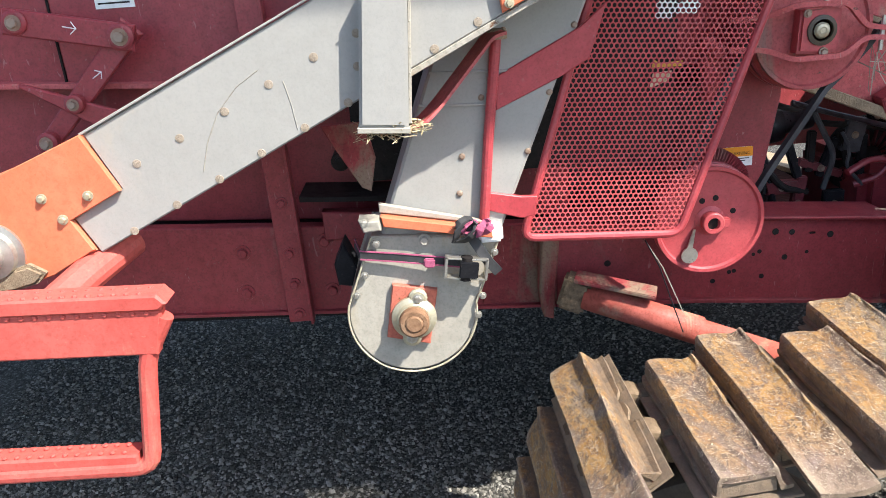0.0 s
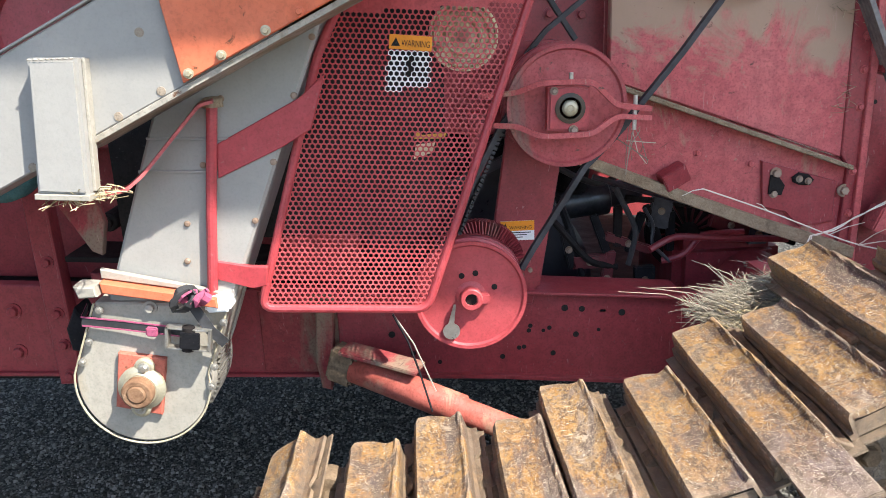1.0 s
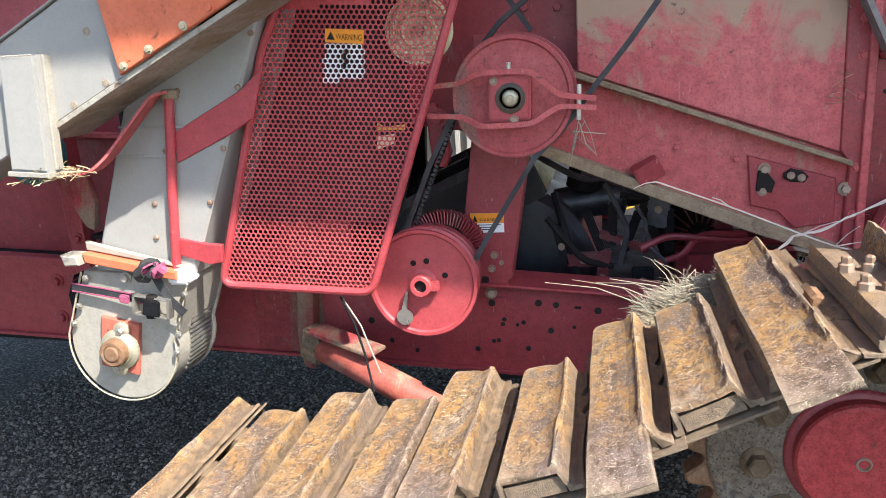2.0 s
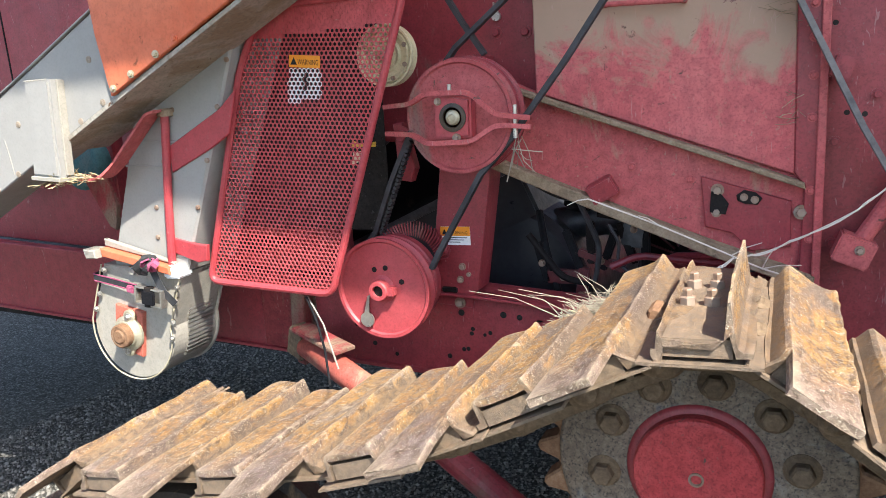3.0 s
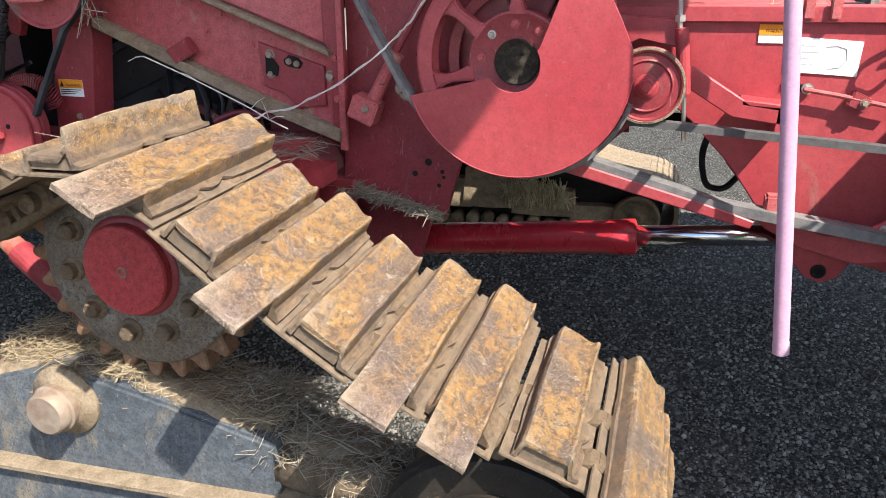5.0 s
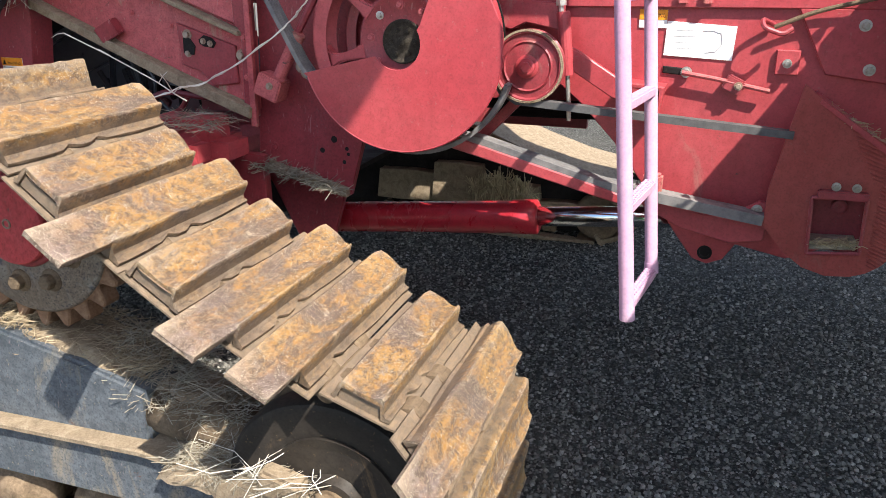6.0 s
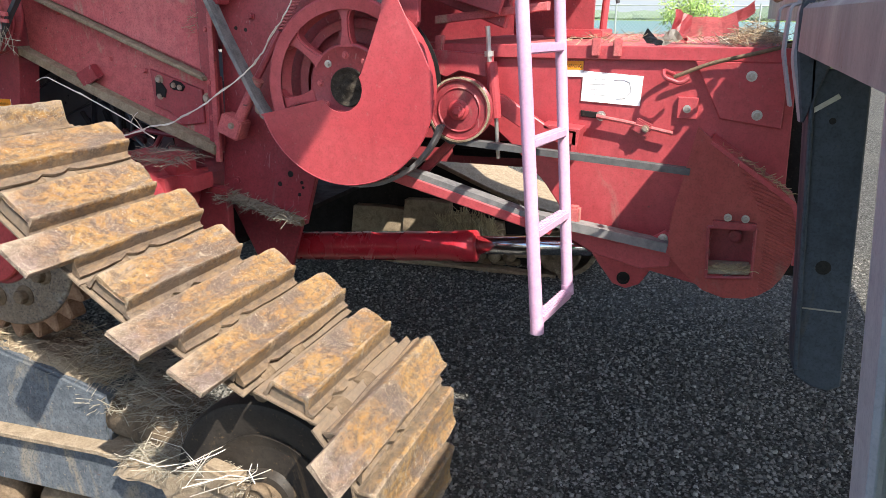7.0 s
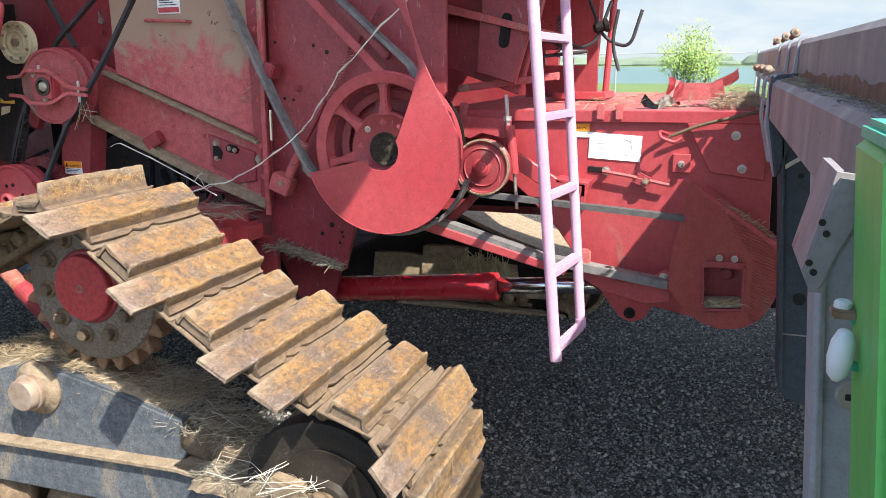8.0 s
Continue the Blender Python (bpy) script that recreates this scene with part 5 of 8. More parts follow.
    # Pale and yellow plates added to stand in for bright spots behind the guard.
    tag = cpart("grease_label", add_prism(bm_new(), [(0.825, 1.378), (0.87, 1.382), (0.862, 1.358), (0.818, 1.345)], 2.196, 2.198), CREAM, "pale plate and yellow strip added as bright spots behind the guard")
    cpart("label_edge", add_prism(bm_new(), [(0.822, 1.392), (0.826, 1.41), (0.842, 1.40), (0.895, 1.403), (0.893, 1.390)], 2.196, 2.198), HOOD_YELLOW, parent=tag)
    arm = cpart("tension_arm", add_prism(bm_new(), [(0.945, 1.445), (0.975, 1.45), (1.0, 1.33), (0.985, 1.295), (0.955, 1.30), (0.95, 1.36)], 2.2, 2.23, 0.004), RED)
    bolt(arm, 0.975, 2.195, 1.415, 0.016, RED)
    # Belts.
    cpart("long_belt", add_band(bm_new(), [(1.75, 2.01), (1.62, 1.836), (1.49, 1.662), (1.418, 1.565), (1.325, 1.452), (1.292, 1.408), (1.255, 1.368), (1.206, 1.32), (1.083, 1.126), (1.06, 1.085)], 2.132, 0.02, 0.012), RUBBER)
    cpart("cross_belt", add_band(bm_new(), [(1.085, 1.57), (1.13, 1.622), (1.223, 1.692), (1.36, 1.795), (1.58, 1.96)], 2.21, 0.02, 0.011), RUBBER)
    cpart("cross_belt", add_band(bm_new(), [(0.96, 1.99), (1.10, 1.76), (1.15, 1.675), (1.20, 1.60)], 2.22, 0.02, 0.011), RUBBER)
    belt = cpart("toothed_belt", add_band(bm_new(), [(0.86, 1.13), (0.90, 1.172), (0.957, 1.303), (1.017, 1.414), (1.04, 1.45)], 2.15, 0.022, 0.012), RUBBER)
    for k in range(24):
        t = k / 23
        cpart("cog", add_box(bm_new(), (-0.004, -0.01, -0.004), (0.004, 0.01, 0.004), pose(0.91 + 0.105 * t + 0.008, 2.15, 1.18 + 0.235 * t - 0.004, 0, -65, 0)), RUBBER, parent=belt)


build_pulleys()


# Darker red kept for fins and linkages inside the bay.
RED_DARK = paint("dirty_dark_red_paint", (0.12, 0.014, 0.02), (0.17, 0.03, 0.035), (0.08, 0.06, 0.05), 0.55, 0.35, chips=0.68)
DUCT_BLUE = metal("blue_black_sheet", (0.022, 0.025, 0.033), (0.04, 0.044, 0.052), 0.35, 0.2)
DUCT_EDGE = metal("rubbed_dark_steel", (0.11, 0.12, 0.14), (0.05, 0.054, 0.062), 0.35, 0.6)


def build_bay():
    """The dark bay behind the pulleys: ducts, fan housing, pipes and the bright far side."""
    # Floor and ducts are coloured near black to deepen the bay's shade.
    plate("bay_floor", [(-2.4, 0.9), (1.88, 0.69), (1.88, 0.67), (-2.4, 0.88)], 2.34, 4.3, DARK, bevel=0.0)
    plate("far_wall", [(-2.4, 2.3), (0.30, 2.3), (0.30, 0.75), (-2.4, 0.9)], 4.2, 4.25, RED, bevel=0.0)
    plate("far_wall_top", [(0.30, 2.3), (1.42, 2.3), (1.42, 1.25), (0.30, 1.25)], 4.2, 4.25, RED, bevel=0.0)
    plate("far_wall_foot", [(0.30, 1.03), (1.42, 1.03), (1.42, 0.68), (0.30, 0.75)], 4.2, 4.25, RED, bevel=0.0)
    plate("far_wall_front", [(1.62, 2.3), (2.6, 2.3), (2.6, 0.68), (1.62, 0.68)], 4.2, 4.25, RED, bevel=0.0)
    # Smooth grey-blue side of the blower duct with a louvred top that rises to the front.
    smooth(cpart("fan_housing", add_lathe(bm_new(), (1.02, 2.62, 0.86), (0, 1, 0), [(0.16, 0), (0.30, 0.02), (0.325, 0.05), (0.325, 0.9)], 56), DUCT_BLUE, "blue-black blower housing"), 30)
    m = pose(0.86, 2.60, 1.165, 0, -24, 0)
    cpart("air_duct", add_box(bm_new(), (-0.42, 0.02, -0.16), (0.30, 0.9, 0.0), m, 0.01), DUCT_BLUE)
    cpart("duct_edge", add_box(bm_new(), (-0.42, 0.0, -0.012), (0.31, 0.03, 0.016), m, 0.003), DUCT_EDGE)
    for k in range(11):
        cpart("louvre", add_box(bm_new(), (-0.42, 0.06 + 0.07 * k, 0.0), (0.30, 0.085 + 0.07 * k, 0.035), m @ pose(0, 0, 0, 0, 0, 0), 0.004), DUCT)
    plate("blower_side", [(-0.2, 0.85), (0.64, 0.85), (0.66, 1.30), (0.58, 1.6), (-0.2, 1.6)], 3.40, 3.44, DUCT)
    for x, y, z, ry in ((0.62, 2.5, 1.25, -30), (0.74, 2.5, 1.36, -38), (0.55, 2.52, 1.12, -20)):
        cpart("slat_bar", add_box(bm_new(), (-0.16, -0.006, -0.006), (0.16, 0.006, 0.006), pose(x, y, z, 0, ry, 0), 0.002), DUCT_EDGE)
    smooth(cpart("pump_body", add_lathe(bm_new(), (1.36, 2.78, 1.10), (1, 0.1, 0.12), [(0.03, -0.16), (0.05, -0.15), (0.055, 0.0), (0.06, 0.01), (0.06, 0.05), (0.04, 0.06), (0.04, 0.16)], 24), DUCT_EDGE), 35)
    smooth(cpart("filter_can", add_lathe(bm_new(), (1.30, 2.74, 1.19), (0.2, 0, 1), [(0.03, -0.06), (0.048, -0.05), (0.048, 0.04), (0.03, 0.05)], 22), DUCT), 35)
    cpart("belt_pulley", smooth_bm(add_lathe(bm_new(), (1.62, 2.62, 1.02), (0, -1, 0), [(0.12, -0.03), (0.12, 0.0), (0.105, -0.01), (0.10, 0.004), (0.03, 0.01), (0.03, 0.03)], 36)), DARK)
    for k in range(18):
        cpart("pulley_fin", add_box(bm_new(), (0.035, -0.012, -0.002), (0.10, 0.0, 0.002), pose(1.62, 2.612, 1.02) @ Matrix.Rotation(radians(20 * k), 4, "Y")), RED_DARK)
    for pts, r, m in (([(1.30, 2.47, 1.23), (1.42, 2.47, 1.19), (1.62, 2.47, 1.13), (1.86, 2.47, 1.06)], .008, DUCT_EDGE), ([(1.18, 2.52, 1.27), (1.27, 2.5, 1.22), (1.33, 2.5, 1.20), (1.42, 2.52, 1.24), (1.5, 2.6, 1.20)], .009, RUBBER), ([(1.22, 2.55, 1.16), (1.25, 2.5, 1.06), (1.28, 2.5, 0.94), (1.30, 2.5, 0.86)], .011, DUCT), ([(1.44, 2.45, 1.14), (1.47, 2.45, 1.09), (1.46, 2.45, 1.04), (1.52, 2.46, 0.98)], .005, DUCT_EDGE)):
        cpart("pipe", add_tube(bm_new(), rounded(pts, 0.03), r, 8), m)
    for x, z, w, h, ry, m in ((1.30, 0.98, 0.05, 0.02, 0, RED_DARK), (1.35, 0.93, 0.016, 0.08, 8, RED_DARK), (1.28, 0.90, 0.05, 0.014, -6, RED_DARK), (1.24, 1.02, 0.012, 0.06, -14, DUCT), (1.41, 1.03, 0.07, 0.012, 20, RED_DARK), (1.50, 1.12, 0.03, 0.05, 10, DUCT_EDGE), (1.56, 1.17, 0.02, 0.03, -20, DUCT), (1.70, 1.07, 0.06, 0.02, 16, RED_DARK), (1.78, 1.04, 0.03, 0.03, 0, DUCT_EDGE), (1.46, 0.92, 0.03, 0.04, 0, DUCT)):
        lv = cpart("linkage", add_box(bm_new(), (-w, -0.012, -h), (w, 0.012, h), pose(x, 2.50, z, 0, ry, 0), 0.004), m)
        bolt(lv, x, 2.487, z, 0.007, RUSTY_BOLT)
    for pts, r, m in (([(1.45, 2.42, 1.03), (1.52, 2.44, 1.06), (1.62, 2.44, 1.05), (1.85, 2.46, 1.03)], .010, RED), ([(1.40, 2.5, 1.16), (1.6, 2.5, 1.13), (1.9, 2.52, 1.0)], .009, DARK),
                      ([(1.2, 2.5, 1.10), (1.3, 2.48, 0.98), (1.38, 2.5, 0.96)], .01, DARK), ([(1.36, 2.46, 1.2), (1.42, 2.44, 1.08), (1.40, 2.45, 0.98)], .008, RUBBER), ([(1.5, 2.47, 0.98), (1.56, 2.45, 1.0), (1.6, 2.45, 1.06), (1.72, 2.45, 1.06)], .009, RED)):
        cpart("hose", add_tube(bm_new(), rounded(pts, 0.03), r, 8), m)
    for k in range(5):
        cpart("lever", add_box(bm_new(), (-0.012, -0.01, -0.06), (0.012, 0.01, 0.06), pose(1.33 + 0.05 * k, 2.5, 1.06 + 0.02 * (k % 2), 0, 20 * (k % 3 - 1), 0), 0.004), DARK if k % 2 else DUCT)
    cpart("gear_case", add_box(bm_new(), (1.55, 2.5, 0.78), (1.86, 2.9, 1.02), bevel=0.03), RED)


build_bay()




def build_shed():
    """Pale ribbed sheet wall that shows beyond the machine through its open bay."""
    shed = empty("ribbed_wall", (0.0, 7.0, 0.0), "pale ribbed sheet wall standing beyond the machine", "wall")
    part("sheet", at(shed, add_box(bm_new(), (-2.6, 7.0, 0.0), (1.6, 7.06, 1.15))), GALV, shed)
    rib = part("rib", add_box(bm_new(), (-0.02, -0.05, 0), (0.02, 0.0, 1.14), bevel=0.008), GALV, shed)
    rib.matrix_basis = pose(-2.5, 0, 0)
    for k in range(1, 41):
        again(rib, pose(-2.5 + 0.1 * k, 0, 0))
    hood = empty("yellow_hood", (1.35, 6.8, 0.0), "yellow sheet-metal machine hood standing beyond the bay", "hood")
    part("hood_shell", at(hood, add_box(bm_new(), (1.0, 6.62, 0.0), (1.7, 6.96, 0.95), bevel=0.03)), HOOD_YELLOW, hood)
    for k in range(4):
        part("hood_slat", at(hood, add_box(bm_new(), (1.04, 6.60, 0.52 + 0.09 * k), (1.66, 6.625, 0.56 + 0.09 * k), bevel=0.004)), DARK, hood)


build_shed()

# Unseen upper works above the view, added to shade the side: tank wall, tube.
def build_upper():
    plate("tank_side", [(-2.4, 2.26), (2.6, 2.26), (2.6, 3.4), (-2.4, 3.4)], 2.36, 4.2, RED, bevel=0.01)
    # Tube and brackets are added; size and end set the shadow's edge.
    cpart("unloading_tube", smooth_bm(add_tube(bm_new(), [(-1.8, 1.139, 3.66), (0.9, 1.139, 3.66), (3.78, 1.139, 3.66)], 0.33, 32)), RED)
    for x in (-0.8, 1.4, 3.1):
        cpart("tube_bracket", add_box(bm_new(), (x, 1.45, 3.35), (x + 0.06, 2.40, 3.42), bevel=0.006), RED)


build_upper()

# ---- rear step ----
step = empty("rear_step", (-0.5, 1.65, 0.8), "bright red tube step frame with punched treads", "step")


STEP_RED = paint("sunlit_orange_red_paint", (0.48, 0.075, 0.062), (0.53, 0.12, 0.098), (0.4, 0.2, 0.14), 0.62, 0.42, chips=0.68, grain=0.4)


def build_step():
    def sp(name, bm, m=STEP_RED):
        return part(name, at(step, bm), m, step)

    sp("upper_tread", add_prism(bm_new(), [(-1.0, 1.18), (-0.215, 1.148), (-0.20, 1.13), (-0.215, 1.118), (-1.0, 1.15)], 1.62, 1.675, 0.004))
    sp("apron", add_prism(bm_new(), [(-1.0, 1.15), (-0.212, 1.122), (-0.235, 1.03), (-1.02, 1.065)], 1.628, 1.655, 0.004))
    sp("side_tube", add_tube(bm_new(), rounded([(-0.215, 1.645, 1.10), (-0.262, 1.645, 1.02), (-0.29, 1.63, 0.80), (-1.05, 1.63, 0.825)], 0.03), 0.017, 12))
    sp("lower_tread", add_prism(bm_new(), [(-1.0, 0.862), (-0.31, 0.832), (-0.31, 0.808), (-1.0, 0.838)], 1.62, 1.665, 0.004))
    sp("support_tube", add_tube(bm_new(), [(-0.45, 1.665, 1.10), (-0.40, 1.78, 1.135), (-0.345, 1.90, 1.165)], 0.034, 16))
    stud = None
    for zz, row in ((1.168, 1.63), (1.166, 1.66), (0.85, 1.63), (0.85, 1.655)):
        for k in range(26):
            x = -0.235 - 0.022 * k - (0.011 if int(row * 100) % 2 else 0) - (0.09 if zz < 1 else 0)
            z = zz - 0.0408 * (x + 0.5) - 0.006
            if stud is None:
                stud = part("tread_stud", add_lathe(bm_new(), (0, 0, 0), (0, 0, 1), [(0.0055, -0.002), (0.0045, 0.001), (0.003, 0.0018)], 8), STEP_RED, step)
                stud.matrix_basis = Matrix.Translation(Vector((x, row, z)) - step.location)
            else:
                again(stud, Matrix.Translation(Vector((x, row, z)) - step.location))
    for k in range(14):
        x = -0.24 - 0.024 * k
        again(stud, Matrix.Translation(Vector((x, 1.627, 1.112 - 0.0408 * (x + 0.5) + 0.012)) - step.location) @ pose(0, 0, 0, 90))


build_step()

# Rear hydraulic cylinder that runs down behind the track.
BARREL_RED = paint("dusty_orange_red_paint", (0.36, 0.07, 0.05), (0.42, 0.13, 0.1), (0.3, 0.22, 0.15), 0.54, 0.5)


def build_rear_cylinder():
    cyl = empty("steering_cylinder", (0.65, 2.15, 0.8), "dusty red hydraulic cylinder below the side sill", "cylinder")
    d = Vector((1.0, -0.42, -0.28)).normalized()
    p = Vector((0.62, 2.16, 0.853))
    part("barrel", at(cyl, smooth_bm(add_lathe(bm_new(), p, d, [(0.036, 0.03), (0.036, 0.32), (0.03, 0.325), (0.03, 0.5)], 20))), BARREL_RED, cyl)
    part("end_clevis", at(cyl, add_box(bm_new(), (-0.03, -0.03, -0.045), (0.04, 0.03, 0.045), Matrix.Translation(p) @ pose(0, 0, 0, 0, 17, -20), 0.008)), CHAIN, cyl)
    part("cover_strip", at(cyl, add_box(bm_new(), (0.0, -0.04, 0.04), (0.2, 0.03, 0.05), Matrix.Translation(p) @ pose(0, 0, 0, 0, 10, -20), 0.002)), RED_MUDDY, cyl)
    part("lower_beam", at(cyl, add_rod(bm_new(), (1.066, 1.972, 0.728), (1.48, 1.88, 0.50), 0.036, 18)), RED, cyl)
    part("hanger_plate", at(cyl, add_prism(bm_new(), [(0.555, 0.985), (0.60, 0.975), (0.58, 0.752), (0.555, 0.76), (0.545, 0.83)], 2.22, 2.27, 0.004)), RED_MUDDY, cyl)


build_rear_cylinder()


# ---- crawler track ----
track = empty("crawler_track", (1.7, 1.6, 0.0), "rusty steel half-track with broad shoes, muddy chain and sprocket", "track")
TRACK_LINE = [(0.51, 0.80), (0.62, 0.866), (0.85, 0.893), (1.10, 0.935), (1.30, 0.995), (1.45, 1.062), (1.58, 1.130), (1.69, 1.182), (1.78, 1.200), (1.88, 1.172), (1.98, 1.105),
              (2.145, 0.982), (2.274, 0.892), (2.40, 0.820), (2.52, 0.752), (2.65, 0.704), (2.735, 0.674), (2.80, 0.628), (2.846, 0.545), (2.866, 0.42), (2.86, 0.28), (2.80, 0.14), (2.68, 0.05), (2.5, 0.03), (0.85, 0.03), (0.65, 0.055), (0.51, 0.15), (0.43, 0.30), (0.415, 0.48), (0.445, 0.66)]


def dense(points, n=12):
    out, m = [], len(points)
    P = [Vector(p) for p in points]
    for i in range(m):
        a, b, c, d = P[i - 1], P[i], P[(i + 1) % m], P[(i + 2) % m]
        for k in range(n):
            t = k / n
            out.append(0.5 * ((2 * b) + (c - a) * t + (2 * a - 5 * b + 4 * c - d) * t * t + (3 * b - a - 3 * c + d) * t ** 3))
    return out


def tpart(name, bm, material, label="", parent=None):
    return part(name, at(parent or track, bm), material, parent or track, label)


def shoe_bm(y0, y1, g0, seed, tall=False, bent=0.0):
    """One track shoe: a raised worn cap on a flanged base. Local x runs along the travel, z outwards, y across."""
    rnd = random.Random(seed)
    bm = bm_new()
    # (x, z on the raised cap, z on the plain outer flap): a bent sheet, hollow below.
    prof = [(-0.063, -0.040, -0.006), (-0.063, -0.031, -0.002), (-0.055, -0.030, 0.0), (-0.052, -0.004, 0.002), (-0.047, 0.003, 0.004), (-0.03, 0.002, 0.003), (-0.005, -0.001, 0.001), (0.018, 0.0, 0.002), (0.031, 0.004, 0.004),
            (0.036, 0.010, 0.004), (0.040, 0.0105, 0.004), (0.043, 0.004, 0.002), (0.049, -0.026, -0.002), (0.056, -0.031, -0.004), (0.069, -0.031, -0.006), (0.069, -0.038, -0.009),
            (0.047, -0.039, -0.009), (0.038, -0.008, -0.008), (0.018, -0.010, -0.008), (-0.03, -0.010, -0.008), (-0.044, -0.008, -0.008), (-0.049, -0.040, -0.008)]
    if tall:
        prof = [(x, z - 0.018 if -0.05 < x < 0.033 else (z + 0.028 if z > 0.008 else z), w) for x, z, w in prof]
    flap = g0 - y0 > 0.02
    ys = [y0, (y0 + g0) / 2, g0 - 0.004, g0 + 0.004] if flap else [y0]
    n = 18
    ys += [ys[-1] + (y1 - ys[-1]) * (i + 1) / n for i in range(n)]
    wave = [rnd.uniform(0, 6.3) for _ in range(4)]
    rows = []
    for i, y in enumerate(ys):
        inner = not flap or y >= g0 + 0.003
        left = len(ys) - 1 - i
        bow = 0.0016 * math.sin(9 * y + wave[0]) + 0.0008 * math.sin(31 * y + wave[1])
        row = []
        for x, zi, zo in prof:
            z = zi if inner else zo - (bent, bent * 0.3, 0.0, 0.0)[min(i, 3)] * (1.0 + 0.5 * math.sin(40 * x + wave[1]))
            if not inner:
                x = min(max(x, -0.047), 0.041)
            if left == 0 and tall and z > 0.02:
                z = 0.02
            # Chewed edges: the crest, the rear brow and the flange ends wander.
            if zi > 0.008 and inner:
                z -= rnd.uniform(0, 0.004)
            if abs(x) > 0.06:
                x -= math.copysign(0.002 + 0.002 * math.sin(23 * y + wave[2]) + (0.012 if inner and x > 0 and (abs(y + 0.01) < 0.013 or abs(y - 0.06) < 0.013) else 0.0), x)
            elif z > -0.02:
                x += 0.0012 * math.sin(17 * y + wave[3] + 60 * x)
            drop = 0.010 * max(0.0, x / 0.05) + 0.004 if left == 0 and not tall else 0.0
            row.append(bm.verts.new((x * (1.0 if left else 0.93) + rnd.uniform(-.0005, .0005), y + rnd.uniform(-.001, .001) - (0.02 * max(0.0, x / 0.05) if left == 0 else 0.0), z + rnd.uniform(-.0004, .0004) + bow * (1 if zi > -0.02 else 0) - drop)))
        rows.append(row)
    m = len(prof)
    for p, q in zip(rows, rows[1:]):
        for k in range(m):
            bm.faces.new((p[k], q[k], q[(k + 1) % m], p[(k + 1) % m]))
    bm.faces.new(rows[0])
    bm.faces.new(rows[-1][::-1])
    # Base sheet that closes the hollow, a finger proud of the cap's end.
    low = -0.046 - 0.006 * (seed % 2)
    add_box(bm, (-0.080, (g0 if flap else y0) - 0.006, low), (0.080, y1 - 0.02, low + 0.0045))
    add_box(bm, (-0.046, (g0 if flap else y0) + 0.005, -0.0412), (0.042, y1 - 0.03, -0.015))
    bmesh.ops.recalc_face_normals(bm, faces=bm.faces)
    return bm


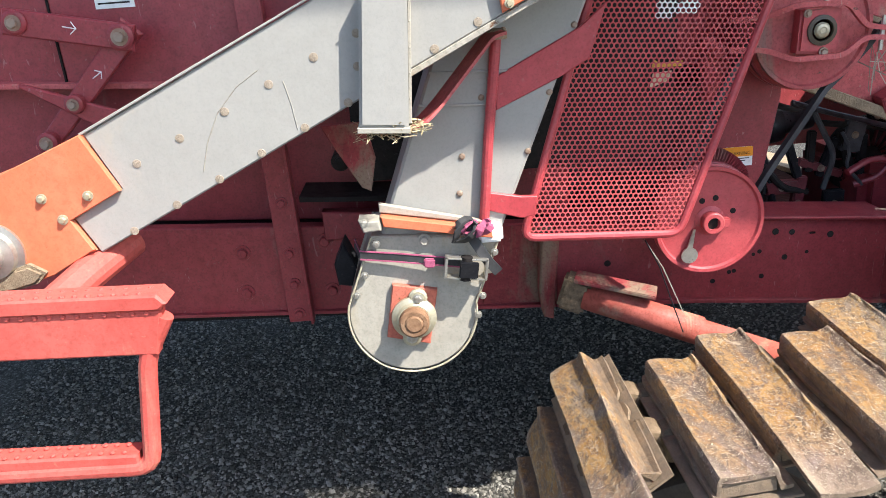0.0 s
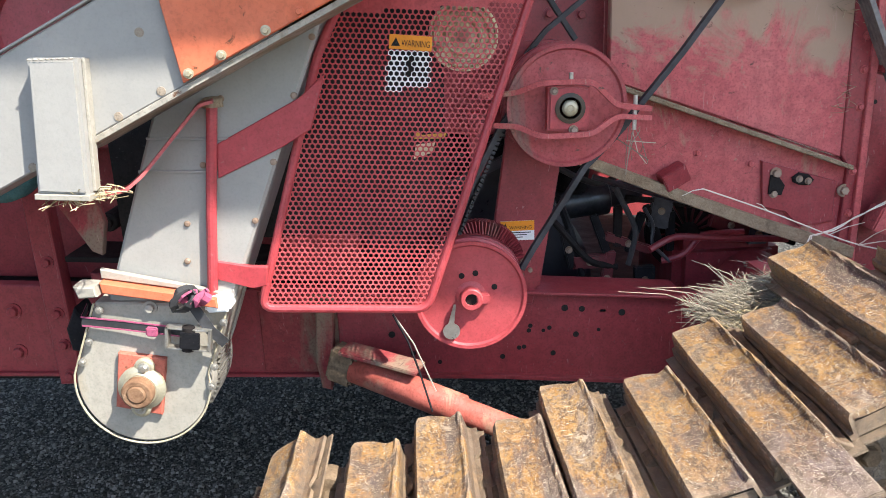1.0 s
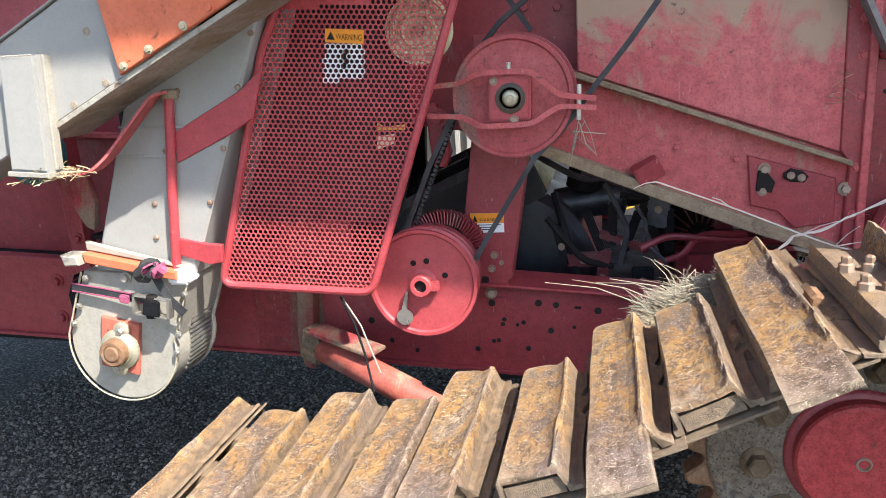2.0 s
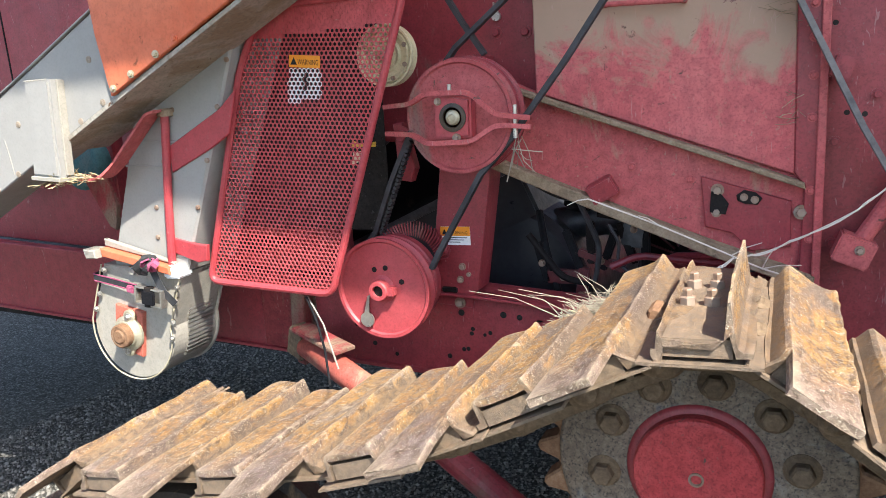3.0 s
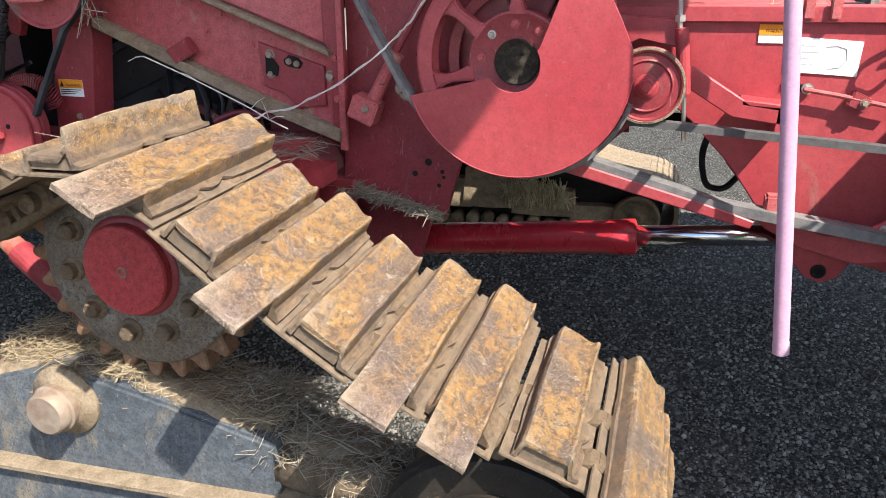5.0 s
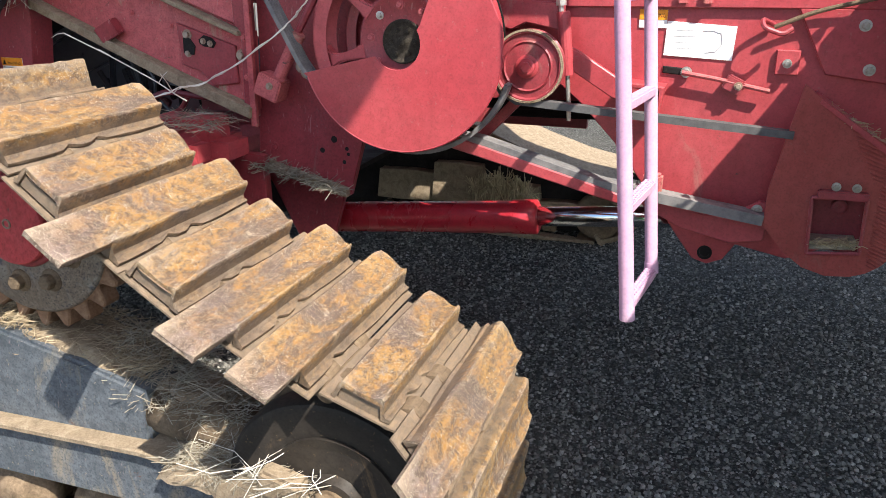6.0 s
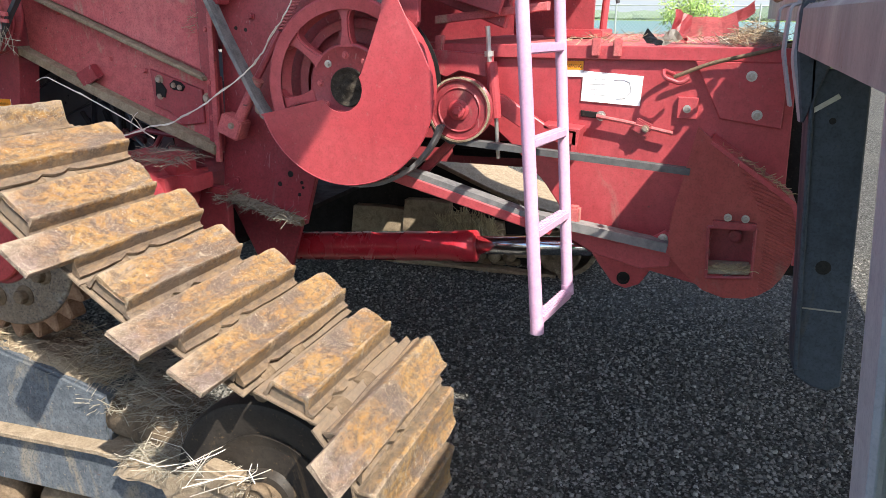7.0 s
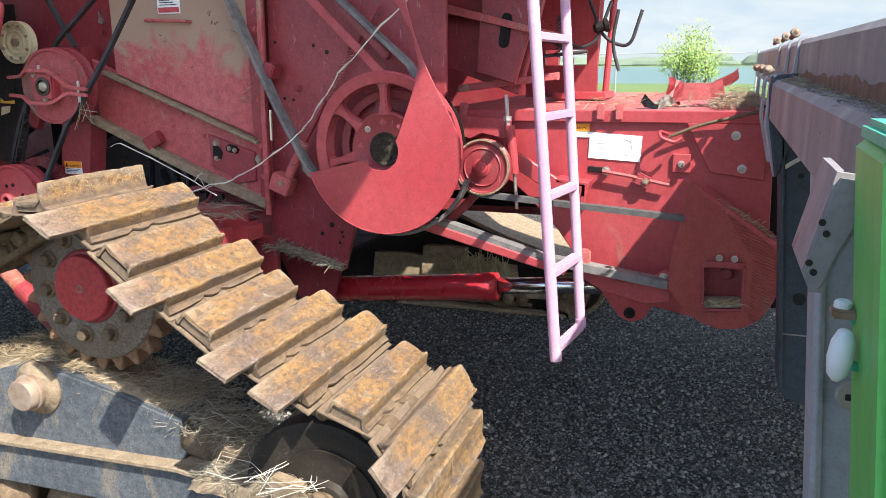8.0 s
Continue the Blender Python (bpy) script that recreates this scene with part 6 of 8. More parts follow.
def build_track():
    line = dense(TRACK_LINE)
    acc = [0.0]
    for a, b in zip(line, line[1:] + line[:1]):
        acc.append(acc[-1] + (b - a).length)
    total = acc[-1]

    def on_line(s):
        s %= total
        lo = max(i for i in range(len(acc) - 1) if acc[i] <= s)
        t = (s - acc[lo]) / (acc[lo + 1] - acc[lo])
        a, b = line[lo], line[(lo + 1) % len(line)]
        return a + (b - a) * t

    count = round(total / 0.149)
    pitch = total / count
    # The shoe that lies on the crest of the sprocket's front.
    s_a = min(range(len(line)), key=lambda i: (line[i] - Vector((1.925, 1.147))).length)
    s_a = acc[s_a]
    # Shoes whose places are known, between which the rest are spaced evenly.
    known = [(-10, (0.548, 0.815)), (-9, (0.735, 0.88)), (-8, (0.85, 0.893)), (-7, (0.99, 0.916)), (-6, (1.108, 0.938)), (-5, (1.248, 0.978)), (-4, (1.375, 1.026)), (-3, (1.492, 1.083)), (-2, (1.615, 1.148)), (0, (1.922, 1.147)), (1, (2.042, 1.056)), (2, (2.147, 0.98)), (3, (2.263, 0.90)), (4, (2.381, 0.831)), (5, (2.498, 0.764)), (6, (2.650, 0.704)), (7, (2.808, 0.62))]
    stations = [(i, acc[min(range(len(line)), key=lambda k: (line[k] - Vector(p)).length)]) for i, p in known]

    def station(i):
        if i <= stations[0][0]:
            return stations[0][1] + (i - stations[0][0]) * pitch
        for (i0, s0), (i1, s1) in zip(stations, stations[1:]):
            if i <= i1:
                return s0 + (s1 - s0) * (i - i0) / (i1 - i0)
        rest = count - (stations[-1][0] - stations[0][0])
        return stations[-1][1] + (i - stations[-1][0]) * (total - stations[-1][1] + stations[0][1]) / rest

    kinds = {0: "L", 1: "S", 2: "L", 3: "S", 4: "L", 5: "L", 6: "S", 7: "L", 8: "S", 9: "L", -1: "S", -2: "L", -3: "S", -4: "L", -5: "S", -6: "L", -7: "S", -8: "L", -9: "S", -10: "L", -11: "S"}
    extent = {"L": (1.295, 1.86), "S": (1.415, 1.83), 0: (1.297, 1.90), 1: (1.415, 1.84), 2: (1.30, 1.89), 3: (1.43, 1.88), 4: (1.318, 1.945), 5: (1.34, 2.0), 6: (1.482, 1.94), 7: (1.318, 1.97), 8: (1.44, 1.95), 9: (1.33, 1.92),
              -2: (1.29, 1.985), -3: (1.41, 1.82), -4: (1.268, 1.885), -5: (1.365, 1.775), -6: (1.28, 1.84), -7: (1.35, 1.74), -8: (1.285, 1.80), -9: (1.345, 1.735), -10: (1.29, 1.85)}
    meshes = {}
    for i in range(-12, count - 12):
        kind = kinds.get(i, "LS"[i % 2])
        mid_s = station(i)
        lo = (station(i - 1) + mid_s) / 2
        a, b = on_line(mid_s - pitch / 2), on_line(mid_s + pitch / 2)
        c = on_line(mid_s)
        d = (b - a).normalized()
        key = i if i in extent or i == -1 else (kind, i % 4)
        if key not in meshes:
            y0, y1 = (v - 1.6 for v in extent.get(i, extent[kind]))
            plain = kind == "S" or i == 6
            sh = tpart("track_shoe", bm_shift(shoe_bm(y0, y1, y0 + 0.004 if plain else y0 + 0.125, i + 40, i == -1, 0.009 if i <= -4 else 0.0)), SHOE)
            meshes[key] = sh
        else:
            sh = new("track_shoe", meshes[key].data)
            sh.parent = track
        ang = math.degrees(math.atan2(d.y, d.x))
        sh.matrix_basis = pose(c.x - track.location.x, 0.0, c.y, 0, -ang + random.uniform(-1.5, 1.5), 0)
        # Chain links under the shoe.
        nrm = Vector((-d.y, d.x))
        for side in (1.565, 1.70):
            m = pose(c.x - nrm.x * 0.075 - track.location.x, side - track.location.y, c.y - nrm.y * 0.075, 0, -ang, 0)
            if "link" not in meshes:
                bm = bm_new()
                add_prism(bm, [(-0.078, 0.012), (-0.074, 0.034), (0.074, 0.034), (0.078, 0.012)], -0.018, 0.018, 0.003)
                add_prism(bm, [(-0.07, -0.014), (0.07, -0.014), (0.058, -0.034), (-0.058, -0.034)], -0.018, 0.018, 0.003)
                add_box(bm, (-0.007, -0.018, -0.016), (0.007, 0.018, 0.014))
                for xx in (-0.06, 0.06):
                    add_lathe(bm, (xx, 0.02, 0), (0, -1, 0), [(0.036, 0), (0.036, 0.036), (0.031, 0.044), (0.024, 0.045)], 18)
                meshes["link"] = tpart("chain_link", bm_shift(bm), CHAIN)
                meshes["link"].matrix_basis = m
                bm = bm_new()
                add_lathe(bm, (0, -0.026, 0), (0, 1, 0), [(0.012, -0.012), (0.021, -0.006), (0.021, 0.195), (0.014, 0.199)], 16)
                meshes["pin"] = tpart("chain_pin", bm_shift(bm), CHAIN)
            else:
                again(meshes["link"], m, track)
            if side < 1.6:
                e = on_line(lo)
                pm = pose(e.x - nrm.x * 0.075 - track.location.x, side - track.location.y - 0.012, e.y - nrm.y * 0.075)
                if i == -12:
                    meshes["pin"].matrix_basis = pm
                else:
                    again(meshes["pin"], pm, track)
        # Shoe bolts.
        if i == -1:
            for dx in (-0.03, 0.005):
                for dy in (-0.05, 0.05):
                    p = c + d * dx - nrm * 0.012
                    o = new("shoe_bolt", nut_mesh())
                    o.parent = track
                    o.matrix_basis = pose(p.x - track.location.x, 0.03 + dy, p.y, 0, -ang, 0)
    # Drive sprocket.
    cx, cz, y = 1.752, 0.904, 1.615
    bm = bm_new()
    n = 24
    outer = []
    for k in range(n):
        a = 2 * math.pi * k / n
        w = 2 * math.pi / n
        for f, r in ((-0.5, 0.232), (-0.36, 0.236), (-0.24, 0.252), (-0.13, 0.267), (0.0, 0.271), (0.13, 0.267), (0.24, 0.252), (0.36, 0.236)):
            outer.append((cx + r * math.cos(a + f * w), cz + r * math.sin(a + f * w)))
    add_prism(bm, outer, y, y + 0.045, 0.004)
    sp = tpart("sprocket_ring", bm, TOOTH, "rusty toothed sprocket ring")
    tpart("sprocket_web", smooth_bm(add_lathe(bm_new(), (cx, y + 0.02, cz), (0, -1, 0), [(0.229, -0.02), (0.229, 0.024), (0.222, 0.028), (0.19, 0.031), (0.186, 0.036), (0.12, 0.036)], 56)), SPROCKET, "muddy sprocket web")
    flange = tpart("hub_flange", smooth_bm(add_lathe(bm_new(), (cx, y - 0.010, cz), (0, -1, 0), [(0.112, 0), (0.112, 0.008), (0.104, 0.012)], 48)), RED)
    cap = tpart("hub_cap", add_lathe(bm_new(), (cx, y - 0.014, cz), (0, -1, 0), [(0.099, 0), (0.099, 0.026), (0.096, 0.031), (0.090, 0.033), (0.084, 0.033)], 56), HUB_RED, "chipped red hub cap")
    smooth(cap, 30)
    tpart("centre_plug", add_lathe(bm_new(), (cx, y - 0.0465, cz), (0, -1, 0), [(0.012, 0), (0.012, 0.003), (0.009, 0.004), (0.007, -0.002)], 14), RUSTY_BOLT, parent=cap)
    for k in range(10):
        a = radians(8 + 36 * k)
        x, z = cx + 0.152 * math.cos(a), cz + 0.152 * math.sin(a)
        b1 = tpart("bolt_washer", add_lathe(bm_new(), (x, y - 0.012, z), (0, -1, 0), [(0.028, 0), (0.028, 0.006), (0.024, 0.010)], 18), CHAIN)
        tpart("hub_bolt", add_lathe(bm_new(), (x, y - 0.018, z), (0, -1, 0), [(0.0185, 0), (0.0185, 0.020), (0.015, 0.0235)], 6), CHAIN, parent=b1)
    tpart("final_drive", add_lathe(bm_new(), (cx, y + 0.05, cz), (0, 1, 0), [(0.16, 0), (0.16, 0.2), (0.1, 0.3), (0.1, 0.8)], 32), RED)
    # Front and rear idlers and the bottom rollers.
    for (x, z), r, nm, mats in (((2.545, 0.385), 0.25, "front_idler", (WHEEL_DARK, WHEEL_DARK)), ((0.74, 0.45), 0.30, "rear_idler", (WHEEL_DARK, WHEEL_YELLOW))):
        w = smooth(tpart(nm, add_lathe(bm_new(), (x, 1.52, z), (0, 1, 0), [(r * 0.62, 0.02), (r * 0.9, 0.0), (r * 0.97, 0.004), (r, 0.02), (r, 0.06), (r * 0.93, 0.075), (r * 0.93, 0.145), (r, 0.16), (r, 0.21), (r * 0.9, 0.22)], 56), mats[0], "scuffed idler wheel"), 35)
        smooth(tpart("idler_face", add_lathe(bm_new(), (x, 1.53, z), (0, -1, 0), [(r * 0.64, -0.03), (r * 0.64, 0.0), (r * 0.5, -0.012), (r * 0.3, -0.014), (r * 0.26, 0.01), (r * 0.2, 0.012)], 48), mats[1], "", w), 35)
        tpart("idler_cap", add_lathe(bm_new(), (x, 1.52, z), (0, -1, 0), [(0.05, 0), (0.05, 0.02), (0.035, 0.026)], 20), CHAIN, parent=w)
    for x in (1.05, 1.32, 1.60, 1.88, 2.15):
        tpart("bottom_roller", smooth_bm(add_lathe(bm_new(), (x, 1.57, 0.15), (0, 1, 0), [(0.03, -0.03), (0.05, -0.025), (0.055, 0), (0.10, 0.005), (0.105, 0.05), (0.085, 0.06), (0.085, 0.18), (0.105, 0.19), (0.105, 0.24)], 28)), CHAIN)


def bm_shift(bm):
    """Keeps a part's own origin, since at() takes the empty's place away."""
    bmesh.ops.translate(bm, vec=track.location, verts=bm.verts)
    return bm


NUT = []


def nut_mesh():
    if not NUT:
        bm = add_lathe(bm_new(), (0, 0, -0.004), (0, 0, 1), [(0.0125, 0), (0.0125, 0.013), (0.008, 0.015), (0.008, 0.024), (0.006, 0.026)], 6)
        me = bpy.data.meshes.new("shoe_bolt")
        bm.to_mesh(me)
        bm.free()
        me.materials.append(RUSTY_BOLT)
        NUT.append(me)
    return NUT[0]


build_track()


def build_track_frame():
    # Upper beam with the pivot, lower beam, recoil tube and roller guards.
    tpart("upper_beam", add_prism(bm_new(), [(1.22, 0.54), (1.36, 0.60), (1.48, 0.636), (1.60, 0.638), (1.82, 0.595), (2.06, 0.540), (2.06, 0.405), (1.22, 0.36)], 1.57, 1.73, 0.008, 2), TRACK_FRAME)
    tpart("beam_flange", add_prism(bm_new(), [(1.0, 0.372), (2.06, 0.412), (2.34, 0.385), (2.34, 0.372), (2.06, 0.396), (1.0, 0.356)], 1.525, 1.78, 0.003), MUD)
    tpart("lower_beam", add_prism(bm_new(), [(0.95, 0.356), (2.06, 0.398), (2.34, 0.37), (2.32, 0.25), (0.95, 0.22)], 1.545, 1.76, 0.006, 2), TRACK_FRAME)
    nut = tpart("pivot_boss", smooth_bm(add_lathe(bm_new(), (1.54, 1.572, 0.567), (0, -1, 0), [(0.088, 0), (0.084, 0.012), (0.06, 0.018), (0.056, 0.03)], 36)), MUD)
    smooth(tpart("pivot_nut", add_lathe(bm_new(), (1.54, 1.548, 0.567), (0, -1, 0), [(0.056, 0), (0.057, 0.02), (0.052, 0.024), (0.050, 0.045), (0.045, 0.050), (0.012, 0.051)], 32), RUSTY_BOLT, "rusty pivot pin", nut), 40)
    tpart("recoil_tube", smooth_bm(add_rod(bm_new(), (2.0, 1.635, 0.475), (2.44, 1.635, 0.415), 0.062, 24)), CHAIN)
    tpart("yoke", add_prism(bm_new(), [(2.24, 0.405), (2.53, 0.425), (2.60, 0.40), (2.58, 0.33), (2.3, 0.30)], 1.50, 1.55, 0.006), MUD)
    tpart("yoke_pin", smooth_bm(add_lathe(bm_new(), (2.545, 1.50, 0.415), (0, -1, 0), [(0.032, 0), (0.032, 0.016), (0.026, 0.022), (0.02, 0.016), (0.012, 0.016)], 22)), CHAIN)
    tpart("yoke_cap", add_box(bm_new(), (-0.05, 0, -0.03), (0.05, 0.05, 0.03), pose(2.44, 1.49, 0.425, 0, 12, 0), 0.008), MUD)
    tpart("rear_beam", add_prism(bm_new(), [(0.75, 0.49), (1.24, 0.50), (1.24, 0.36), (0.75, 0.38)], 1.60, 1.70, 0.006), TRACK_FRAME)


build_track_frame()

# ---- front works: flywheel, cover, belts ----
GREASE_MUD = crust("grease_and_chaff", (0.02, 0.016, 0.012), (0.05, 0.04, 0.03), (0.11, 0.09, 0.065), 60, 0.7, 1.0)


def build_flywheel():
    cx, cz, y = 2.421, 1.257, 2.245
    fw = cpart("flywheel_rim", add_lathe(bm_new(), (cx, y, cz), (0, 1, 0), [(0.215, 0.0), (0.248, -0.004), (0.254, 0.0), (0.254, 0.06), (0.245, 0.065), (0.235, 0.04), (0.215, 0.06)], 64, cap=False), RED_BRIGHT, "spoked red drive wheel")
    smooth(fw, 30)
    cpart("wheel_hub", smooth_bm(add_lathe(bm_new(), (cx, y + 0.02, cz), (0, -1, 0), [(0.124, -0.05), (0.124, 0.004), (0.118, 0.01), (0.114, 0.006), (0.05, 0.006)], 48)), RED, parent=fw)
    for k in range(9):
        a = radians(k * 40 + 15)
        bolt(fw, cx + 0.09 * math.cos(a), y + 0.013, cz + 0.09 * math.sin(a), 0.0072, RED_DUSTY if k % 3 else ZINC)
    cpart("greasy_hub", smooth_bm(add_lathe(bm_new(), (cx, y + 0.02, cz), (0, -1, 0), [(0.056, 0), (0.056, 0.012), (0.053, 0.015), (0.05, 0.011), (0.014, 0.0105), (0.012, 0.014), (0.006, 0.014)], 32)), GREASE_MUD, "greasy black hub", fw)
    for k in range(6):
        bolt(fw, cx + 0.033 * math.cos(k * 1.047), y + 0.008, cz + 0.033 * math.sin(k * 1.047), 0.005, GREASE_MUD)
    for k in range(7):
        a = radians(92 + k * 51.4)
        m = pose(cx, y + 0.03, cz) @ Matrix.Rotation(-a, 4, "Y")
        half = [(0.108, 0.030), (0.122, 0.020), (0.14, 0.0145), (0.165, 0.012), (0.19, 0.0125), (0.205, 0.017), (0.215, 0.026), (0.222, 0.042)]
        bm = add_prism(bm_new(), half + [(r, -w) for r, w in reversed(half)], -0.02, 0.015, 0.005, 2)
        bmesh.ops.transform(bm, matrix=m, verts=bm.verts)
        smooth(cpart("spoke", bm, RED_BRIGHT, parent=fw), 40)
    inner = smooth(cpart("inner_sheave", add_lathe(bm_new(), (cx, y + 0.075, cz), (0, 1, 0), [(0.165, 0.0), (0.19, -0.004), (0.195, 0.0), (0.195, 0.045), (0.165, 0.05)], 56, cap=False), RED), 30)
    for k in range(8):
        a = radians(20 + k * 45)
        cpart("inner_spoke", add_box(bm_new(), (0.08, 0, -0.01), (0.17, 0.03, 0.01), pose(cx, y + 0.08, cz) @ Matrix.Rotation(-a, 4, "Y"), 0.004), RED, parent=inner)
    cpart("wheel_disc", add_lathe(bm_new(), (cx, y + 0.12, cz), (0, -1, 0), [(0.10, -0.02), (0.10, 0.04)], 32), RED, parent=inner)
    # Near-black disc added behind the spokes in place of deep shade.
    cpart("back_guard", add_lathe(bm_new(), (cx, y + 0.145, cz), (0, -1, 0), [(0.235, -0.004), (0.235, 0.0)], 48), DARK, parent=inner)
    arc_way = [(cx + 0.014 + 0.276 * math.cos(radians(a)), cz - 0.012 + 0.276 * math.sin(radians(a))) for a in range(222, 346, 4)]
    for dy in (0.0, 0.014, 0.028):
        cpart("wheel_belt", add_band(bm_new(), arc_way, y + 0.02 + dy, 0.012, 0.012), BELT_GREY)
    # Sheet cover over the lower and front part of the wheel.
    pts = [(2.155, 1.172)]
    pts += [(cx + 0.005 + 0.275 * math.cos(radians(a)), cz + 0.275 * math.sin(radians(a))) for a in range(200, 361, 8)]
    pts += [(2.698, 1.30), (2.668, 1.366), (2.621, 1.453), (2.578, 1.54), (2.547, 1.626), (2.523, 1.711), (2.49, 1.80), (2.45, 1.80), (2.481, 1.729), (2.522, 1.66), (2.546, 1.609), (2.562, 1.531), (2.538, 1.44), (2.506, 1.354), (2.485, 1.30)]
    pts += [(cx + 0.066 * math.cos(radians(a)), cz + 0.066 * math.sin(radians(a))) for a in range(30, -141, -10)]
    pts += [(2.365, 1.224)]
    cv = cpart("wheel_cover", add_prism(bm_new(), pts, 2.205, 2.2085, 0.001), RED_BRIGHT, "flat bright red sheet cover")
    cpart("cover_lip", add_tube(bm_new(), [(cx + 0.005 + 0.276 * math.cos(radians(a)), 2.207, cz + 0.276 * math.sin(radians(a))) for a in range(200, 362, 6)], 0.003, 6), RED_BRIGHT, parent=cv)
    # Small front pulley with belt down to the header.
    sp = smooth(cpart("small_pulley", add_sheave(bm_new(), (2.729, 2.345, 1.197), 0.092, 0.03, 0.012, 0.02), RED, "small red idler pulley with muddy rim"), 30)
    for r, d in ((0.03, 0.008), (0.022, 0.02), (0.014, 0.028)):
        cpart("stepped_hub", add_lathe(bm_new(), (2.729, 2.345, 1.197), (0, -1, 0), [(r, -0.01), (r, d), (r * 0.8, d + 0.002)], 20 if r > .02 else 6), RED_BRIGHT, parent=sp)
    cpart("mud_rim", add_lathe(bm_new(), (2.729, 2.343, 1.197), (0, -1, 0), [(0.086, 0), (0.088, 0.006), (0.0935, 0.005), (0.0935, -0.004)], 48, cap=False), MUD, parent=sp)
    cpart("rim_ring", add_lathe(bm_new(), (2.729, 2.343, 1.197), (0, -1, 0), [(0.058, 0), (0.062, 0.003), (0.066, 0)], 32, cap=False), RED, parent=sp)
    cpart("drive_belt", add_band(bm_new(), [(2.62, 1.215), (2.66, 1.13), (2.70, 1.106), (3.38, 1.062)], 2.36, 0.03, 0.018), BELT_DARK)
    cpart("lower_belt", add_band(bm_new(), [(2.50, 1.0), (2.60, 0.99), (2.93, 0.90), (3.34, 0.845)], 2.37, 0.05, 0.026), BELT_GREY)
    # Wide belts that come down past the wheel from above.
    for dy in (0.0, 0.013, 0.026, 0.039):
        cpart("drive_belt", add_band(bm_new(), [(1.755, 1.95), (1.846, 1.755), (2.017, 1.39), (2.12, 1.20), (2.17, 1.13)], 2.242 + dy, 0.011, 0.012), BELT_GREY)
        cpart("upper_belt", add_band(bm_new(), [(2.10, 1.87), (2.252, 1.743), (2.50, 1.53), (2.536, 1.469), (2.60, 1.40)], 2.268 + dy, 0.011, 0.013), BELT_GREY)
    cpart("belt_finger", add_box(bm_new(), (-0.014, -0.004, -0.22), (0.014, 0.004, 0.22), pose(2.261, 2.25, 1.65, 0, -46, 0), 0.002), RED_BRIGHT)
    cpart("belt_finger", add_box(bm_new(), (-0.014, -0.015, -0.17), (0.014, 0.015, 0.17), pose(2.30, 2.30, 1.67, 0, -46, 0), 0.004), RED)
    arm = cpart("idler_arm", add_rod(bm_new(), (2.02, 2.29, 1.13), (2.10, 2.29, 1.265), 0.019, 14), RED_DUSTY)
    cpart("idler_block", add_box(bm_new(), (-0.038, -0.03, -0.032), (0.038, 0.03, 0.032), pose(2.01, 2.28, 1.12, 0, 22, 0), 0.004), RED_DUSTY)
    bolt(arm, 2.02, 2.248, 1.125, 0.007, RUSTY_BOLT)
    for x, z in ((2.115, 1.18), (2.13, 1.165)):
        bolt(arm, x, 2.265, z, 0.011, RUSTY_BOLT)
    # Coil spring.
    pts = []
    for k in range(150):
        t = k / 149
        a = t * 2 * math.pi * 18
        p = Vector((2.169, 2.32, 1.409)).lerp(Vector((2.284, 2.32, 1.579)), t)
        pts.append(p + Vector((math.cos(a) * 0.011, math.sin(a) * 0.011, 0)))
    cpart("coil_spring", add_tube(bm_new(), pts, 0.0025, 5), RED_DUSTY)
    cpart("spring_rod", add_rod(bm_new(), (2.284, 2.32, 1.579), (2.38, 2.32, 1.72), 0.008, 8), RED)
    cpart("spring_rod", add_rod(bm_new(), (2.08, 2.30, 1.25), (2.169, 2.32, 1.409), 0.011, 8), RED)


build_flywheel()

# ---- feeder house ----
feeder = empty("feeder_house", (3.1, 2.9, 0.7), "bright red feeder house with bolted side and straw-littered top", "feeder")


def fpart(name, bm, material, label="", parent=None):
    return part(name, at(parent or feeder, bm), material, parent or feeder, label)


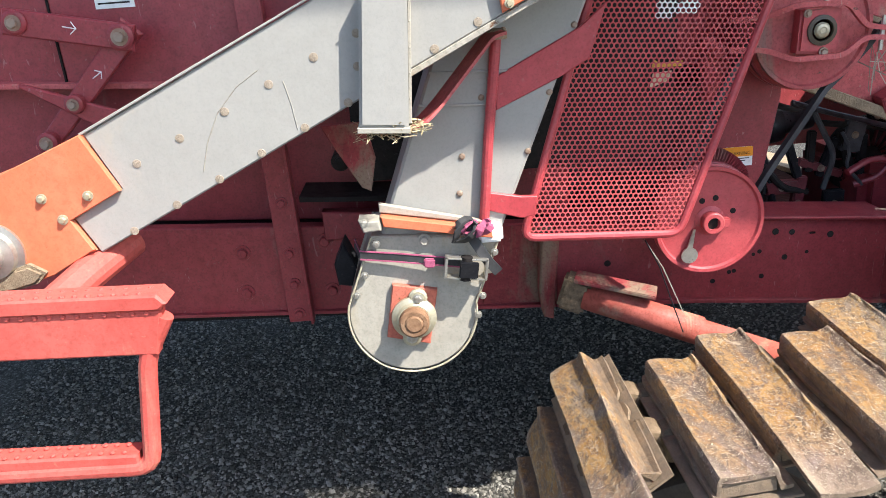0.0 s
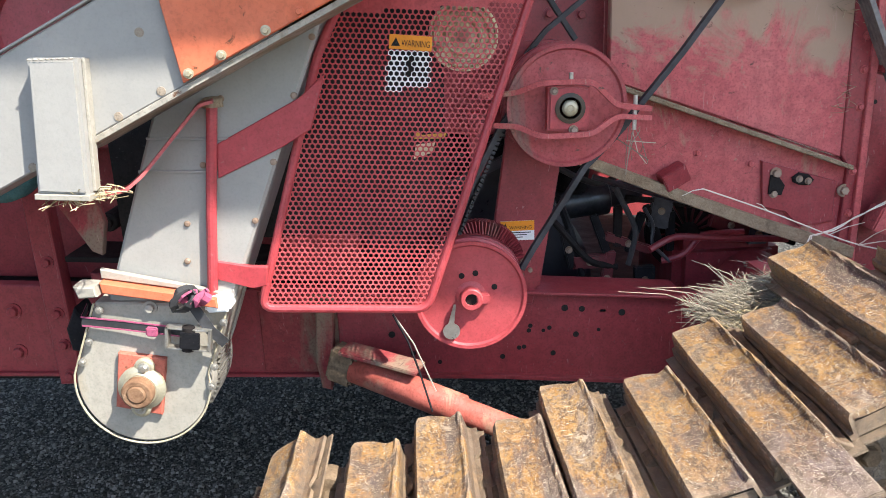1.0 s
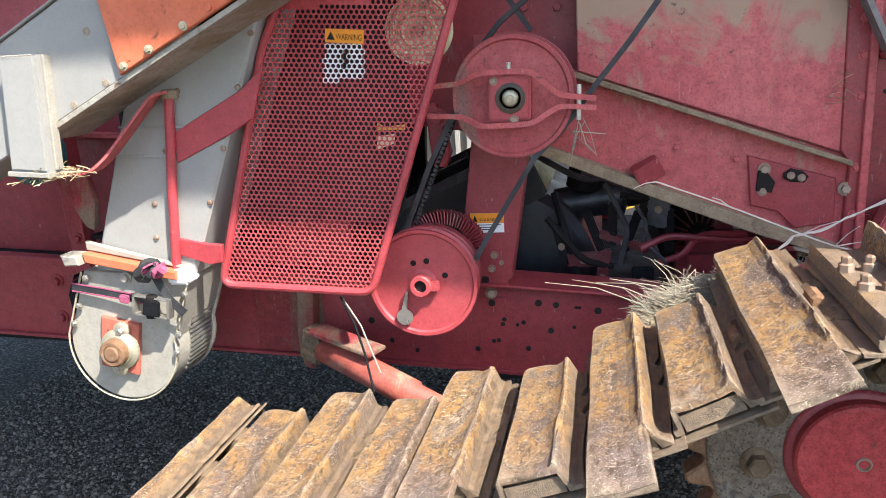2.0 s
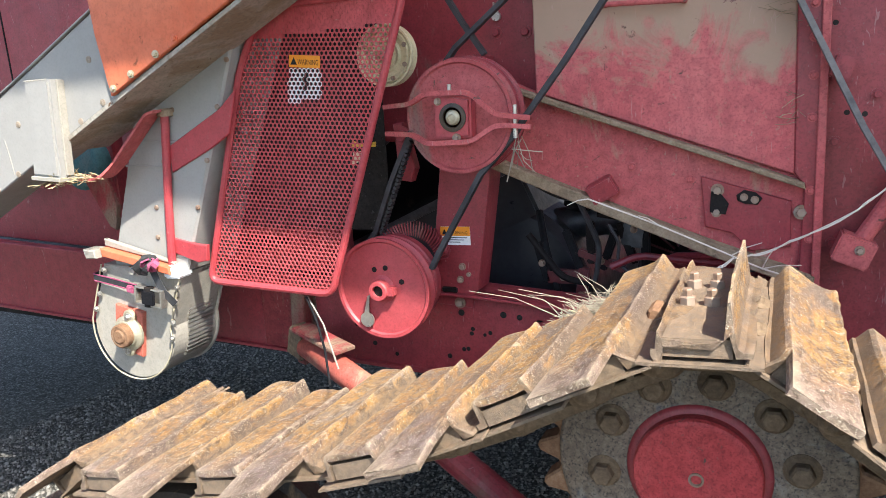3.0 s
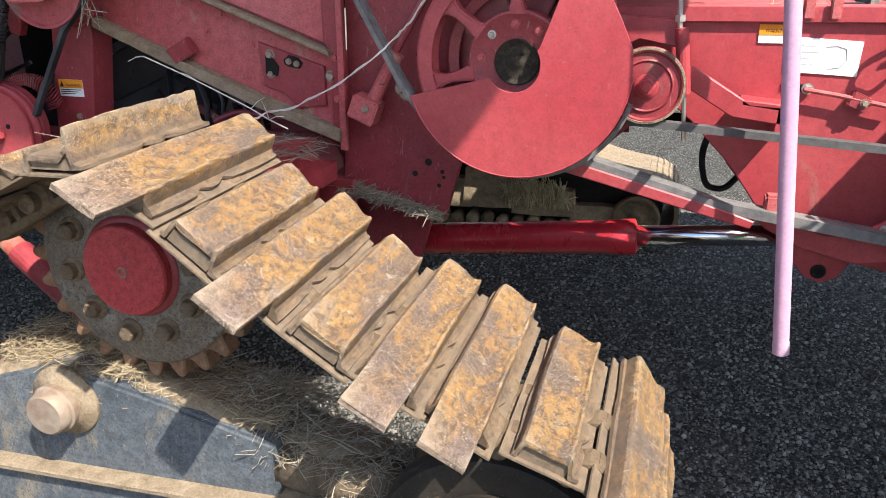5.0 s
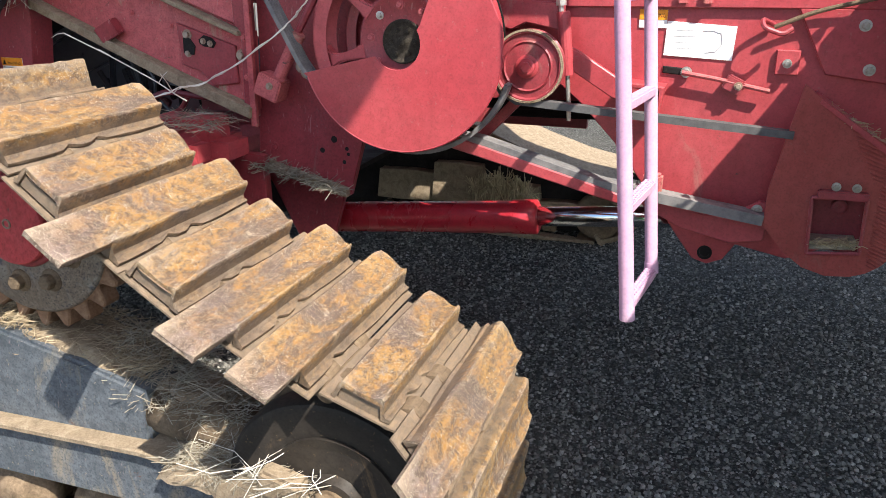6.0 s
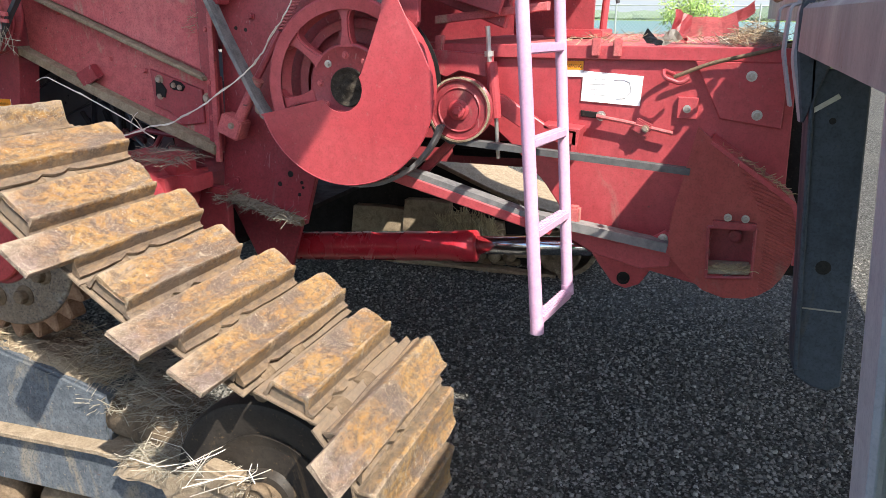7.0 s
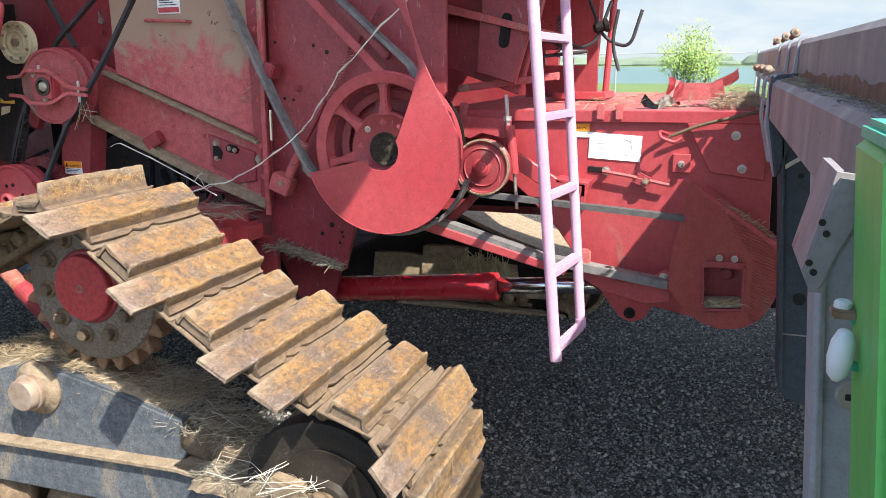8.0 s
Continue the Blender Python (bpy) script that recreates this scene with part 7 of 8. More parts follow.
def build_feeder():
    side = fpart("side_sheet", add_prism(bm_new(), [(2.56, 1.36), (3.62, 1.365), (3.64, 0.80), (3.42, 0.70), (3.29, 0.725), (3.262, 0.678), (3.222, 0.660), (3.182, 0.672), (3.135, 0.732), (3.075, 0.815), (3.028, 0.872), (2.955, 0.972), (2.845, 1.085), (2.79, 1.13), (2.70, 1.17), (2.56, 1.20)], 2.50, 2.52, 0.003), RED_BRIGHT)
    fpart("top_sheet", add_prism(bm_new(), [(2.50, 1.372), (3.62, 1.38), (3.62, 1.366), (2.50, 1.358)], 2.502, 4.15, 0.002), RED_DUSTY, "dusty straw-littered top sheet")
    fpart("far_sheet", add_prism(bm_new(), [(2.56, 1.35), (3.62, 1.355), (3.64, 0.80), (3.05, 0.84), (2.56, 1.14)], 4.1, 4.12, 0.003), RED)
    fpart("bottom_sheet", add_prism(bm_new(), [(2.95, 0.985), (3.05, 0.86), (3.42, 0.71), (3.42, 0.70), (3.05, 0.85), (2.945, 0.975)], 2.52, 4.1, 0.0), RED)
    fpart("top_angle", add_prism(bm_new(), [(2.56, 1.376), (3.60, 1.383), (3.60, 1.345), (2.56, 1.338)], 2.485, 2.50, 0.002), RED_BRIGHT)
    decal_f(side, 2.985, 3.055, 1.29, 1.335)
    paper = fpart("paper_decal", add_prism(bm_new(), [(3.056, 1.308), (3.226, 1.298), (3.222, 1.214), (3.053, 1.222)], 2.496, 2.4985), WHITE, "faded white paper decal")
    for k, (x0, x1, z) in enumerate(((3.08, 3.12, 1.285), (3.075, 3.13, 1.27), (3.08, 3.11, 1.255), (3.085, 3.125, 1.24))):
        fpart("print_bar", add_box(bm_new(), (x0, 2.4955, z), (x1, 2.4962, z + 0.002)), INK_PALE, parent=paper)
    fpart("printed_outline", add_tube(bm_new(), [(x, 2.4955, z) for x, z in ((3.145, 1.285), (3.17, 1.287), (3.19, 1.28), (3.195, 1.255), (3.18, 1.235), (3.155, 1.232))], 0.0012, 4), INK_PALE, parent=paper)
    # Raised plates, rods, hooks and bolts on the side.
    pl = fpart("corner_plate", add_prism(bm_new(), [(3.36, 1.345), (3.60, 1.345), (3.60, 1.17), (3.44, 1.19)], 2.485, 2.50, 0.003), RED_BRIGHT)
    for x, z in ((3.51, 1.308), (3.535, 1.205)):
        bolt(pl, x, 2.484, z, 0.0095, ZINC)
    b2 = fpart("bolt_plate", add_prism(bm_new(), [(3.325, 1.245), (3.38, 1.245), (3.38, 1.185), (3.325, 1.185)], 2.488, 2.50, 0.002), RED_BRIGHT)
    bolt(b2, 3.352, 2.486, 1.213, 0.0075, ZINC)
    b3 = fpart("slot_plate", add_prism(bm_new(), [(3.055, 1.195), (3.12, 1.19), (3.12, 1.172), (3.055, 1.177)], 2.494, 2.50, 0.002), DARK)
    bolt(b3, 3.115, 2.49, 1.182, 0.0095, ZINC)
    fpart("latch_rod", add_tube(bm_new(), rounded([(3.105, 2.475, 1.182), (3.19, 2.475, 1.17), (3.25, 2.475, 1.158), (3.32, 2.475, 1.145)], 0.02), 0.006, 8), RED_DUSTY)
    fpart("rod_guide", add_box(bm_new(), (-0.025, -0.03, -0.02), (0.025, 0.0, 0.02), pose(3.235, 2.50, 1.155, 0, 25, 0), 0.004), RED)
    bolt(b3, 3.245, 2.468, 1.155, 0.007, RUSTY_BOLT)
    fpart("lifting_hook", add_tube(bm_new(), rounded([(3.31, 2.49, 1.305), (3.28, 2.46, 1.32), (3.285, 2.44, 1.30), (3.33, 2.44, 1.285), (3.35, 2.45, 1.30)], 0.02), 0.006, 8), RED)
    fpart("cable", add_tube(bm_new(), rounded([(3.31, 2.47, 1.30), (3.40, 2.47, 1.34), (3.5, 2.46, 1.365), (3.62, 2.44, 1.40)], 0.05), 0.0055, 8), CHAIN)
    for x in (2.62, 3.09, 3.15):
        fpart("bracket_ear", add_box(bm_new(), (x - 0.012, 2.47, 1.35), (x + 0.012, 2.50, 1.40), bevel=0.003), RED_DUSTY)
    for k, (x, y, z, rx, ry, rz, w, h, m) in enumerate(((3.375, 2.80, 1.432, 40, -8, 5, 0.09, 0.045, RED_DUSTY), (3.30, 2.78, 1.43, 62, 20, 25, 0.03, 0.05, RED_BRIGHT), (3.46, 2.9, 1.46, 30, -25, -15, 0.06, 0.04, RED_DUSTY), (3.235, 2.66, 1.392, 30, 30, 12, 0.035, 0.03, DUCT), (3.275, 2.68, 1.40, 35, -30, 12, 0.03, 0.03, BOOT_GREY))):
        mm = pose(x, y, z, rx, ry, rz)
        bm = bm_new()
        rows = [[bm.verts.new(mm @ Vector((w * (i / 4 - 0.5) * 2, h * (j / 3 - 0.5) * 2, 0.02 * noise.noise(Vector((i * 0.7 + k * 9, j * 0.8, 1.7)))))) for i in range(5)] for j in range(4)]
        for p, q in zip(rows, rows[1:]):
            for i in range(4):
                bm.faces.new((p[i], p[i + 1], q[i + 1], q[i]))
        bmesh.ops.solidify(bm, geom=bm.faces[:], thickness=0.003)
        fpart("bent_sheet", bm, m, "crumpled sheet-metal scrap")
    # Front brackets beside the small pulley.
    fpart("mount_web", add_prism(bm_new(), [(2.60, 1.36), (2.80, 1.35), (2.80, 1.28), (2.70, 1.30), (2.66, 1.28), (2.60, 1.30)], 2.43, 2.45, 0.003), RED_BRIGHT)
    fpart("adjuster_tube", add_rod(bm_new(), (2.80, 2.42, 1.33), (2.82, 2.42, 1.17), 0.017, 14), RED_BRIGHT)
    fpart("adjuster_rod", add_rod(bm_new(), (2.795, 2.42, 1.33), (2.787, 2.42, 1.43), 0.007, 10), ZINC)
    fpart("adjuster_rod", add_rod(bm_new(), (2.82, 2.42, 1.17), (2.83, 2.42, 1.05), 0.006, 10), ZINC)
    fpart("adjuster_nut", add_rod(bm_new(), (2.794, 2.42, 1.345), (2.793, 2.42, 1.36), 0.014, 6), ZINC)
    fpart("diagonal_arm", add_prism(bm_new(), [(2.79, 1.25), (2.84, 1.235), (2.98, 1.15), (3.06, 1.145), (3.06, 1.10), (2.94, 1.115), (2.80, 1.20)], 2.42, 2.44, 0.003), RED_BRIGHT)
    fpart("arm_box", add_prism(bm_new(), [(2.96, 1.16), (3.07, 1.15), (3.055, 1.06), (3.04, 1.06), (3.045, 1.135), (2.96, 1.145)], 2.42, 2.50, 0.003), RED_BRIGHT)
    # Slanting angle under the belts, and bracket to the lift cylinder.
    fpart("belt_guard_angle", add_prism(bm_new(), [(2.47, 1.0), (2.52, 1.005), (2.94, 0.895), (3.02, 0.87), (3.01, 0.85), (2.93, 0.868), (2.50, 0.975), (2.47, 0.972)], 2.34, 2.41, 0.003), RED_BRIGHT)
    fpart("angle_bracket", add_box(bm_new(), (2.46, 2.30, 0.975), (2.50, 2.34, 1.02), bevel=0.004), RED_DUSTY)
    fpart("strut", add_prism(bm_new(), [(2.56, 0.985), (2.60, 0.985), (2.70, 1.09), (2.675, 1.105)], 2.42, 2.44, 0.002), RED)
    bolt(feeder, 2.51, 2.335, 0.985, 0.009, ZINC)
    arm = fpart("knife_drive_arm", add_prism(bm_new(), [(3.0, 0.885), (3.06, 0.87), (3.20, 0.835), (3.28, 0.85), (3.33, 0.885), (3.36, 0.88), (3.35, 0.78), (3.27, 0.765), (3.14, 0.795), (3.05, 0.84)], 2.385, 2.40, 0.003), RED_BRIGHT)
    fpart("lug_hole", add_lathe(bm_new(), (3.214, 2.499, 0.694), (0, -1, 0), [(0.020, 0), (0.020, 0.003), (0.013, 0.004), (0.012, -0.003)], 18), DARK, parent=arm)
    fpart("knuckle", add_box(bm_new(), (3.04, 2.36, 0.885), (3.09, 2.40, 0.935), bevel=0.006), RED_DUSTY)
    bolt(arm, 3.325, 2.384, 0.862, 0.009, ZINC)
    # Header drive cover, with a corrugated wrap and a square window.
    outline = [(3.389, 1.182), (3.462, 1.125), (3.60, 1.04), (3.63, 1.015), (3.65, 0.98), (3.664, 0.93), (3.666, 0.88), (3.657, 0.83), (3.64, 0.79), (3.618, 0.758), (3.588, 0.735), (3.555, 0.722), (3.50, 0.717), (3.445, 0.733), (3.40, 0.765), (3.342, 0.83), (3.342, 0.92)]
    bm = bm_new()
    win = [(3.442, 0.915), (3.562, 0.922), (3.566, 0.785), (3.450, 0.772)]
    fills = [outline[0:2] + [win[1], win[0]] + [outline[16]], outline[1:9] + [win[2], win[1]], outline[8:14] + [win[3], win[2]], outline[13:17] + [win[0], win[3]]]
    for f in fills:
        add_prism(bm, f, 2.355, 2.365)
    cv = fpart("drive_cover", bm, COVER_RED, "dull red drive cover with a square window")
    fpart("cover_wrap", add_prism(bm_new(), [(3.43, 1.15), (3.65, 1.0), (3.672, 0.93), (3.667, 0.83), (3.66, 0.83), (3.662, 0.93), (3.64, 0.99), (3.425, 1.14)], 2.352, 2.50, 0.001), RED_BRIGHT, parent=cv)
    # Fine slanting ribs pressed into the front half of the cover.
    def on_cover(q):
        c = False
        for (xa, za), (xb, zb) in zip(outline, outline[1:] + outline[:1]):
            if (za > q.y) != (zb > q.y) and q.x < (xb - xa) * (q.y - za) / (zb - za) + xa:
                c = not c
        return c and q.x - 3.575 > max(0.0, q.y - 0.95) * -0.55 and (q.x > 3.585 or q.y > 0.97)

    for k in range(62):
        o = Vector((3.44, 1.24 - 0.0095 * k))
        d = Vector((0.93, -0.36))
        run = [o + d * (0.004 * i) for i in range(90) if on_cover(o + d * (0.004 * i))]
        if len(run) > 5:
            fpart("rib", add_tube(bm_new(), [(run[0].x, 2.3545, run[0].y), (run[-1].x, 2.3545, run[-1].y)], 0.0026, 4), COVER_RED, parent=cv)
    fpart("window_back", add_prism(bm_new(), [(3.42, 0.94), (3.58, 0.94), (3.58, 0.76), (3.42, 0.76)], 2.43, 2.44), RED, parent=cv)
    fpart("window_shaft", add_lathe(bm_new(), (3.515, 2.43, 0.88), (0, -1, 0), [(0.018, 0), (0.018, 0.02), (0.012, 0.022)], 14), RED, parent=cv)
    fpart("window_grass", add_prism(bm_new(), [(3.45, 0.80), (3.56, 0.806), (3.56, 0.785), (3.45, 0.775)], 2.37, 2.43, 0.004), STRAWMAT, parent=cv)
    for p, q in zip(win, win[1:] + win[:1]):
        fpart("window_lip", add_tube(bm_new(), [(p[0], 2.352, p[1]), (q[0], 2.352, q[1])], 0.005, 6), RED, parent=cv)
    lid = fpart("window_lid", add_box(bm_new(), (3.452, 2.335, 0.918), (3.562, 2.356, 0.938), bevel=0.003), RED)
    for x in (3.488, 3.532):
        bolt(lid, x, 2.334, 0.95, 0.007, ZINC)
    # Lift cylinder.
    fpart("lift_barrel", smooth_bm(add_lathe(bm_new(), (2.02, 2.56, 0.652), Vector((1.0, 0.0, 0.105)), [(0.03, -0.05), (0.05, 0.0), (0.05, 0.63), (0.053, 0.635), (0.053, 0.71), (0.04, 0.716)], 28)), RED_FRESH, "glossy dark red lift cylinder")
    fpart("lift_rod", smooth_bm(add_rod(bm_new(), (2.68, 2.56, 0.725), (3.2, 2.56, 0.775), 0.03, 24)), CHROME, "polished lift rod")
    fpart("lift_clevis", add_box(bm_new(), (1.94, 2.5, 0.60), (2.06, 2.62, 0.70), bevel=0.02), RED)
    bolt(feeder, 2.0, 2.49, 0.645, 0.018, RUSTY_BOLT)
    fpart("hose_loop", smooth_bm(add_tube(bm_new(), rounded([(2.93, 3.0, 1.0), (2.90, 3.05, 0.86), (2.93, 3.1, 0.74), (3.0, 3.15, 0.72), (3.08, 3.2, 0.82)], 0.08, 6), 0.011, 8)), RUBBER)
    fpart("cross_rod", add_rod(bm_new(), (2.3, 3.0, 0.985), (3.3, 3.0, 1.0), 0.018, 14), DARK)
    fpart("far_lift_rod", add_rod(bm_new(), (2.3, 3.6, 0.86), (3.3, 3.6, 0.88), 0.03, 16), DARK)


def decal_f(parent, x0, x1, z0, z1):
    d = fpart("warning_decal", add_box(bm_new(), (x0, 2.4965, z0), (x1, 2.4985, z1)), WHITE, "white decal with amber warning bar", parent)
    fpart("amber_bar", add_box(bm_new(), (x0, 2.4955, z0 + 0.02), (x1, 2.4965, z1)), AMBER, parent=d)
    cu = bpy.data.curves.new("word", "FONT")
    cu.body = "WARNING"
    cu.size = 0.014
    t = bpy.data.objects.new("word", cu)
    me = bpy.data.meshes.new_from_object(t)
    bpy.data.objects.remove(t)
    me.materials.append(INK)
    o = new("word", me)
    o.parent = d
    w = max(v.co.x for v in me.vertices)
    off = base_of(d)
    sc = (x1 - x0) * 0.72 / w
    o.matrix_basis = Matrix.Translation((x0 + (x1 - x0) * 0.2 - off.x, 2.4949 - off.y, z0 + 0.026 - off.z)) @ pose(0, 0, 0, 90) @ Matrix.Diagonal((sc, sc * 1.3, 1, 1))


COVER_RED = paint("dull_cover_red_paint", (0.30, 0.05, 0.045), (0.35, 0.085, 0.07), (0.24, 0.13, 0.1), 0.6, 0.45, chips=0.68, grain=0.4)
INK_PALE = paint("faded_print", (0.5, 0.5, 0.5), (0.58, 0.58, 0.58), (0.6, 0.6, 0.6), 0.7, 0.6, chips=0)
STRAWMAT = crust("packed_chaff", (0.25, 0.22, 0.15), (0.4, 0.36, 0.27), (0.5, 0.47, 0.38), 60)
build_feeder()

# ---- far side running gear seen below the feeder ----
far_track = empty("far_track", (2.0, 4.6, 0.0), "mud-caked far-side track clogged with hanging straw", "track")


def build_far_track():
    def p_(name, bm, m):
        return part(name, at(far_track, bm), m, far_track)

    low = [(x, z * 0.55) for x, z in TRACK_LINE]
    p_("track_belt", add_prism(bm_new(), [(x * 0.94 + 0.10, z * 0.9 + 0.02) for x, z in low], 4.50, 4.95, 0.0), DARK)
    line = dense(low, 4)
    pad = None
    for p, q in zip(line[::2], line[2::2]):
        d = (q - p).normalized()
        m = Matrix.Translation(-far_track.location) @ pose((p.x + q.x) / 2, 4.70, (p.y + q.y) / 2 - 0.01, 0, -math.degrees(math.atan2(d.y, d.x)), 0)
        if pad is None:
            pad = part("track_pad", add_box(bm_new(), (-0.055, -0.29, -0.012), (0.05, 0.29, 0.012), bevel=0.004), MUD, far_track)
            pad.matrix_basis = m
        else:
            again(pad, m)
    # Bottom rollers and chain bosses on the inner side, with mud plates above them.
    for k in range(12):
        x, z = 1.40 + 0.088 * k, 0.085 + 0.004 * (k % 3)
        p_("chain_boss", smooth_bm(add_lathe(bm_new(), (x, 4.43, z), (0, -1, 0), [(0.038, -0.06), (0.038, 0.006), (0.03, 0.014), (0.018, 0.014), (0.016, 0.03)], 14)), CHAIN if k % 2 else MUD)
        p_("chain_plate", add_box(bm_new(), (x - 0.02, 4.44, z - 0.055), (x + 0.06, 4.48, z - 0.02), bevel=0.006), CHAIN)
    for x0, x1, z0, z1, y in ((1.35, 1.75, 0.15, 0.33, 4.42), (1.70, 2.02, 0.17, 0.40, 4.40), (1.98, 2.34, 0.14, 0.30, 4.42), (2.30, 2.62, 0.10, 0.22, 4.43), (1.55, 2.10, 0.005, 0.035, 4.36), (2.05, 2.55, 0.004, 0.03, 4.38)):
        p_("mud_plate", add_prism(bm_new(), [(x0, z0), (x0 + 0.4 * (x1 - x0), z0 - 0.003), (x1, z0 + 0.008), (x1 - 0.02, z1 - 0.008), (x0 + 0.55 * (x1 - x0), z1), (x0 + 0.02, z1 - 0.008)], y, y + 0.07, 0.003), MUD)
    p_("front_wheel", smooth_bm(add_lathe(bm_new(), (2.66, 4.44, 0.16), (0, -1, 0), [(0.13, -0.02), (0.13, 0.02), (0.115, 0.03), (0.10, 0.02), (0.05, 0.012), (0.04, 0.04), (0.025, 0.045)], 40)), CHAIN)

build_far_track()

# ---- boarding ladder ----
ladder = empty("boarding_ladder", (3.05, 2.06, 0.7), "faded lilac tubular boarding ladder with punched bottom tread", "ladder")


def build_ladder():
    def lp(name, bm):
        return smooth(part(name, at(ladder, bm), LILAC, ladder), 40)

    A0, A1 = Vector((3.066, 1.965, 0.705)), Vector((2.951, 2.022, 1.85))
    B0, B1 = Vector((3.093, 2.22, 0.725)), Vector((2.98, 2.333, 1.85))
    lp("outer_rail", add_tube(bm_new(), [A0, A0.lerp(A1, 0.3), A0.lerp(A1, 0.6), A1], 0.0165, 16))
    lp("inner_rail", add_tube(bm_new(), [B0, B0.lerp(B1, 0.5), B1], 0.0155, 16))
    for k in range(5):
        z = 0.735 + 0.217 * k
        a, b = A0.lerp(A1, (z - 0.705) / 1.145), B0.lerp(B1, (z - 0.735) / 1.115)
        w = (b - a).normalized()
        m = Matrix.Translation((a + b) / 2) @ w.to_track_quat("X", "Z").to_matrix().to_4x4()
        h = (b - a).length / 2 - 0.008
        rung = lp("rung", add_box(bm_new(), (-h, -0.014, -0.012), (h, 0.014, 0.012), m, 0.004))
        if k in (0, 1):
            for i in range(13):
                for j in (-0.009, 0.0, 0.009):
                    lp_ = part("tread_dimple", at(ladder, add_lathe(bm_new(), m @ Vector((-h + 0.02 + i * (2 * h - 0.04) / 12, j, 0.011)), (0, 0, 1), [(0.004, 0), (0.003, 0.0035), (0.0015, 0.004)], 6)), LILAC, rung)
    for p, s in ((A0, 1), (B0, -1)):
        lp("foot_cap", add_lathe(bm_new(), p - Vector((-0.001, 0, 0.005)), (A1 - A0), [(0.012, 0), (0.0172, 0.003), (0.0172, 0.03)], 16))


build_ladder()

# ---- cab base and rails behind the feeder top ----
def build_cab():
    cab = empty("cab_base", (2.75, 3.0, 1.4), "red cab support with slotted window and hanging hoses", "cab")

    def kp(name, bm, m=RED, parent=None):
        return part(name, at(cab, bm), m, parent or cab)

    kp("cab_floor", add_box(bm_new(), (2.42, 2.1, 1.97), (3.2, 3.5, 2.02), bevel=0.005))
    kp("support_wall", add_prism(bm_new(), [(2.50, 1.52), (2.78, 1.42), (2.90, 1.9), (2.5, 1.95)], 2.62, 2.66, 0.004))
    kp("slot_plate", add_prism(bm_new(), [(2.66, 1.78), (2.86, 1.74), (2.78, 1.46), (2.64, 1.5)], 2.56, 2.58, 0.004))
    kp("oval_slot", add_prism(bm_new(), arc(2.74, 1.60, 0.018, 180, 360, 8) + arc(2.75, 1.68, 0.018, 0, 180, 8), 2.553, 2.561), DARK)
    kp("deck_rail", add_prism(bm_new(), [(2.50, 1.74), (2.96, 1.62), (2.96, 1.60), (2.50, 1.71)], 2.54, 2.62, 0.002), RED_DUSTY)
    kp("hinge_rail", add_prism(bm_new(), [(2.56, 1.455), (2.92, 1.50), (2.92, 1.475), (2.56, 1.43)], 2.60, 2.64, 0.002), RED_DUSTY)
    # Cab front wall with a slot window.
    x0, x1, z0, z1, y = 2.64, 2.95, 1.385, 1.95, 3.30
    for lo, hi in (((x0, z0), (x1, 1.52)), ((x0, 1.585), (x1, z1)), ((x0, 1.52), (2.725, 1.585)), ((2.905, 1.52), (x1, 1.585))):
        kp("front_wall", add_box(bm_new(), (lo[0], y, lo[1]), (hi[0], y + 0.03, hi[1])), RED)
    for x in (2.925, 2.98):
        kp("grab_rail", add_rod(bm_new(), (x, 3.35, 1.38), (x + 0.035, 3.35, 2.0), 0.014, 12), RED_BRIGHT)
    kp("seat_rail", add_box(bm_new(), (2.78, 3.2, 1.38), (3.0, 3.5, 1.41), bevel=0.004), RED_BRIGHT)
    kp("steering_ring", add_tube(bm_new(), [(2.80 + 0.10 * math.cos(a), 2.95 + 0.02 * math.sin(a), 1.52 + 0.10 * math.sin(a)) for a in (i * 0.3 for i in range(10))], 0.014, 8), RUBBER)
    for pts in ([(2.86, 2.9, 1.70), (2.92, 2.9, 1.58), (3.0, 2.9, 1.60), (3.05, 2.92, 1.75)], [(2.95, 2.95, 1.8), (3.02, 2.95, 1.62), (3.12, 2.95, 1.58), (3.16, 2.95, 1.72)], [(2.6, 2.7, 1.62), (2.8, 2.7, 1.55), (3.0, 2.72, 1.57)], [(3.08, 2.9, 1.72), (3.06, 2.9, 1.6), (3.09, 2.9, 1.5)]):
        kp("hose", add_tube(bm_new(), rounded(pts, 0.06, 5), 0.0065, 8), RUBBER)
    kp("valve_block", add_lathe(bm_new(), (3.0, 2.90, 1.655), (1, 0.2, 0.3), [(0.012, -0.01), (0.02, 0.0), (0.02, 0.03), (0.026, 0.032), (0.026, 0.045), (0.012, 0.05)], 10), DARK)
    kp("coil_spring", add_tube(bm_new(), [(2.90 + 0.008 * math.cos(k * 0.9), 2.7 + 0.008 * math.sin(k * 0.9), 1.55 + k * 0.0016) for k in range(90)], 0.002, 5), RUBBER)


build_cab()

# ---- harvesting header ----
header = empty("harvester_header", (4.0, 2.4, 0.6), "worn grey header with long top beam and bright green end", "header")


BEAM_RUST = crust("brown_beam_rust", (0.14, 0.085, 0.065), (0.23, 0.14, 0.095), (0.30, 0.22, 0.175), 30, 0.85, 0.5)
POST_BLUE = paint("dark_slate_paint", (0.296, 0.304, 0.339), (0.368, 0.376, 0.408), (0.12, 0.1, 0.085), 0.64, 0.45, chips=0.74, grain=0.3)


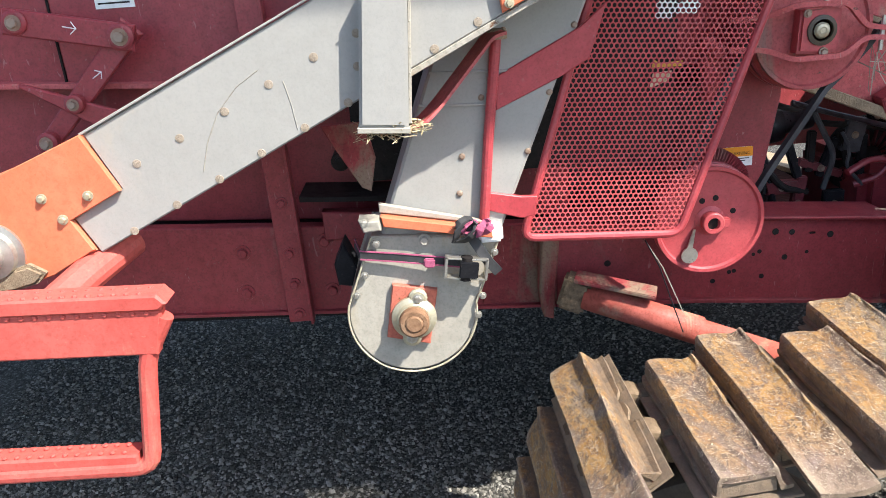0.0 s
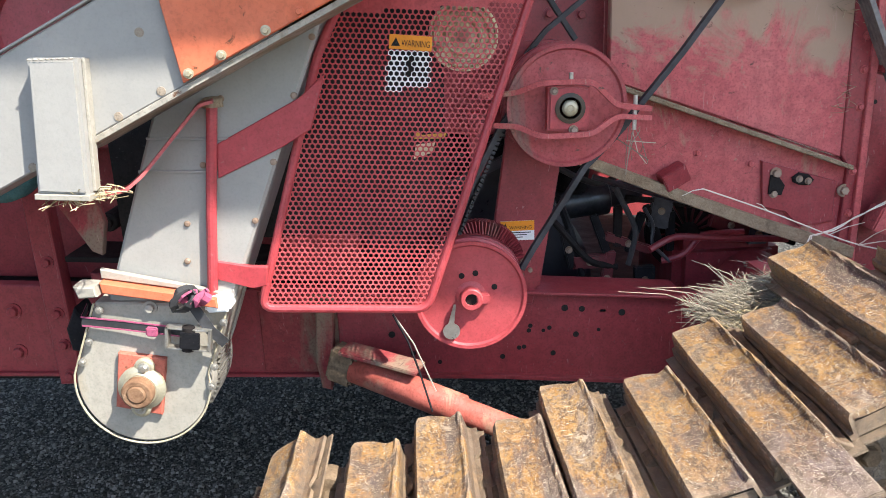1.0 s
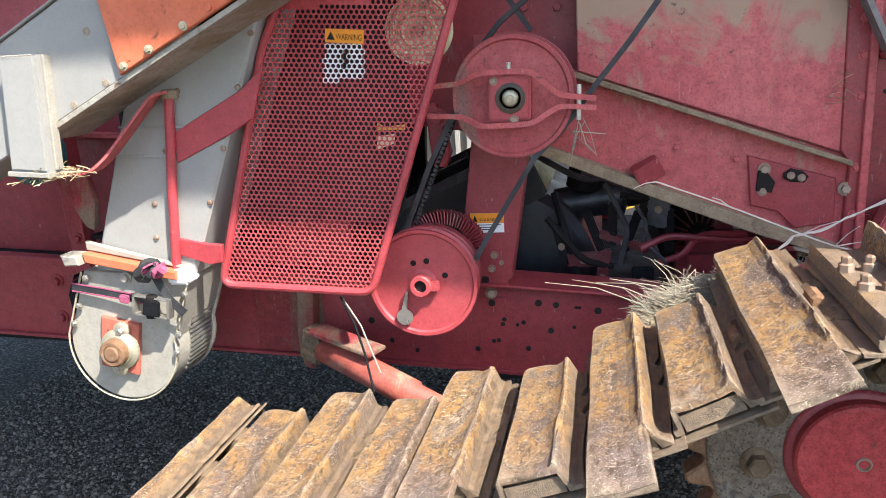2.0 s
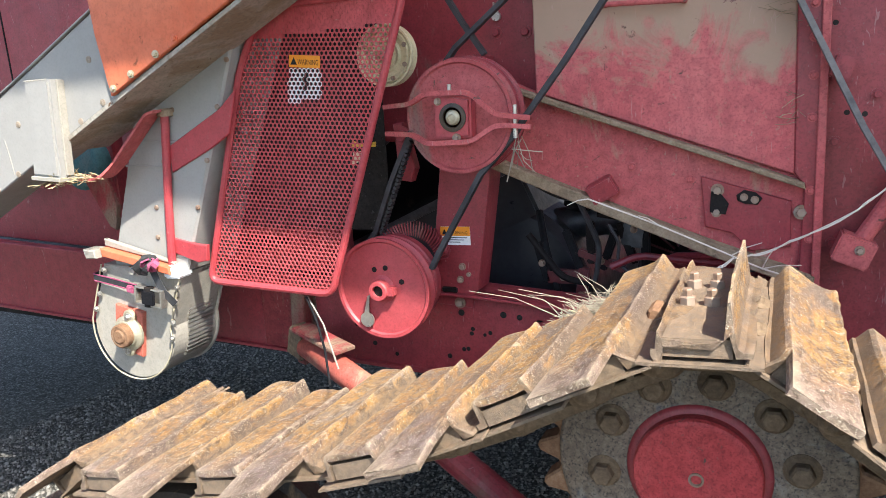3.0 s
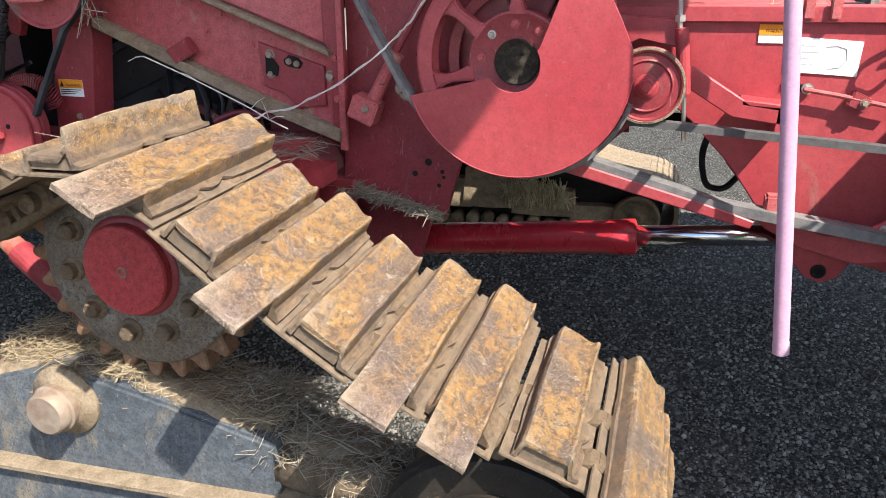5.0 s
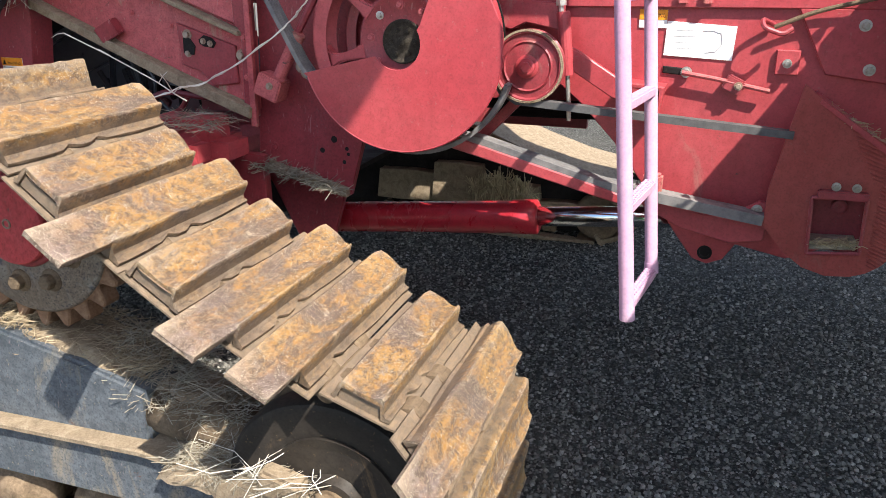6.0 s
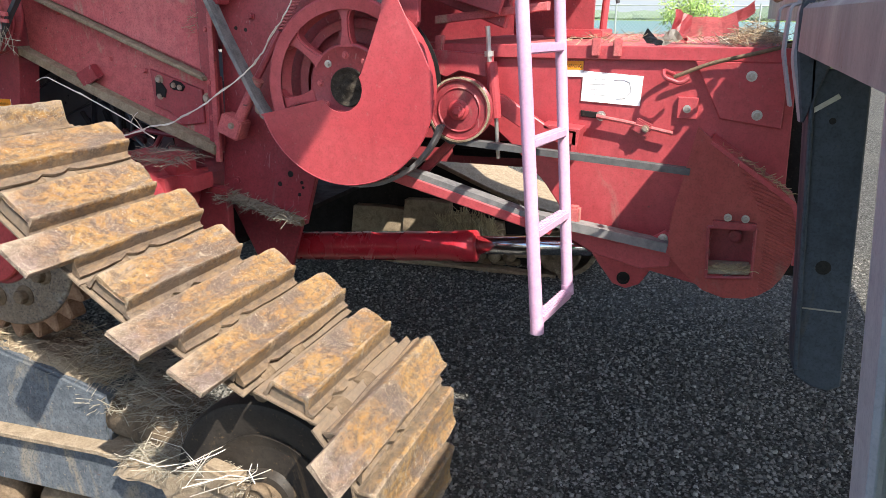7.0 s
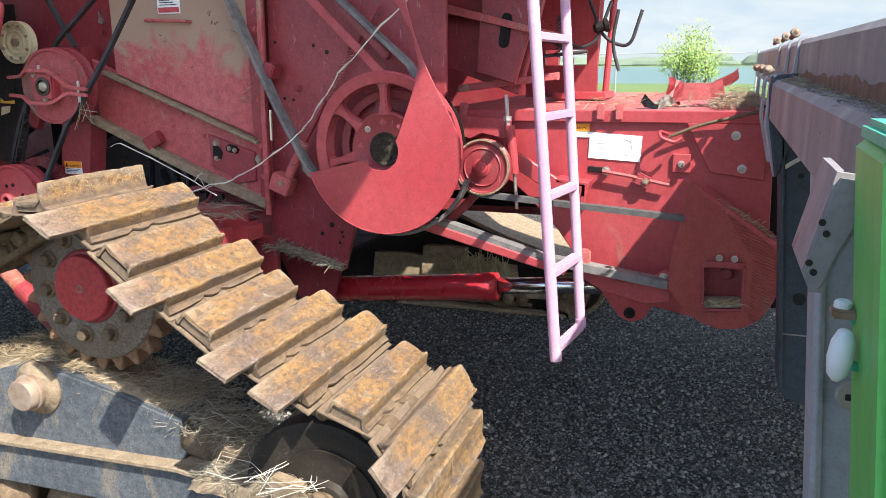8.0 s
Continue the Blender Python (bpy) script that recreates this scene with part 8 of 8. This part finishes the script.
def build_header():
    def dp(name, bm, m, label="", parent=None):
        return part(name, at(header, bm), m, parent or header, label)

    # Top beam: a square tube with a ledge below it, both along the header.
    dp("top_beam", add_prism(bm_new(), [(3.630, 1.572), (3.642, 1.584), (3.80, 1.584), (3.80, 1.45), (3.630, 1.45)], 0.41, 4.7, 0.006, 2), HEADER_GREY)
    dp("ledge_beam", add_prism(bm_new(), [(3.574, 1.478), (3.583, 1.488), (3.649, 1.482), (3.80, 1.45), (3.80, 1.395), (3.574, 1.395)], 0.41, 1.99, 0.006, 2), HEADER_GREY)
    dp("end_bracket", add_prism(bm_new(), [(3.568, 1.47), (3.572, 1.50), (3.64, 1.505), (3.65, 1.40), (3.605, 1.25), (3.598, 1.25), (3.572, 1.40)], 1.99, 2.01, 0.004), BLACK_BLUE)
    dp("beam_litter", add_box(bm_new(), (3.605, 1.7, 1.478), (3.632, 1.97, 1.489), bevel=0.005), STRAWMAT)
    # Strap clamps round the beam, each with its pair of bolts.
    for y in (2.03, 2.34, 2.75):
        clamp = dp("clamp_strap", add_tube(bm_new(), rounded([(3.69, y, 1.589), (3.628, y, 1.589), (3.623, y, 1.50), (3.572, y - 0.01, 1.488), (3.569, y - 0.02, 1.38), (3.60, y - 0.02, 1.25)], 0.015), 0.008, 6, flat=(0.014, 0.003)), POST_BLUE)
        for x, z, way in ((3.615, 1.597, (0.3, -1, 0.5)), (3.565, 1.512, (-0.5, -1, 0.1))):
            dp("clamp_bolt", smooth_bm(add_lathe(bm_new(), (x, y - 0.012, z), way, [(0.006, -0.02), (0.006, 0), (0.011, 0.001), (0.012, 0.003), (0.012, 0.009), (0.010, 0.011), (0.005, 0.0115), (0.005, 0.017)], 12)), RUSTY_BOLT, parent=clamp)
    # Rust along the foot of the beam where litter lies against it.
    rnd = random.Random(44)
    bm = bm_new()
    rows = []
    for k in range(60):
        y = 0.45 + 1.52 * k / 59
        h = 0.022 + 0.012 * noise.noise(Vector((y * 7, 1.3, 0))) + rnd.uniform(-0.004, 0.004)
        rows.append([bm.verts.new((3.6288 - d, y, z)) for d, z in ((0.0, 1.482), (0.0006, 1.487), (0.0006, 1.487 + max(0.006, h)), (0.0, 1.489 + max(0.006, h)))])
    for p, q in zip(rows, rows[1:]):
        for i in range(3):
            bm.faces.new((p[i], q[i], q[i + 1], p[i + 1]))
    dp("rust_band", bm, BEAM_RUST, "band of rust along the beam foot")
    # Upright black frame posts.
    post = dp("frame_post", add_prism(bm_new(), [(3.608, 1.36), (3.72, 1.36), (3.76, 0.66), (3.735, 0.645), (3.70, 0.65), (3.661, 0.675)], 2.0, 2.03, 0.004), BLACK_BLUE, "blue-black upright plate")
    dp("post_edge", add_prism(bm_new(), [(3.602, 1.40), (3.612, 1.40), (3.667, 0.69), (3.656, 0.69)], 1.99, 2.12, 0.003), BLACK_BLUE)
    dp("inner_post", add_prism(bm_new(), [(3.585, 1.40), (3.66, 1.40), (3.72, 0.75), (3.66, 0.75)], 2.52, 2.57, 0.003), DARK)
    for x, z, r in ((3.686, 0.937, .016), (3.66, 1.255, .007)):
        dp("post_hole", add_lathe(bm_new(), (x, 1.9995, z), (0, -1, 0), [(r, 0), (r, 0.001)], 18), INK, parent=post)
    dp("weld_seam", add_box(bm_new(), (3.655, 1.997, 0.838), (3.735, 2.001, 0.841)), BOOT_GREY, parent=post)
    dp("bright_scratch", add_box(bm_new(), (-0.03, 0, -0.005), (0.03, 0.002, 0.005), pose(3.642, 1.997, 1.29, 0, -35, 0)), ZINC, parent=post)
    # Near frame post, folded bracket, round tag.
    dp("near_post", add_prism(bm_new(), [(3.592, 1.40), (3.76, 1.40), (3.84, 0.25), (3.678, 0.25)], 1.0, 1.06, 0.004), POST_BLUE)
    dp("near_edge", add_prism(bm_new(), [(3.583, 1.40), (3.597, 1.40), (3.683, 0.25), (3.668, 0.25)], 0.985, 1.075, 0.006), POST_BLUE)
    dp("folded_bracket", add_prism(bm_new(), [(3.531, 1.468), (3.545, 1.466), (3.547, 1.436), (3.538, 1.416), (3.530, 1.391), (3.523, 1.391), (3.517, 1.404)], 0.42, 0.43, 0.003, 2), HEADER_GREY)
    dp("bracket_fold", add_prism(bm_new(), [(3.531, 1.468), (3.536, 1.468), (3.523, 1.405), (3.517, 1.404)], 0.43, 0.50, 0.002), HEADER_GREY)
    for x, z in ((3.5255, 1.437), (3.5285, 1.430), (3.5205, 1.411), (3.5235, 1.405)):
        dp("bracket_hole", add_lathe(bm_new(), (x, 0.4195, z), (0, -1, 0), [(0.0022, 0), (0.0022, 0.001)], 12), INK)
    dp("round_tag", add_lathe(bm_new(), (3.652, 0.99, 1.099), (0.1, -1, 0), [(0.020, 0), (0.020, 0.008), (0.018, 0.010)], 28), BOOT_GREY, "grey round tag")
    dp("tag_mark", add_box(bm_new(), (3.645, 0.977, 1.094), (3.655, 0.981, 1.102)), INK)
    # Unseen deck beyond the beam, added to shade the ground, and two beam arms.
    dp("deck_sheet", add_box(bm_new(), (3.80, 0.54, 1.44), (5.2, 4.4, 1.455)), HEADER_GREY)
    dp("beam_arm", add_box(bm_new(), (3.80, 0.55, 1.47), (4.26, 0.70, 1.55), bevel=0.008), HEADER_GREY)
    dp("beam_arm", add_box(bm_new(), (3.80, 2.9, 1.47), (4.26, 3.05, 1.55), bevel=0.008), HEADER_GREY)
    # Green end panel with its lamp bracket.
    dp("end_panel", add_prism(bm_new(), [(3.536, 1.486), (3.542, 1.492), (4.6, 1.492), (4.6, 0.25), (3.645, 0.25), (3.551, 1.32)], 0.31, 0.40, 0.006, 2), GREEN, "bright green end panel")
    dp("panel_cap", add_box(bm_new(), (3.538, 0.306, 1.488), (4.6, 0.404, 1.502), bevel=0.004), TEAL)
    ring = [(3.549 + 0.011 * math.cos(a), 0.385 + 0.008 * math.sin(a * 0.5), 1.373 + 0.013 * math.sin(a)) for a in (i * 0.35 for i in range(-6, 7))]
    dp("lamp_bracket", add_tube(bm_new(), ring, 0.003, 8), TEAL)
    dp("lamp_mount", add_box(bm_new(), (3.532, 0.385, 1.386), (3.552, 0.40, 1.392), bevel=0.0015), RUSTY_BOLT)
    dp("white_grip", smooth_bm(add_lathe(bm_new(), (3.536, 0.375, 1.352), (0.08, 0, 1), [(0.002, 0), (0.0055, 0.004), (0.0072, 0.014), (0.0066, 0.024), (0.004, 0.031), (0.002, 0.032)], 18)), LAMP_WHITE, "white plastic grip")
    dp("grip_cap", add_lathe(bm_new(), (3.538, 0.392, 1.392), (0, 0, 1), [(0.005, 0), (0.005, 0.003), (0.0035, 0.0045)], 14), LAMP_WHITE)


build_header()


# ---- straw, mud, twine and stems ----
def straws(name, label, boxes, count, material, seed, length=(0.05, 0.14), width=0.0012, flat=0.35, heap=None):
    """A loose heap of straw: thin three-sided stalks, each bent once, lying mostly flat."""
    rnd = random.Random(seed)
    verts, faces = [], []
    for _ in range(count):
        lo, hi, top = rnd.choice(boxes)
        u, v = rnd.random(), rnd.random()
        c = Vector((lo[0] + (hi[0] - lo[0]) * u, lo[1] + (hi[1] - lo[1]) * v, 0))
        bell = math.sin(math.pi * min(max(u, 0.05), 0.95)) * math.sin(math.pi * min(max(v, 0.08), 0.92))
        c.z = lo[2] + (hi[2] - lo[2]) * u + rnd.random() * top * (0.25 + 0.75 * bell)
        a = rnd.uniform(0, 2 * math.pi)
        d = Vector((math.cos(a), math.sin(a), rnd.gauss(0, flat))).normalized()
        n = rnd.uniform(*length)
        bend = Vector((rnd.gauss(0, .12), rnd.gauss(0, .12), rnd.gauss(-0.02, .12))) * n
        pts = [c - d * n / 2, c + bend * 0.5, c + d * n / 2]
        w = width * rnd.uniform(0.6, 1.5)
        s1 = d.orthogonal().normalized() * w
        s2 = d.cross(s1).normalized() * w
        k = len(verts)
        for p in pts:
            verts += [p + s1, p - s1 * 0.5 + s2 * 0.87, p - s1 * 0.5 - s2 * 0.87]
        for r in (0, 3):
            for i in range(3):
                faces.append((k + r + i, k + r + (i + 1) % 3, k + r + 3 + (i + 1) % 3, k + r + 3 + i))
    me = bpy.data.meshes.new(name)
    me.from_pydata([tuple(v) for v in verts], [], faces)
    me.materials.append(material)
    return tagged(new(name, me), label, "straw", kind="stuff")


def lump(name, label, cells, material, seed, size=0.02):
    """A crusted heap: a humped grid whose outline and surface are broken by noise."""
    bm = bm_new()
    for (x0, y0, z0), (x1, y1, z1), h in cells:
        n, m = 26, 14
        rows = []
        for j in range(m + 1):
            row = []
            for i in range(n + 1):
                u, v = i / n, j / m
                e = min(u, 1 - u) * min(v, 1 - v) * 16
                x, y = x0 + (x1 - x0) * u, y0 + (y1 - y0) * v
                z = z0 + (z1 - z0) * u + h * min(1.0, e) ** 0.6 * (0.7 + 0.5 * noise.noise(Vector((x * 9, y * 9, seed)))) + 0.012 * noise.noise(Vector((x * 45, y * 45, seed + 3))) - (0.03 if e < 0.001 else 0)
                row.append(bm.verts.new((x + 0.012 * noise.noise(Vector((y * 20, x * 20, 7))), y + 0.012 * noise.noise(Vector((x * 20, y * 20, 9))), z)))
            rows.append(row)
        for a, b in zip(rows, rows[1:]):
            for i in range(n):
                bm.faces.new((a[i], a[i + 1], b[i + 1], b[i]))
    o = part(name, bm, material)
    for p in o.data.polygons:
        p.use_smooth = True
    return tagged(o, label, "mud", kind="stuff")


def build_litter():
    # Grey nest of straw behind the crest of the track.
    straws("straw_nest", "grey and yellow nest of straw caught behind the track", [((1.44, 1.89, 0.985), (1.66, 2.06, 1.04), 0.075)], 1700, STRAW_GREY, 3, (0.04, 0.12), 0.0006)
    straws("straw_nest", "yellow straw pressed against the track", [((1.46, 1.88, 0.99), (1.65, 1.98, 1.05), 0.035)], 550, STRAW, 5, (0.04, 0.11), 0.0007)
    straws("straw_on_sill", "straw lying over the axle housing", [((1.66, 2.10, 1.015), (1.9, 2.30, 1.015), 0.03)], 260, STRAW_GREY, 6, (0.04, 0.1), 0.0007)
    # Chaff, dry earth and straw on the track frame.
    lump("dry_earth", "dry earth and chaff heaped on the track frame", [((1.30, 1.575, 0.60), (1.74, 1.78, 0.60), 0.055), ((1.62, 1.575, 0.615), (2.05, 1.78, 0.53), 0.05), ((1.24, 1.60, 0.50), (1.40, 1.76, 0.54), 0.03), ((1.96, 1.60, 0.52), (2.30, 1.75, 0.47), 0.05)], MUD, 2)
    straws("straw_litter", "dry straw strewn over the track frame", [((1.32, 1.58, 0.645), (1.72, 1.78, 0.645), 0.05), ((1.6, 1.58, 0.64), (2.06, 1.78, 0.565), 0.05), ((1.24, 1.60, 0.52), (1.38, 1.76, 0.565), 0.03)], 3300, STRAW_DULL, 11, (0.015, 0.07), 0.0006)
    straws("straw_litter", "trampled straw round the recoil tube", [((1.86, 1.60, 0.55), (2.12, 1.80, 0.52), 0.10), ((2.0, 1.57, 0.50), (2.42, 1.74, 0.45), 0.09), ((2.15, 1.50, 0.41), (2.55, 1.62, 0.41), 0.06), ((0.94, 1.70, 0.40), (1.06, 1.85, 0.40), 0.2)], 3600, STRAW_GREY, 12, (0.03, 0.11), 0.0007)
    straws("straw_stalks", "pale stalks stuck in the front of the track frame", [((2.25, 1.46, 0.45), (2.56, 1.54, 0.45), 0.05)], 16, STEM, 13, (0.10, 0.24), 0.0009, 0.12)
    lump("dry_earth", "mud crust on the front yoke", [((2.12, 1.50, 0.395), (2.56, 1.66, 0.40), 0.035)], MUD, 5)
    # Straw clumps on the machine.
    straws("straw_wisps", "wisps of straw on the chute box", [((0.16, 1.77, 1.36), (0.27, 1.86, 1.365), 0.02)], 90, STRAW, 15, (0.03, 0.08), 0.0009)
    straws("straw_wisps", "straw hanging from the bearing strap", [((1.29, 2.09, 1.36), (1.33, 2.12, 1.36), 0.06)], 9, STRAW_GREY, 16, (0.05, 0.12), 0.001, 2.5)
    straws("straw_wisps", "tuft of straw on the panel edge", [((1.83, 2.285, 1.63), (1.93, 2.30, 1.60), 0.05)], 18, STRAW_DULL, 17, (0.03, 0.07), 0.0006)
    straws("straw_wisps", "tuft of straw in the panel seam", [((1.86, 2.285, 1.40), (1.90, 2.30, 1.40), 0.10)], 20, STRAW_DULL, 18, (0.02, 0.06), 0.0006)
    straws("straw_litter", "straw along the lip of the front plate", [((1.90, 2.29, 0.885), (2.2, 2.34, 0.815), 0.025)], 300, STRAW_GREY, 19, (0.03, 0.1), 0.001)
    straws("straw_litter", "straw and chaff on the feeder top", [((2.95, 2.6, 1.385), (3.55, 3.6, 1.39), 0.02), ((3.45, 2.55, 1.39), (3.58, 2.8, 1.40), 0.06)], 420, STRAW_DULL, 20, (0.03, 0.09), 0.0008)
    straws("straw_litter", "dirty straw bundle by the header hinge", [((3.43, 2.6, 1.385), (3.58, 2.95, 1.39), 0.05)], 380, STRAW_GREY, 21, (0.03, 0.09), 0.0007)
    straws("straw_fringe", "straw hanging in a fringe under the feeder", [((1.96, 4.35, 0.26), (2.30, 4.39, 0.25), 0.10)], 420, STRAW, 22, (0.06, 0.15), 0.002, 3.5)
    straws("straw_wisps", "wisps caught along the cover edge", [((3.45, 2.36, 1.125), (3.64, 2.42, 1.01), 0.015), ((3.46, 2.35, 0.795), (3.57, 2.37, 0.80), 0.02)], 160, STRAW, 23, (0.02, 0.06), 0.0009)
    straws("straw_wisps", "chaff on the header beam", [((3.585, 0.5, 1.486), (3.628, 1.98, 1.486), 0.004), ((3.59, 1.4, 1.486), (3.628, 1.98, 1.486), 0.016)], 800, STRAW_GREY, 24, (0.006, 0.022), 0.0005)


def build_stems():
    rope = empty("twine", (2.0, 2.2, 1.1), "pale frayed twine slung from the belt to the track", "twine")
    rnd = random.Random(31)
    way = [(2.56, 2.24, 1.77), (2.42, 2.20, 1.63), (2.28, 2.21, 1.50), (2.18, 2.23, 1.38), (2.11, 2.25, 1.308), (2.01, 2.20, 1.223), (1.864, 2.20, 1.141), (1.769, 2.18, 1.117), (1.70, 2.1, 1.09)]
    pts = []
    for a, b in zip(way, way[1:]):
        for k in range(8):
            t = k / 8
            p = Vector(a).lerp(Vector(b), t)
            pts.append(p + Vector((rnd.gauss(0, .0009), rnd.gauss(0, .0009), rnd.gauss(0, .0009) - 0.003 * math.sin(math.pi * t))))
    part("strand", at(rope, add_tube(bm_new(), pts, 0.002, 6)), STEM, rope)
    part("strand", at(rope, add_tube(bm_new(), [p + Vector((0.003 * math.sin(i * 0.8), -0.003, 0.003 * math.cos(i * 0.8))) for i, p in enumerate(pts)], 0.0015, 5)), STEM, rope)
    stem = empty("dry_weed", (1.6, 2.1, 1.1), "long pale dry weed with side twigs", "weed")
    main = [Vector((1.47, 2.10, 1.264)), Vector((1.62, 2.10, 1.207)), Vector((1.77, 2.10, 1.142)), Vector((1.83, 2.08, 1.12)), Vector((1.90, 2.04, 1.11))]
    part("stalk", at(stem, add_tube(bm_new(), rounded(main, 0.05), 0.0018, 6)), STEM, stem)
    for a, d in ((main[0], (-0.04, 0, -0.012)), (main[1], (-0.03, -0.02, 0.02)), (main[2], (0.05, -0.03, 0.03)), (main[3], (0.06, -0.05, 0.02)), (main[3], (0.02, -0.06, 0.05))):
        part("twig", at(stem, add_tube(bm_new(), [a, a + Vector(d) * 0.6 + Vector((0, 0, 0.004)), a + Vector(d) * 1.2], 0.0016, 5, taper=0.5)), STEM, stem)
    brush = empty("dry_weed", (1.40, 2.0, 1.06), "dry branching weed stuck in the straw nest", "weed")
    for k in range(9):
        p = Vector((1.49 + rnd.uniform(-.05, .1), 1.97 + rnd.uniform(-.06, .06), 1.03))
        q = p + Vector((rnd.uniform(-0.22, 0.02), rnd.uniform(-.08, .08), rnd.uniform(0.02, 0.09)))
        part("twig", at(brush, add_tube(bm_new(), [p, p.lerp(q, 0.5) + Vector((0, 0, 0.015)), q], 0.0013, 5, taper=0.5)), STRAW_GREY, brush)
    # Thin wire tie that hangs from the guard down to the track.
    tie = empty("wire_tie", (0.76, 2.0, 0.9), "pale strap tie hanging below the guard", "tie")
    part("band", at(tie, add_tube(bm_new(), [(0.757, 2.01, 1.031), (0.788, 2.0, 0.969), (0.81, 1.99, 0.9), (0.835, 1.96, 0.815)], 0.003, 6, flat=(0.003, 0.001))), DUCT, tie)
    part("band", at(tie, add_tube(bm_new(), [(0.757, 2.015, 1.031), (0.80, 2.01, 0.96), (0.845, 1.99, 0.85)], 0.003, 6, flat=(0.0022, 0.001))), BOOT_GREY, tie)


build_litter()
build_stems()
